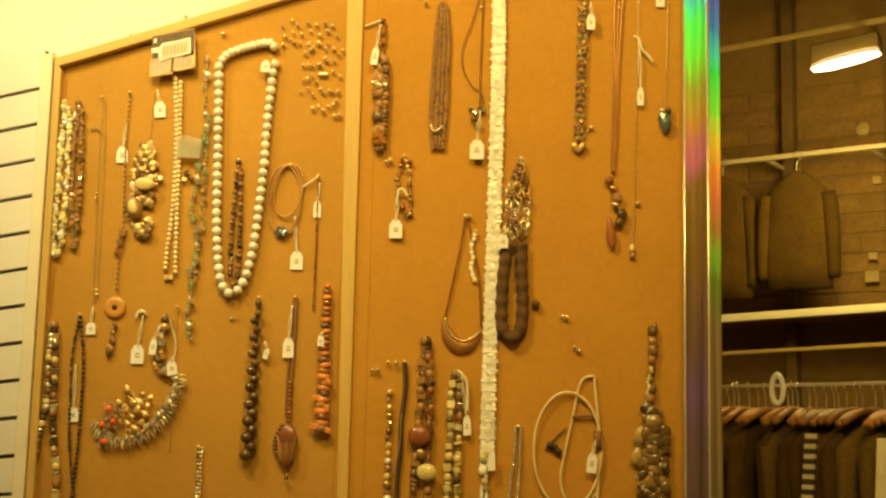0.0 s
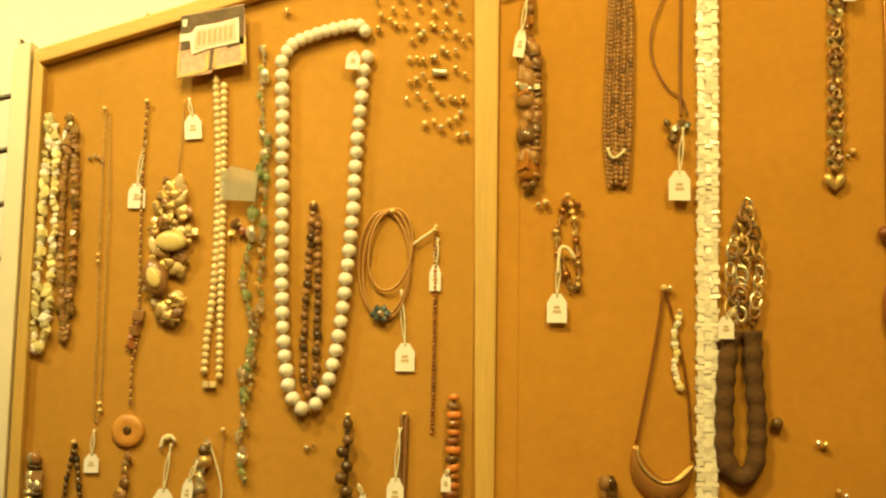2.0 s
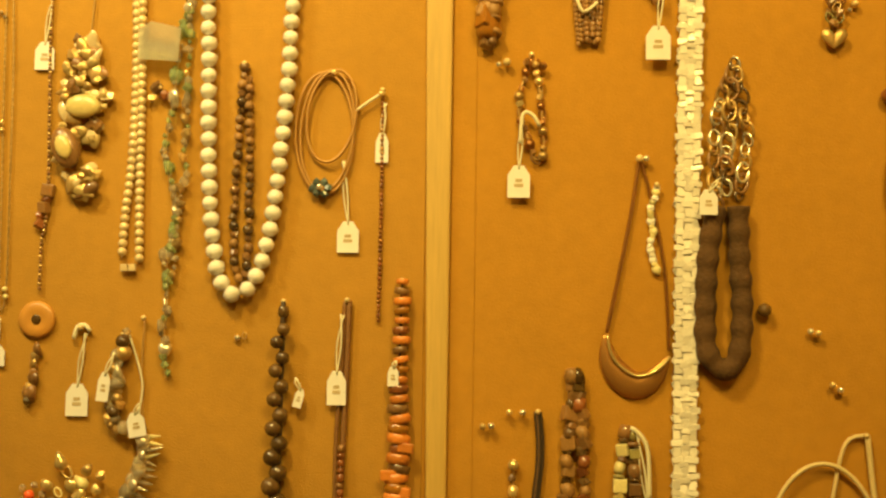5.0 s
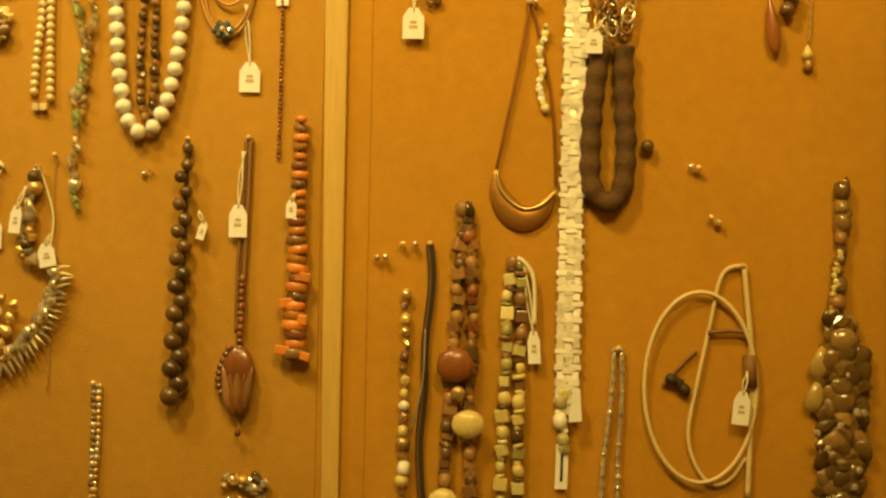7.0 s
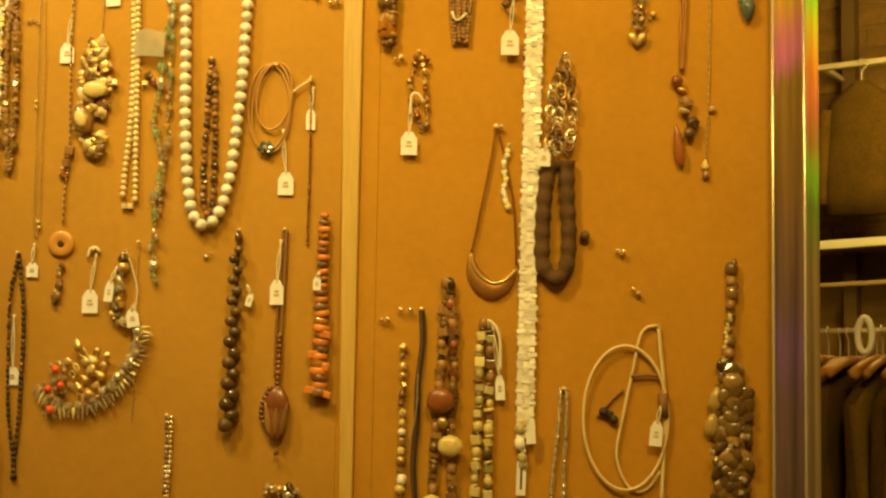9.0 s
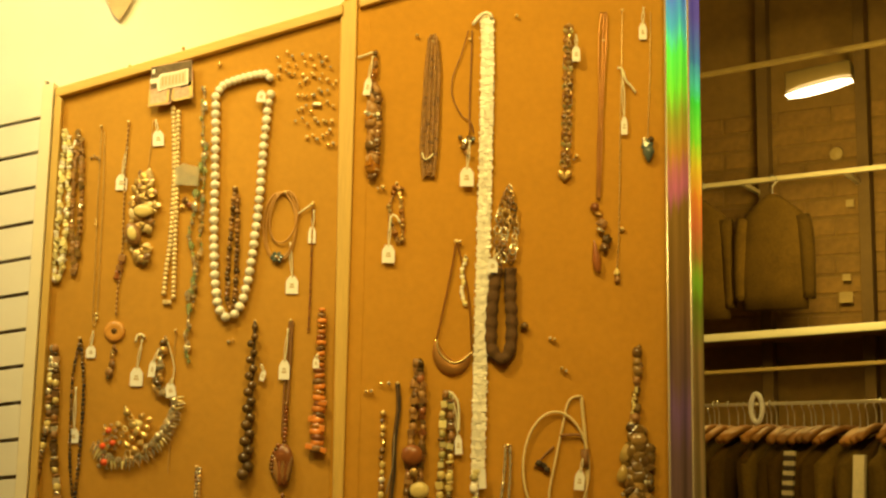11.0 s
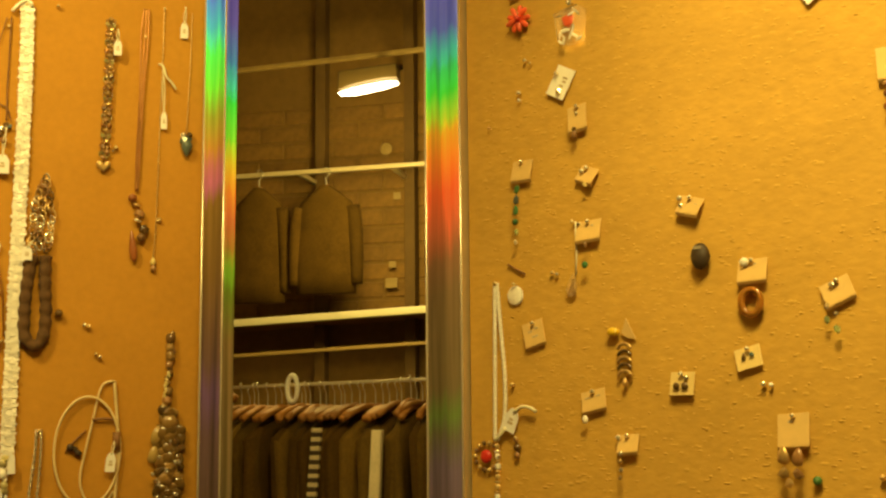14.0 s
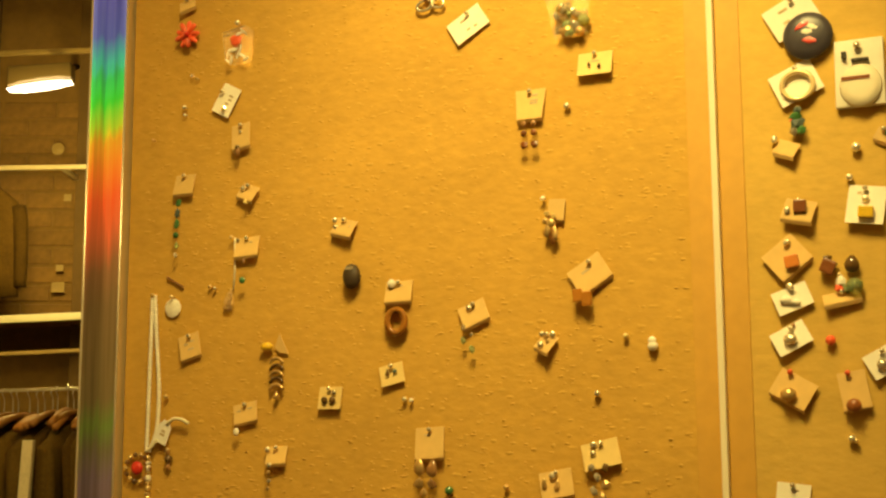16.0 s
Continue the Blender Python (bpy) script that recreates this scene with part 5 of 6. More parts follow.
at = (-0.1323, 2.2283)
ob = thing("amber_pendant_necklace", "brown cord necklace with red and amber stone pendant", "necklace", "A", at)
for o in (-7, 0, 6):
    cord(ob, local(at, [(p[0] + o * px * w, p[1]) for p, w in zip([(-0.1309, 2.2923), (-0.1333, 2.2283), (-0.1371, 2.1013), (-0.1408, 1.9758), (-0.1434, 1.8743)], (0.8, 1.2, 0.6, 0.6, 0.3))], 0.006), 0.0020, BRONZE)
for x, y, r, k, m in ((1228, 350, 10, "round", RUST), (1237, 366, 9, "disc", BRASS), (1244, 384, 13, "chip", BROWN), (1240, 400, 10, "disc", SILVER), (1252, 418, 14, "chip", DARK), (1248, 436, 10, "round", BROWN)):
    q = local(at, [(-0.1397, 1.8107)], 0.011)[0]
    blob(ob, q + Vector(((x - 1240) * px, 0, -(y - 400) * px)), r * px, k, m, (0, 0.4, 0), "bead")
blob(ob, q + Vector((-9 * px, 0, -58 * px)), 12 * px, "drop", RUST, (0, -0.12, 0), "drop_pendant", (0.8, 0.6, 2.2))
pin_head(ob)
necklace("fine gold chain with a small bead and slim pendant", "A", [(-0.0918, 2.2923), (-0.0937, 2.1647), (-0.0969, 2.0177), (-0.1004, 1.8111), (-0.1050, 1.7295)], 2.2 * px, ["link"], [GOLD, BRASS], 0.004, 2.6, 0.0, BRASS, 0.0008, extra=[([(-0.0933, 1.8153), (-0.0924, 1.8091)], 6 * px, ["round"], [GOLD], 3, 0.0), ([(-0.1050, 1.7234), (-0.1050, 1.7204)], 7 * px, ["drop"], [CAMEL], 3, 0.0), ([(-0.1041, 1.7092), (-0.1062, 1.6940)], 7 * px, ["drop"], [BROWN], 3, 0.0)])
price_tag("A", (-0.0938, 2.1626), (-0.0886, 2.0387), 13 * px, 0, 0.010, tall=3.0)
ob = thing("pin_thread", "white thread tied on a fine chain", "thread", "A", (-0.0938, 2.1626))
part("thread", tube_bm(spline(local((-0.0938, 2.1626), [(-0.1029, 2.1668), (-0.0927, 2.1626), (-0.0848, 2.1384), (-0.0746, 2.1279), (-0.0626, 2.1100)], 0.010), 0.006), 0.0026, 5), THREAD, ob)
necklace("fine cord with a teal stone pendant", "A", [(-0.0302, 2.2923), (-0.0325, 2.1649), (-0.0354, 2.0808), (-0.0381, 2.0129)], 2 * px, ["link"], [BRASS], 0.003, 3.0, 0.0, BRASS, 0.0008, pin=False, extra=[([(-0.0443, 2.0035), (-0.0321, 2.0035)], 7 * px, ["round"], [TEAL, SILVER], 1.6, 0.1)])
cluster("teal and dark green stone pendant in a metal setting", "teal_pendant", "pendant", "A", (-0.0392, 1.9993), [((-0.0403, 1.9952), 0.014, "chip", TEAL, 10), ((-0.0374, 1.9786), 0.014, "drop", TEAL, 180), ((-0.0452, 2.0076), 0.007, "round", SILVER, 0), ((-0.0321, 2.0088), 0.007, "round", DARK, 0)], 0.010)
price_tag("A", (-0.0470, 2.3063), (-0.0473, 2.2497), 15 * px * 1.15, 0, 0.006, tall=2.1)

# small bracelet with tag D
at = (-0.5729, 1.9083)
ob = thing("charm_bracelet", "small brown and gold charm bracelet on a pin", "bracelet", "A", at)
q = local(at, [(-0.5715, 1.9062), (-0.5854, 1.8660), (-0.5868, 1.8345), (-0.5771, 1.8103), (-0.5682, 1.7827), (-0.5579, 1.7897), (-0.5592, 1.8279), (-0.5633, 1.8697), (-0.5674, 1.9034)], 0.006)
cord(ob, q, 0.0012, BRASS)
beads(ob, q, 8 * px2, ["chip", "link", "round"], [BRONZE, BRASS, BROWN, GOLD], 1.8, 0.2)
beads(ob, local(at, [(-0.5785, 1.8977), (-0.5591, 1.8943)], 0.01), 9 * px2, ["chip"], [BRONZE, BRASS], 1.5, 0.2)
pin_head(ob)
ob = thing("pin_thread", "white thread looped through a bracelet", "thread", "A", (-0.5840, 1.8346))
part("thread", tube_bm(spline(local((-0.5840, 1.8346), [(-0.5854, 1.7998), (-0.5826, 1.8346), (-0.5716, 1.8347), (-0.5619, 1.8195)], 0.014), 0.005), 0.0024, 5), THREAD, ob)
price_tag("A", (-0.5847, 1.8311), (-0.5867, 1.7548), 38 * px2, 0, 0.010)
stud("A", (-0.6021, 1.8989), 0.005), stud("A", (-0.6118, 1.8960), 0.0035, SILVER)

# gold crescent collar
at = (-0.4438, 1.7839)
ob = thing("crescent_collar", "gold crescent collar necklace on a bronze chain", "necklace", "A", at)
cord(ob, local(at, [(-0.4438, 1.7839), (-0.4521, 1.7264), (-0.4650, 1.6574), (-0.4818, 1.5748)], 0.006), 0.0021, BRONZE)
cord(ob, local(at, [(-0.4418, 1.7839), (-0.4246, 1.7129), (-0.4130, 1.6442), (-0.4080, 1.5552)], 0.005), 0.0017, BRONZE)
q = local(at, [(-0.4831, 1.5748), (-0.4787, 1.5474), (-0.4662, 1.5271), (-0.4484, 1.5164), (-0.4294, 1.5222), (-0.4160, 1.5374), (-0.4080, 1.5539)], 0.008)
part("crescent", tube_bm(spline(q, 0.004), 0.0145, 10, taper=lambda f: 0.12 + math.sin(math.pi * f) ** 0.9), DULLGOLD, ob, "bronzed gold crescent").scale = (1, 0.45, 1)
cord(ob, [c + Vector((0.002, -0.004, 0.011 * math.sin(math.pi * k / 6))) for k, c in enumerate(q)], 0.0022, GOLD, "bright_rim")
pin_head(ob, (0, 0, 0), 0.005), pin_head(ob, (0.008, 0, 0), 0.004, SILVER)
necklace("wavy pale shell strip hanging beside the chain", "A", [(-0.4236, 1.7488), (-0.4301, 1.7197), (-0.4272, 1.6956), (-0.4311, 1.6784), (-0.4226, 1.6510)], 7 * px2, ["chip", "shell"], [IVORY, CHIPC], 0.006, 1.2, 0.15, THREAD)

# pewter chain on a dark cord
at = (-0.3439, 1.8517)
ob = thing("pewter_chain_necklace", "pewter oval link chain on a thick dark cord", "necklace", "A", at)
for line in ([(-0.3337, 1.8978), (-0.3432, 1.8674), (-0.3526, 1.8404), (-0.3550, 1.7868), (-0.3548, 1.7271)], [(-0.3324, 1.8978), (-0.3274, 1.8675), (-0.3199, 1.8273), (-0.3217, 1.7739), (-0.3273, 1.7340)], [(-0.3379, 1.8674), (-0.3383, 1.8204), (-0.3413, 1.7737), (-0.3442, 1.7471)]):
    beads(ob, local(at, line, 0.012), 15 * px2, ["link"], [SILVER, BROWN, BRASS, DARK], 1.25, 0.25)
q = local(at, [(-0.3554, 1.7271), (-0.3643, 1.6676), (-0.3674, 1.6021), (-0.3651, 1.5567), (-0.3459, 1.5364), (-0.3290, 1.5541), (-0.3246, 1.6028), (-0.3279, 1.6681), (-0.3287, 1.7274)], 0.013)
part("cord", tube_bm(spline(q, 0.004), 0.0125, 10, taper=lambda f: 1 + 0.10 * math.sin(f * 90)), BRAID, ob, "thick dark cord")
pin_head(ob, (0, 0, 0.0))
price_tag("A", (-0.3545, 1.7602), (-0.3665, 1.7302), 30 * px2, 0, 0.03, tall=1.4)
stud("A", (-0.2981, 1.6065), 0.0085, DARK, "round dark ball-headed pin in the cork", "pins in the cork")
for q, m in (((-0.2448, 1.5822), SILVER), ((-0.2358, 1.5803), GOLD), ((-0.2109, 1.5146), SILVER), ((-0.2199, 1.5204), GOLD), ((-0.6257, 1.4655), GOLD), ((-0.6156, 1.4664), SILVER), ((-0.5947, 1.4824), GOLD), ((-0.5791, 1.4826), SILVER), ((-0.9640, 2.1665), GOLD), ((-0.3200, 2.2825), GOLD), ((-0.5357, 2.2362), GOLD), ((-0.9641, 2.1695), GOLD)):
    stud("A", q, 0.0042, m, "small metal push pin in the cork", "pins in the cork")

# lower part of the second board
necklace("sparse white and gold bead strand", "A", [(-0.5890, 1.4209), (-0.5895, 1.3626), (-0.5892, 1.3005), (-0.5889, 1.2385), (-0.5888, 1.1458)], 9 * px8, ["round", "chip", "barrel"], [IVORY, GOLD, BRASS, CAMEL, BROWN], 0.008, 2.1, 0.3, BRASS)
at = (-0.5612, 1.4837)
ob = thing("black_cord_necklace", "bundle of thin black cords with a silver glint", "necklace", "A", at)
for o, m, r in ((-4, BLACK, 0.0018), (0, BLACK, 0.0021), (4, BLACK, 0.0017), (-2, LEATHER, 0.0018)):
    cord(ob, local(at, [(p[0] + o * px8, p[1]) for p in [(-0.5612, 1.4837), (-0.5580, 1.4331), (-0.5646, 1.3630), (-0.5651, 1.3010), (-0.5701, 1.2312), (-0.5632, 1.1464)]], 0.005 + r), r, m)
# Silver-coloured strand in place of the highlight along the cords.
cord(ob, local(at, [(-0.5648, 1.3786), (-0.5669, 1.3165), (-0.5798, 1.2542)], 0.012), 0.0013, SILVER, "silver_wire")
pin_head(ob)

at = (-0.5190, 1.5272)
ob = thing("carved_bead_necklace", "dark carved bead necklace with a rust disc and cream ovals", "necklace", "A", at)
for line in ([(-0.5213, 1.5256), (-0.5243, 1.4726), (-0.5264, 1.4103), (-0.5303, 1.3637), (-0.5340, 1.3016), (-0.5373, 1.2242), (-0.5376, 1.1470)], [(-0.5143, 1.5257), (-0.5103, 1.4728), (-0.5078, 1.4107), (-0.5068, 1.3486), (-0.5104, 1.2866), (-0.5094, 1.2248), (-0.5035, 1.1478)]):
    q = local(at, line, 0.010)
    cord(ob, q, 0.0016, BLACK)
    beads(ob, q, 10.2 * px8, ["barrel", "square", "chip"], [DARK, BROWN, RUST, BROWN, UMBER], 1.35, 0.25)
for x, y, r, m, sc in ((785, 657, 29, RUST, (1, 0.5, 0.95)), (806, 746, 25, CAMEL, (1.05, 0.5, 0.9)), (770, 863, 24, CAMEL, (1, 0.5, 0.9)), (790, 700, 12, BRASS, (1, 0.6, 1))):
    q = local(at, [(-0.5153, 1.3020)], 0.022)[0]
    blob(ob, q + Vector(((x - 800) * px8, 0, -(y - 700) * px8)), r * px8, "round", m, (0, 0, 0), "oval_bead", sc)
pin_head(ob)

at = (-0.4558, 1.4644)
ob = thing("mixed_bead_necklace", "brown green and cream mixed bead necklace", "necklace", "A", at)
for line in ([(-0.4589, 1.4620), (-0.4658, 1.4114), (-0.4664, 1.3494), (-0.4683, 1.2720), (-0.4703, 1.2025), (-0.4710, 1.1486)], [(-0.4510, 1.4582), (-0.4487, 1.4040), (-0.4493, 1.3420), (-0.4497, 1.2724), (-0.4502, 1.2030), (-0.4478, 1.1492)]):
    q = local(at, line, 0.010)
    cord(ob, q, 0.0014, BLACK)
    beads(ob, q, 9.6 * px8, ["barrel", "disc", "square", "chip"], [BROWN, CHIPC, DARK, OLIVE, CAMEL, BROWN], 1.35, 0.2)
pin_head(ob)
price_tag("A", (-0.4480, 1.4645), (-0.4325, 1.3593), 19 * px8, -3, 0.012, tall=2.6)
ob = thing("pin_thread", "white string arching from a pin to a tag", "thread", "A", (-0.4519, 1.4660))
part("thread", tube_bm(spline(local((-0.4519, 1.4660), [(-0.4543, 1.4675), (-0.4433, 1.4599), (-0.4337, 1.4391), (-0.4320, 1.3810)], 0.014), 0.006), 0.0028, 5), THREAD, ob)

at = (-0.3305, 1.3597)
ob = thing("silver_bead_chain", "slim silver bead chain hung in two strands", "necklace", "A", at)
for line in ([(-0.3352, 1.3581), (-0.3375, 1.3056), (-0.3457, 1.2284), (-0.3508, 1.1515)], [(-0.3259, 1.3583), (-0.3252, 1.3058), (-0.3288, 1.2288), (-0.3293, 1.1520)]):
    q = local(at, line, 0.006)
    cord(ob, q, 0.0030, SILVER)
    beads(ob, q, 5.0 * px8, ["barrel", "round"], [SILVER, CLEAR, CLEAR], 3.2, 0.15)
pin_head(ob)

# white hoop necklace
at = (-0.1812, 1.4627)
ob = thing("white_hoop_necklace", "cream cord hoop necklace with a looped strap", "necklace", "A", at)
c0 = (-0.2301, 1.3154)
for cx, cz, rx, rz, r, t0 in ((1168, 690, 84, 143, 0.0027, 0.0), ):
    q = [Vector((c0[0] - at[0] + (cx - 1170) * px8 + rx * px8 * math.sin(a), -0.010, c0[1] - at[1] - (cz - 690) * px8 + rz * px8 * math.cos(a))) for a in [t0 + k * math.tau / 48 for k in range(48)]]
    part("hoop", tube_bm(q, r, 8, True), HOOPM, ob, "rigid cream hoop")
cord(ob, local(at, [(-0.1812, 1.4627), (-0.1996, 1.4585), (-0.2101, 1.4391), (-0.2195, 1.3926), (-0.2340, 1.3231), (-0.2448, 1.2613), (-0.2367, 1.2232), (-0.2173, 1.1991), (-0.1944, 1.2049), (-0.1756, 1.2322)], 0.005), 0.0026, HOOPM)
cord(ob, local(at, [(-0.1797, 1.4627), (-0.1754, 1.4165), (-0.1710, 1.3704), (-0.1688, 1.3090), (-0.1712, 1.2476), (-0.1735, 1.1786)], 0.006), 0.0036, HOOPM)
cord(ob, local(at, [(-0.2232, 1.3810), (-0.1964, 1.3838), (-0.1727, 1.3819)], 0.008), 0.0028, LEATHER)
cord(ob, local(at, [(-0.2761, 1.3145), (-0.2534, 1.3419), (-0.2345, 1.3600)], 0.004), 0.0022, LEATHER)
part("sleeve", tube_bm(local(at, [(-0.1724, 1.3550), (-0.1704, 1.3166)], 0.008), 0.0085, 8), LEATHER, ob, "brown leather sleeve")
beads(ob, local(at, [(-0.2655, 1.3240), (-0.2562, 1.3195), (-0.2484, 1.3105)], 0.008), 9 * px8, ["barrel", "chip"], [DARK, BLACK], 1.4, 0.1)
pin_head(ob)
price_tag("A", (-0.1783, 1.3395), (-0.1839, 1.2918), 25 * px8, 5, 0.018, tall=2.0)

# dark shell cluster necklace
at = (-0.0615, 1.5664)
ob = thing("shell_cluster_necklace", "dark glossy shell necklace hanging in a heavy cluster", "necklace", "A", at)
beads(ob, local(at, [(-0.0615, 1.5649), (-0.0626, 1.5186), (-0.0666, 1.4646), (-0.0722, 1.4107)], 0.008), 12 * px8, ["chip", "barrel"], [BROWN, SHELLM, DARK], 1.0, 0.3)
beads(ob, local(at, [(-0.0668, 1.4800), (-0.0726, 1.4491), (-0.0768, 1.4067)], 0.014), 6 * px8, ["chip"], [CHIPC, CAMEL], 1.5, 0.3)
SMOKY = mat("smoky_shell", (0.16, 0.092, 0.022), 0.16, vary=0.45, scale=120, rand=0.35, clear=0.7)
for k in range(64):
    z = 1.402 - 0.24 * k / 63
    side = (-1, 0, 1, 0.4, -0.5)[k % 5]
    w = 0.016 + 0.012 * min(1, (1.402 - z) / 0.04)
    blob(ob, (-0.0645 + side * w * random.uniform(0.5, 0.85) - at[0], -0.009 - 0.007 * (1 - abs(side)) - random.uniform(0, 0.004), z - at[1]), random.uniform(12, 19) * px8, ("shell", "chip", "shell")[k % 3], random.choice((SMOKY, SMOKY, SHELLM, DARK)), (random.uniform(-0.3, 0.5), random.uniform(-0.9, 0.9), 0), "shell", (1.1, 0.6, 0.9))
for u, z, r in ((-0.0897, 1.3476, 22), (-0.0960, 1.3069, 21)):
    blob(ob, (u - at[0], -0.013, z - at[1]), r * 0.8 * px8, "shell", HORN, (0, 0.2, 0), "pale_shell", (0.8, 0.7, 1.2))
# Silver chips stand in for glints on the glossy shells.
for u, z, r in ((-0.0615, 1.3347, 5), (-0.0837, 1.3018, 7), (-0.0510, 1.2905, 8), (-0.0430, 1.2910, 8), (-0.0700, 1.2751, 6), (-0.0966, 1.2650, 7), (-0.0843, 1.2477, 6), (-0.0800, 1.2400, 5), (-0.0480, 1.2231, 6), (-0.0530, 1.2027, 7), (-0.0760, 1.1900, 5)):
    blob(ob, (u - at[0], -0.029, z - at[1]), r * px8, "chip", SILVER, (0, u * 300, 0), "silver_stone")
pin_head(ob)

# ---- earring cards on the fibre boards ----
def card_outline(w, h, turn, cut=0.0):
    c, s = math.cos(radians(turn)), math.sin(radians(turn))
    o = [(-w / 2 + cut, -h / 2), (w / 2 - cut, -h / 2), (w / 2, h / 2), (-w / 2, h / 2)]
    return [(x * c + z * s, -x * s + z * c) for x, z in o]


def earring_card(plane, at, w, h, turn=0.0, tilt=14.0, material=None, drops=(), marks=(), label="buff paper earring card leaning out from its pin", cut=0.0, pin=(0.0, 0.42), pin_mat=None):
    """A card on a pin, its lower edge leaning out of the board. drops: (x, z, radius, kind, material, stretch) in card halves, below or on it."""
    near = 0.9 if at[0] > 1.05 else 1.0
    w, h = w * pB * 1.0 * near, h * pB * 0.97 * near
    ob = thing("earring_card", label, "earring card", plane, at, 0.004 + 0.5 * h * math.sin(radians(tilt)), "earring cards on the boards")
    bm = slab_bm(card_outline(w, h, turn, cut * w), -0.0007, 0.0007)
    bmesh.ops.rotate(bm, cent=(0, 0, 0), matrix=Matrix.Rotation(radians(-tilt), 3, "X"), verts=bm.verts)
    sheet = part("card", bm, material or CARD, ob, smooth=False)
    tn = math.tan(radians(tilt))
    c, s = math.cos(radians(turn)), math.sin(radians(turn))
    for x, z, ww in marks:
        bm = slab_bm([((x + a * ww) * w / 2 * c + (z + b * 0.07) * h / 2 * s, -(x + a * ww) * w / 2 * s + (z + b * 0.07) * h / 2 * c) for a, b in ((-1, -1), (1, -1), (1, 1), (-1, 1))], -0.0014, -0.0009)
        bmesh.ops.rotate(bm, cent=(0, 0, 0), matrix=Matrix.Rotation(radians(-tilt), 3, "X"), verts=bm.verts)
        part("print_bar", bm, GREYINK, sheet, smooth=False)
    if (material or CARD) is CARD and tilt > 8:
        lip = 0.005
        c0, c1 = [Vector((x, 0, z)) for x, z in card_outline(w, h, turn, cut * w)[:2]]
        bm = bmesh.new()
        vs = [bm.verts.new(q) for q in (c0, c1, c1 + Vector((0, lip, -0.0035)), c0 + Vector((0, lip, -0.0035)))]
        f = bm.faces.new(vs)
        r = bmesh.ops.extrude_face_region(bm, geom=[f])
        bmesh.ops.translate(bm, vec=(0, 0, -0.0012), verts=[g for g in r["geom"] if isinstance(g, bmesh.types.BMVert)])
        bmesh.ops.recalc_face_normals(bm, faces=bm.faces)
        bmesh.ops.rotate(bm, cent=(0, 0, 0), matrix=Matrix.Rotation(radians(-tilt), 3, "X"), verts=bm.verts)
        part("folded_edge", bm, material or CARD, sheet, smooth=False)
    for x, z, r, kind, m, st in drops:
        zz = z * h / 2
        y = (zz * tn if zz > -h / 2 else -0.5 * h * tn) - 0.003
        blob(ob, (x * w / 2, y - r * pB * 0.36, zz), r * pB * 0.84, kind, m, (0, random.uniform(-0.2, 0.2), 0), "earring", (1, 0.7, st))
    pin_head(ob, (pin[0] * w, h * pin[1] * tn + 0.001, h * pin[1]), 0.0045, pin_mat or SILVER)
    return ob


R2 = "round"
earring_card("B", (-0.0054, 2.2176), 36, 24, -18, 22)
at = (-0.0008, 2.1538)
ob = thing("red_flower_earring", "red petalled flower earring pinned to the board", "earring", "B", at, 0.004)
for k in range(9):
    a = k * math.tau / 9
    blob(ob, (0.014 * math.cos(a), -0.008 - 0.004 * (k % 2), 0.014 * math.sin(a)), 0.0105, "drop", CORAL, (0, math.pi / 2 - a + 3.14, 0), "petal", (0.6, 0.5, 1.1))
blob(ob, (0.003, -0.016, -0.002), 0.006, R2, RED, name="flower_centre")
pin_head(ob, (0, 0, 0.012))
at = (0.1180, 2.1191)
ob = thing("bagged_brooch", "pink jewel sealed in a crumpled clear bag", "jewel bag", "B", at, 0.004)
bm = slab_bm([(-0.034, 0.026), (-0.026, -0.03), (-0.004, -0.044), (0.032, -0.040), (0.036, 0.022), (0.02, 0.034), (-0.012, 0.030)], -0.014, -0.003, 0.003)
part("bag", bm, FILM, ob, "crumpled clear plastic bag").visible_shadow = False
# Pale chips serve as the white glints on the crumpled film.
for k in range(12):
    blob(ob, (random.uniform(-0.028, 0.030), -0.016, random.uniform(-0.038, 0.026)), random.uniform(0.005, 0.009), "chip", random.choice((CLEAR, WCARD, WCARD, PAPER)), (k, k, 0), "fold", (1.6, 0.3, 0.6))
blob(ob, (0.0, -0.012, 0.004), 0.016, "chip", CORAL, name="pink_jewel", scale=(1, 0.5, 1))
pin_head(ob, (0, 0, 0.042), 0.006, SILVER)
for q, r, m in (((0.0097, 2.0691), 0.004, SILVER), ((0.0221, 2.0618), 0.003, GOLD), ((-0.0062, 2.0066), 0.005, SILVER), ((-0.0057, 1.9917), 0.003, IVORY), ((0.0636, 1.6469), 0.004, GOLD), ((0.0741, 1.6432), 0.004, SILVER), ((0.7886, 1.9194), 0.006, SILVER), ((0.4795, 1.4278), 0.005, SILVER), ((0.4927, 1.4256), 0.004, IVORY), ((0.8817, 1.5247), 0.005, CAMEL), ((0.8315, 1.4323), 0.006, SILVER), ((-0.0333, 1.4389), 0.005, GOLD), ((1.1318, 1.8263), 0.006, SILVER), ((1.2543, 1.8014), 0.008, SILVER), ((1.2422, 1.7557), 0.006, SILVER), ((1.2271, 1.3592), 0.006, SILVER), ((1.2334, 1.3558), 0.004, GOLD), ((0.6694, 1.2790), 0.005, BRASS), ((0.5645, 1.2717), 0.008, EMER), ((-0.0708, 1.6360), 0.005, GOLD), ((-0.0800, 1.9479), 0.003, BRASS)):
    stud("B", q, r, m, "small round pin head on the fibre board", "pins on the fibre board")
at = (0.9257, 1.5159)
cluster("small white cat-shaped stud on the board", "ear_stud", "stud", "B", at, [(at, 0.007, R2, IVORY, 0), ((0.9263, 1.5068), 0.009, R2, IVORY, 0)], 0.008, False)

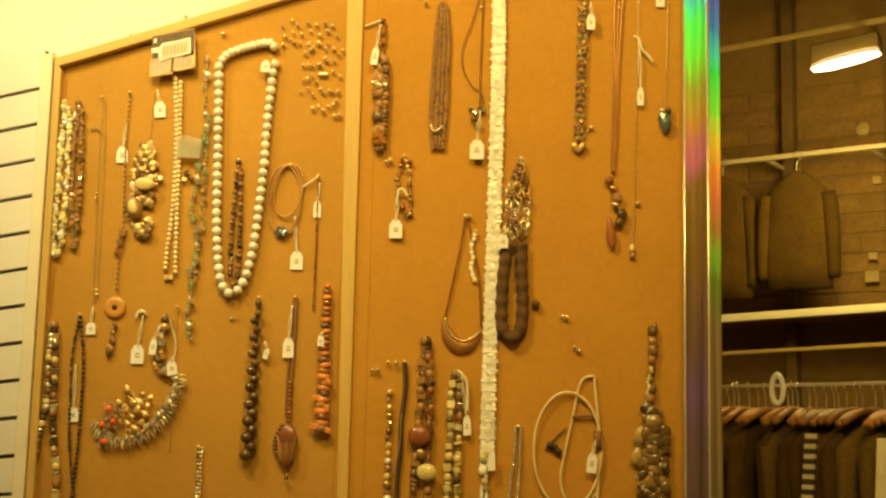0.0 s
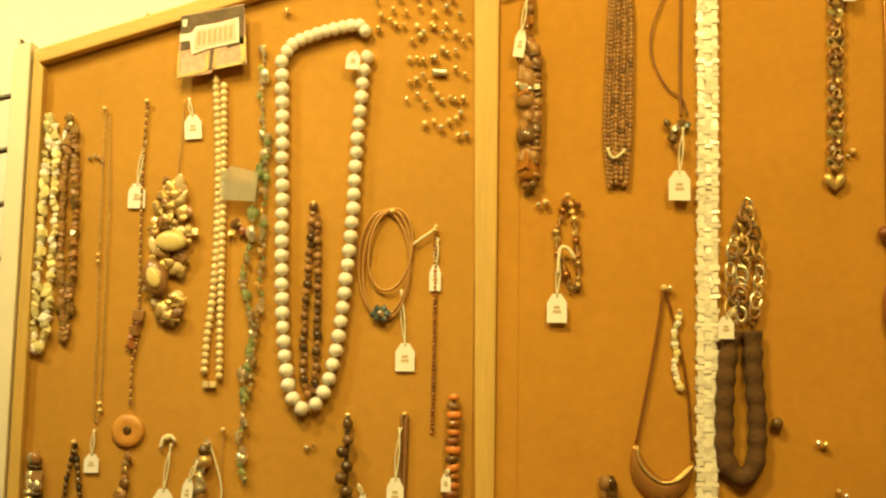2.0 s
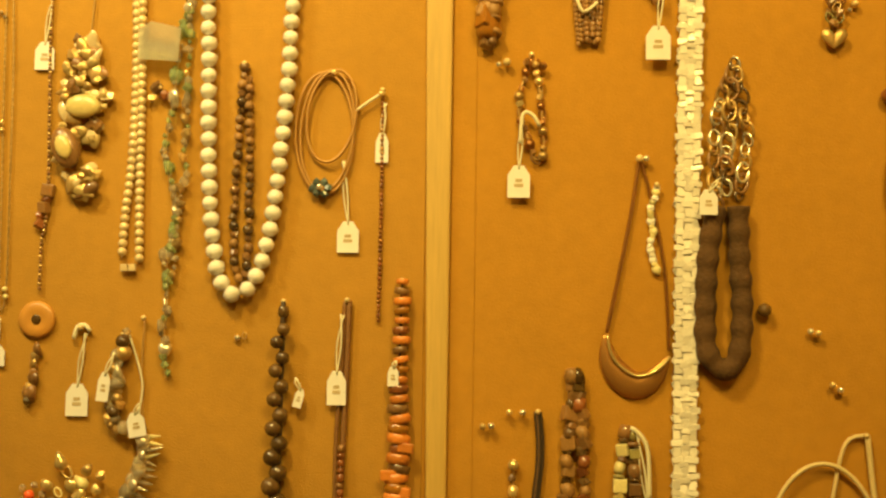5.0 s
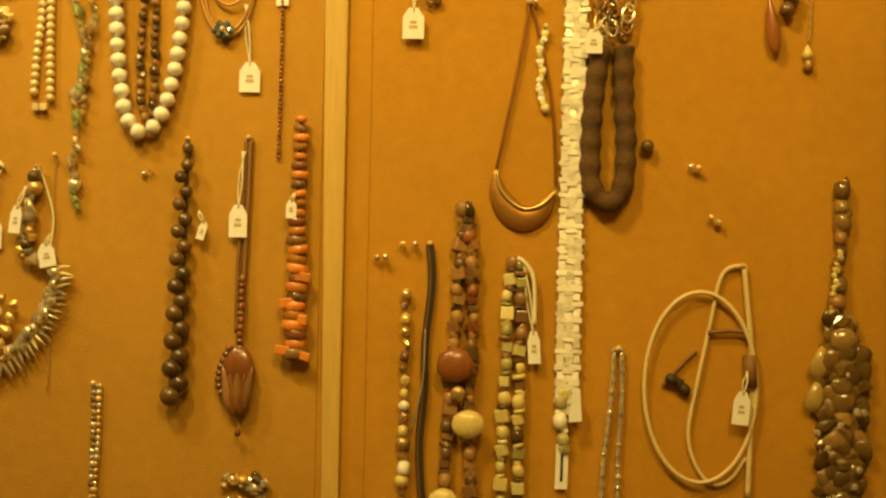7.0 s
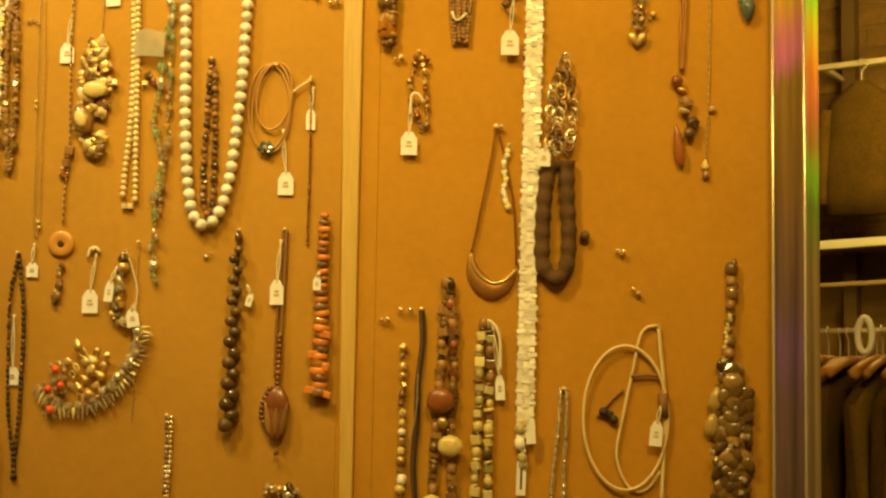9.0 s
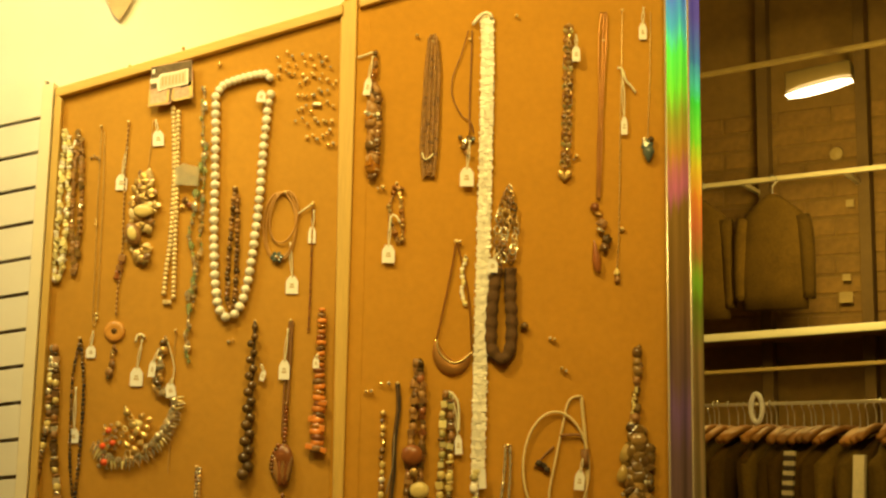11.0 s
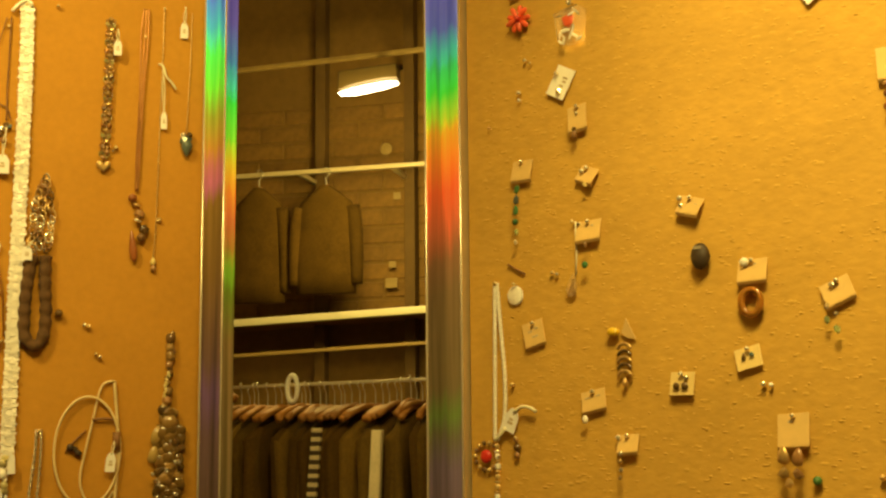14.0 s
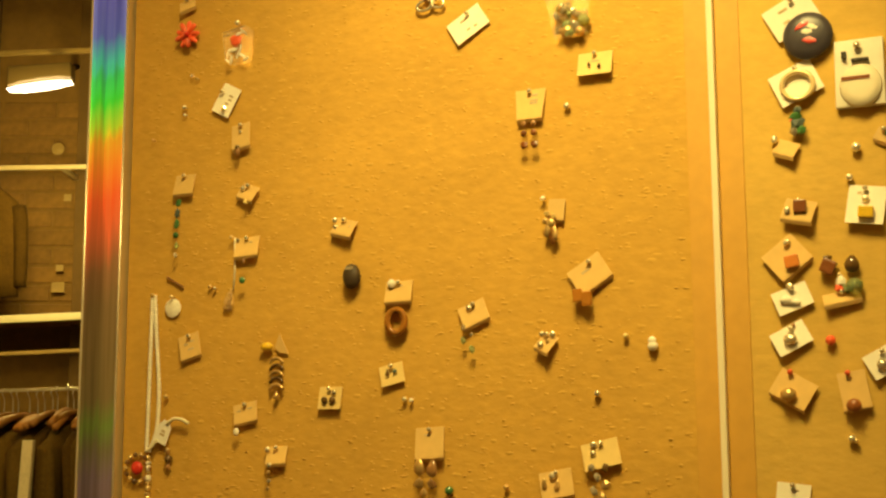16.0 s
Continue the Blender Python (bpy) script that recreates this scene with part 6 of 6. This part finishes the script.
earring_card("B", (0.0915, 2.0102), 44, 62, 28, 5, WCARD, [(-0.1, -0.6, 9, "chip", SILVER, 1)], [(0.3, 0.35, 0.25), (0.35, 0.1, 0.2), (0.2, -0.2, 0.2)], "white printed earring card hung askew", pin=(-0.15, 0.3))
earring_card("B", (0.1284, 1.9356), 40, 52, -10, 14, CARD, [(0.05, -1.35, 7, "drop", BROWN, 1.2), (0.0, -1.0, 6, R2, DARK, 1), (0.0, 0.3, 4, R2, SILVER, 1)])
earring_card("B", (-0.0016, 1.8517), 46, 42, 0, 16, CARD, [(-0.2, -1.9, 9, "chip", EMER, 1.6), (-0.3, -2.9, 9, "chip", TEAL, 1.6), (-0.35, -4.0, 9, "chip", EMER, 1.5), (-0.4, -5.0, 8, R2, EMER, 1), (-0.3, -6.0, 8, "chip", GREEN, 1.2), (-0.4, -6.9, 7, "chip", SILVER, 1)], (), "buff earring card with long green bead drops")
earring_card("B", (0.1474, 1.8235), 42, 32, 22, 24, CARD, [(-0.5, 0.5, 7, R2, SILVER, 1), (0.1, -1.4, 7, "chip", CAMEL, 1)])
earring_card("B", (0.1469, 1.7191), 52, 40, -4, 20, CARD, [(-0.8, 0.7, 5, R2, SILVER, 1), (0.0, -1.5, 5, "drop", BROWN, 1), (-0.02, -3.4, 8, R2, EMER, 1)], [(0.3, 0.4, 0.12)])
at = (0.1145, 1.7386)
ob = thing("clear_tag_stick", "clear plastic tag on a long white thread", "tag", "B", at, 0.006)
part("thread", tube_bm(local(at, [(0.1171, 1.7384), (0.1173, 1.6733), (0.1155, 1.6389)], 0.0), 0.0018, 5), THREAD, ob)
blob(ob, (-0.006, -0.004, (0.1108, 1.6176)[1] - at[1]), 0.013, "drop", FILM, (0, 0.2, 0), "tag_drop", (1, 0.3, 1.3))
pin_head(ob)
ob = thing("hair_stick", "thin brown stick pinned slantwise on the board", "stick", "B", (-0.0215, 1.6612), 0.005)
part("stick", tube_bm([Vector((-0.02, 0, 0.010)), Vector((0.02, 0, -0.012))], 0.0022, 6), LEATHER, ob)
ob = thing("round_tag", "round white disc tag on the board", "tag", "B", (-0.0253, 1.6096), 0.005)
part("disc", lathe_bm([(0.017, -0.0015), (0.019, 0), (0.017, 0.0015)], 24), IVORY, ob).rotation_euler = (radians(90), 0, 0)
pin_head(ob, (0.002, 0, 0.022))
earring_card("B", (0.0182, 1.5349), 46, 48, -16, 9, CARD, (), [(-0.3, 0.2, 0.2), (0.3, 0.35, 0.2), (0.1, -0.3, 0.3)])

at = (-0.0707, 1.6338)
ob = thing("cream_rope_necklace", "long cream rope necklace with a red bead flower", "necklace", "B", at)
for line in ([(-0.0735, 1.6339), (-0.0747, 1.5510), (-0.0764, 1.4416), (-0.0780, 1.3336)], [(-0.0680, 1.6337), (-0.0611, 1.5506), (-0.0524, 1.4521), (-0.0553, 1.3766), (-0.0726, 1.3336)]):
    q = spline(local(at, line, 0.006), 0.0045)
    for i, c in enumerate(q):
        blob(ob, c, 0.0042, "barrel", IVORY, (0, 0.5 * (-1) ** i, 0), "rope_twist")
beads(ob, local(at, [(-0.0722, 1.3229), (-0.0708, 1.2801), (-0.0729, 1.2269)], 0.008), 0.006, ["barrel", "disc"], [IVORY, BROWN, GOLD], 1.6, 0.1)
c0 = local(at, [(-0.0972, 1.3034)], 0.010)[0]
blob(ob, c0, 0.0135, R2, RED, name="red_bead", scale=(1, 0.6, 1))
for k in range(14):
    a = k * math.tau / 14
    blob(ob, c0 + Vector((0.028 * math.cos(a), 0.002, 0.026 * math.sin(a))), 0.0048, R2, GOLD if k % 2 else BROWN, (0, 0, 0), "rim_bead")
cluster("dark bead charm hanging on a thin wire", "bead_charm", "charm", "B", (-0.0274, 1.3391), [((-0.0273, 1.3338), 0.007, "chip", BROWN, 0), ((-0.0242, 1.3210), 0.008, R2, DARK, 0), ((-0.0251, 1.3072), 0.006, "drop", BROWN, 0)], 0.008)
price_tag("B", (-0.0081, 1.3956), (-0.0338, 1.3722), 30 * pB, 22, 0.014, tall=1.5)
ob = thing("pin_thread", "thick white string end curling from a tag", "thread", "B", (-0.0238, 1.3925))
part("thread", tube_bm(spline(local((-0.0238, 1.3925), [(-0.0726, 1.3336), (-0.0556, 1.3465), (-0.0441, 1.3605)], 0.016), 0.006), 0.0032, 6), THREAD, ob)
part("thread", tube_bm(spline(local((-0.0238, 1.3925), [(-0.0237, 1.3872), (-0.0081, 1.3967), (0.0130, 1.3944), (0.0302, 1.3848)], 0.016), 0.006), 0.0034, 6), THREAD, ob)
pin_head(ob)

earring_card("B", (0.1482, 1.4071), 50, 38, -12, 14, CARD, [(-0.5, -1.9, 7, R2, IVORY, 1.3)], [(-0.5, 0.3, 0.2), (0.4, 0.35, 0.2)])
at = (0.2154, 1.5257)
ob = thing("tiger_earring", "dangling earring of stacked dark and gold crescents", "earring", "B", at, 0.004)
blob(ob, (-0.020, -0.008, 0.002), 0.011, R2, YELLOW, name="yellow_bead", scale=(1.2, 0.8, 0.8))
part("card", slab_bm([(-0.006, 0.0), (0.004, 0.026), (0.024, -0.012), (0.006, -0.01)], -0.003, -0.0015), CARD, ob, smooth=False)
for k in range(5):
    q = [Vector((0.013 * math.sin(a), 0, 0.010 * math.cos(a))) for a in [-1.5 + j * 0.3 for j in range(11)]]
    o2 = part("crescent", tube_bm(q, 0.0032, 6), (BRASS, DARK)[k % 2], ob)
    o2.location = (0.002, -0.008, -0.030 - 0.012 * k)
blob(ob, (0.002, -0.008, -0.088), 0.006, "drop", BRASS, name="drop")
earring_card("B", (0.2185, 1.3297), 42, 34, -4, 22, CARD, [(-0.9, 0.6, 7, R2, SILVER, 1), (-0.4, -1.1, 6, R2, SILVER, 1), (-0.5, -1.9, 6, "chip", BRASS, 1), (-0.4, -2.8, 7, "chip", SILVER, 1), (-0.5, -3.6, 6, "chip", BRASS, 1)])
earring_card("B", (0.3574, 1.7409), 46, 34, 16, 26, CARD, [(-0.9, 0.9, 7, R2, SILVER, 1), (-0.7, 0.1, 5, "chip", SILVER, 1)], [(0.5, 0.2, 0.1)])
at = (0.3766, 1.6587)
ob = thing("black_stone_pendant", "polished black oval stone pendant in a brass cap", "pendant", "B", at, 0.004)
blob(ob, (0, -0.012, -0.010), 0.019, R2, BLACK, (0, 0, 0), "stone", (0.95, 0.65, 1.25))
blob(ob, (0, -0.022, 0.004), 0.006, "square", SILVER, (0, 0, 0), "cap", (1.4, 0.5, 0.6))
earring_card("B", (0.4684, 1.6182), 52, 40, -2, 18, CARD, [(-0.5, 0.7, 10, R2, IVORY, 1)], [(0.2, 0.5, 0.1)])
ob = thing("amber_hoop_earrings", "pair of amber resin hoop earrings hanging from a card", "earring", "B", (0.4616, 1.5883), 0.010)
for o, t in ((0.0, 0.1), (0.006, -0.15)):
    q = [Vector((o + 0.017 * math.sin(a), -o, -0.024 + 0.021 * math.cos(a))) for a in [k * math.tau / 20 for k in range(20)]]
    part("hoop", tube_bm(q, 0.0052, 8, True), AMBER, ob)
earring_card("B", (0.3292, 1.4318), 46, 42, 0, 12, PCARD, [(-0.35, -0.2, 8, R2, DARK, 1), (0.35, -0.2, 8, R2, DARK, 1), (0.4, 0.5, 6, R2, SILVER, 1)], (), "pale card with two dark stone stud earrings")
earring_card("B", (0.4539, 1.4716), 46, 38, -14, 10, PCARD, [(0.3, 0.3, 6, "chip", TEAL, 1), (-0.3, 0.1, 5, "drop", DARK, 1.2)], (), "pale card with small dark drop earrings")
earring_card("B", (0.6124, 1.5729), 50, 40, -24, 14, CARD, [(-0.3, 0.5, 7, R2, SILVER, 1), (-0.6, -1.3, 6, "chip", CLEAR, 1.2), (-0.6, -2.4, 8, "chip", GREEN, 1.3), (0.0, -1.9, 5, "chip", SILVER, 1), (0.05, -3.2, 9, "chip", GREEN, 1.3)], (), "buff card with pale green glass drop earrings")
earring_card("B", (0.5285, 1.3525), 54, 56, -4, 14, CARD, [(-0.5, -1.5, 12, "shell", BRASS, 1.2), (0.4, -1.6, 12, "shell", BROWN, 1.2), (-0.5, -2.5, 13, "chip", BRASS, 1), (0.4, -2.6, 13, "chip", BROWN, 1), (-0.2, -3.1, 11, "chip", BRASS, 1)], [(-0.2, 0.5, 0.15)], "buff card with chunky bronze drop earrings")
earring_card("B", (0.7219, 1.9300), 56, 56, 0, 11, CARD, [(-0.3, -1.35, 6, R2, BROWN, 1), (0.35, -1.35, 6, R2, BROWN, 1), (-0.3, -1.95, 7, R2, RUST, 1), (0.35, -1.95, 7, R2, RUST, 1), (-0.32, -2.7, 10, "chip", RUST, 1), (0.35, -2.7, 10, "chip", RUST, 1)], [(0.3, 0.6, 0.2), (0.25, 0.25, 0.25), (0.25, 0.05, 0.25)], "buff tapering card with brown bead drop earrings", 0.09)
earring_card("B", (0.8404, 1.9872), 60, 44, 0, 16, PCARD, [(-0.3, -0.1, 4, "drop", DARK, 1), (0.3, -0.3, 4, "drop", DARK, 1)], [(0.0, 0.2, 0.25)], "pale earring card with tiny dark studs")
cluster("pair of silver ring earrings pinned together", "ring_earrings", "earring", "B", (0.5394, 2.1400), [((0.5213, 2.1363), 0.016, "link", SILVER, 80), ((0.5473, 2.1366), 0.013, "link", SILVER, 100), ((0.5281, 2.1502), 0.009, R2, BRASS, 0)], 0.010)
earring_card("B", (0.6050, 2.0903), 70, 48, -32, 5, WCARD, (), [(-0.1, -0.4, 0.1), (0.3, -0.5, 0.1), (-0.1, 0.5, 0.2)], "bright white printed card hung askew")
at = (0.7986, 2.0645)
ob = thing("bagged_beads", "silver and green beads in a small clear bag", "jewel bag", "B", at, 0.004)
part("bag", slab_bm([(-0.045, 0.05), (-0.028, -0.028), (0.03, -0.026), (0.036, 0.05)], -0.012, -0.003, 0.003), FILM, ob, "clear plastic bag").visible_shadow = False
for k in range(22):
    blob(ob, (random.uniform(-0.024, 0.028), -0.013, random.uniform(-0.022, 0.03)), random.uniform(0.006, 0.011), random.choice((R2, "chip", "shell")), random.choice((SILVER, CLEAR, GREEN, BRASS)), (k, k, 0), "bead")
pin_head(ob, (0, 0, 0.048))
earring_card("B", (0.7660, 1.7426), 30, 38, 4, 10, CARD, [(-1.0, -0.4, 9, "chip", GOLD, 1), (-0.2, -0.7, 9, "chip", GOLD, 1), (-1.2, -1.1, 7, "chip", BRASS, 1), (-0.4, -1.3, 9, R2, GOLD, 1), (-0.9, -1.9, 8, "drop", BRASS, 1.6), (0.0, -2.2, 7, "drop", BRASS, 1.8), (-0.3, -2.6, 6, "drop", BRONZE, 2)], (), "small card with a jangling gold charm earring", pin=(-0.75, 0.55), pin_mat=IVORY)
earring_card("B", (0.8224, 1.6298), 64, 50, -34, 10, CARD, [(-0.55, -1.5, 11, "square", AMBER, 1.3), (-0.05, -1.75, 11, "square", AMBER, 1.4)], [(-0.1, 0.3, 0.25)], "buff card turned askew with amber stone earrings")
earring_card("B", (0.7458, 1.5180), 30, 34, 28, 30, CARD, [(-0.6, 0.9, 6, R2, SILVER, 1), (0.7, 0.8, 7, R2, SILVER, 1), (-0.5, -0.2, 7, R2, SILVER, 1), (0.2, 0.2, 6, "chip", BRASS, 1)])
earring_card("B", (0.8360, 1.3339), 62, 46, -14, 14, PCARD, [(-0.4, 0.7, 7, R2, SILVER, 1), (-0.4, 0.1, 6, R2, SILVER, 1), (-0.4, -0.9, 9, "chip", SILVER, 1), (0.3, -0.9, 9, "chip", DARK, 1), (-0.1, -1.6, 10, "chip", SILVER, 1), (0.3, -2.2, 11, "chip", BRASS, 1), (-0.3, -2.6, 11, "chip", SILVER, 1), (0.1, -3.1, 11, "shell", BRASS, 1)], (), "pale card with silver cluster drop earrings")
earring_card("B", (0.7585, 1.2859), 56, 46, -12, 14, CARD, [(-0.2, 0.6, 8, R2, SILVER, 1), (-0.7, 0.0, 6, "drop", BRASS, 1.4), (0.1, -0.1, 6, "drop", BRASS, 1.4)])

# badges and cards beyond the joint strip
earring_card("B", (1.1664, 2.0247), 84, 66, -28, 4, WCARD, (), [(-0.2, 0.5, 0.2), (-0.3, -0.2, 0.14)], "white card with a badge pinned over it")
ob = thing("navy_badge", "round navy blue badge with red and white blots", "badge", "B", (1.1909, 1.9860), 0.012)
ob.scale = (0.82, 0.82, 0.82)
part("badge", lathe_bm([(0.044, 0.004), (0.047, 0.0), (0.044, -0.005), (0.032, -0.009), (0.012, -0.0115)], 32), NAVY, ob).rotation_euler = (radians(-90), 0, 0)
for x, z, r, m, sx in ((0.0, 0.006, 0.011, WCARD, 1.2), (0.010, 0.014, 0.008, WCARD, 1.5), (-0.010, 0.018, 0.010, RED, 1.6), (0.004, -0.012, 0.010, RED, 1.8)):
    blob(ob, (x, -0.0115, z), r, "chip", m, (0, x * 40, 0), "blot", (sx, 0.15, 0.7))
earring_card("B", (1.1686, 1.9136), 78, 64, -24, 6, WCARD, (), [(-0.5, 0.1, 0.12)], "cream card with a gold ring")
ob = thing("gold_ring", "gold ring fastened on a cream card", "ring", "B", (1.1719, 1.9077), 0.014)
part("ring", tube_bm([Vector((0.024 * math.sin(k * math.tau / 28), 0, 0.022 * math.cos(k * math.tau / 28))) for k in range(28)], 0.0042, 8, True), PEARL, ob)
cluster("blue and green enamel parrot drop earring", "parrot_earring", "earring", "B", (1.1695, 1.8733), [((1.1693, 1.8688), 0.008, "chip", TEAL, 0), ((1.1662, 1.8573), 0.010, "chip", EMER, 20), ((1.1700, 1.8460), 0.012, "chip", TEAL, 0), ((1.1636, 1.8358), 0.009, "chip", SILVER, 0), ((1.1739, 1.8347), 0.009, "chip", EMER, 0), ((1.1626, 1.8540), 0.006, "chip", RED, 0)], 0.014)
earring_card("B", (1.1503, 1.8099), 40, 30, 24, 26, CARD, (), (), "small buff card leaning from its pin", pin=(-0.5, 0.5))
at = (1.2642, 1.9180)
ob = thing("watch_card", "white boxed card holding a pale round watch face", "card", "B", at, 0.010)
ob.scale = (0.84, 1, 0.9)
part("card", slab_bm([(-0.043, -0.060), (0.045, -0.060), (0.045, 0.058), (-0.041, 0.058)], -0.004, 0.009, 0.002), WCARD, ob)
o2 = part("disc", lathe_bm([(0.036, 0.002), (0.038, 0.0), (0.036, -0.005), (0.02, -0.006)], 28), CREAM, ob, "pale round face")
o2.rotation_euler, o2.location = (radians(-90), 0, 0), (0.003, -0.005, -0.025)
for x, z, w, h, m in ((-0.024, 0.030, 0.008, 0.012, INK), (0.004, 0.020, 0.03, 0.004, INK), (-0.005, -0.012, 0.05, 0.006, RUST)):
    part("print_bar", slab_bm([(x - w / 2, z - h / 2), (x + w / 2, z - h / 2), (x + w / 2, z + h / 2), (x - w / 2, z + h / 2)], -0.0122, -0.0114 + 0.007), m, ob, smooth=False)
pin_head(ob, (0, -0.002, 0.045), 0.007, SILVER)
earring_card("B", (1.1650, 1.7098), 54, 42, 14, 24, CARD, [(0.1, 0.3, 13, "square", RUST, 1), (-0.7, 0.0, 6, R2, SILVER, 1.4)], (), "buff card with a rust coloured stone")
earring_card("B", (1.2647, 1.7108), 62, 70, 8, 12, WCARD, [(0.0, 0.3, 7, R2, SILVER, 1), (0.0, -0.4, 15, "square", YELLOW, 0.8), (0.1, -0.3, 6, "chip", DARK, 1)], [(-0.4, 0.6, 0.12)], "white card with a yellow stone setting")
earring_card("B", (1.1430, 1.6377), 66, 60, -40, 10, CARD, [(0.3, -0.3, 14, "square", ORANGE, 0.9), (0.05, 0.9, 6, R2, SILVER, 1)], (), "buff card turned cornerwise with an amber stone")
cluster("jumble of coral and green stone earrings", "stone_earrings", "earring", "B", (1.2201, 1.6069), [((1.2049, 1.6191), 0.012, "square", RUST, 25), ((1.2046, 1.6313), 0.008, "chip", DARK, 0), ((1.2398, 1.6222), 0.011, "shell", DARK, 0), ((1.2192, 1.5870), 0.009, "chip", CORAL, 0), ((1.2237, 1.5954), 0.010, "chip", IVORY, 0), ((1.2423, 1.5876), 0.013, R2, GREEN, 0), ((1.2314, 1.5847), 0.010, "chip", GREEN, 0)], 0.012)
earring_card("B", (1.2226, 1.5722), 62, 22, -12, 30, CARD, (), (), "buff card edge under a stone cluster")
earring_card("B", (1.1488, 1.5731), 62, 44, -22, 12, WCARD, [(-0.1, 1.0, 7, R2, SILVER, 1), (-0.3, -0.1, 12, "shell", IVORY, 0.6), (0.2, -0.3, 10, "shell", IVORY, 0.5)], (), "white card with pale shell earrings")
earring_card("B", (1.1445, 1.5122), 62, 44, -28, 12, WCARD, [(0.0, -0.1, 13, R2, SILVER, 0.8), (0.1, 1.0, 5, R2, BRONZE, 1)], (), "white card turned cornerwise with a silver disc")
earring_card("B", (1.1446, 1.4344), 68, 50, 30, 12, CARD, [(-0.2, -0.4, 15, R2, BRASS, 0.85)], (), "buff card with a brass disc under a red pin", pin=(-0.06, 0.6), pin_mat=CORAL)
earring_card("B", (1.2338, 1.4312), 46, 66, -10, 9, CARD, [(0.0, -0.8, 14, R2, RUST, 0.9)], (), "buff card with a rust red stone under a red pin", pin=(-0.2, 0.45), pin_mat=CORAL)
stud("B", (1.2030, 1.5068), 0.008, CORAL, "red ball-headed pin on the fibre board", "pins on the fibre board")
earring_card("B", (1.2761, 1.4724), 50, 46, -30, 10, WCARD, [(0.0, -0.2, 10, R2, SILVER, 1)], (), "white card turned cornerwise with a silver stone")
earring_card("B", (1.1378, 1.2780), 56, 32, 6, 8, WCARD, (), [(0.1, 0.3, 0.2)], "white printed card low on the board")
earring_card("B", (1.2962, 1.8166), 30, 24, 30, 14, CARD, [(0.4, 0.2, 6, "chip", EMER, 1)])
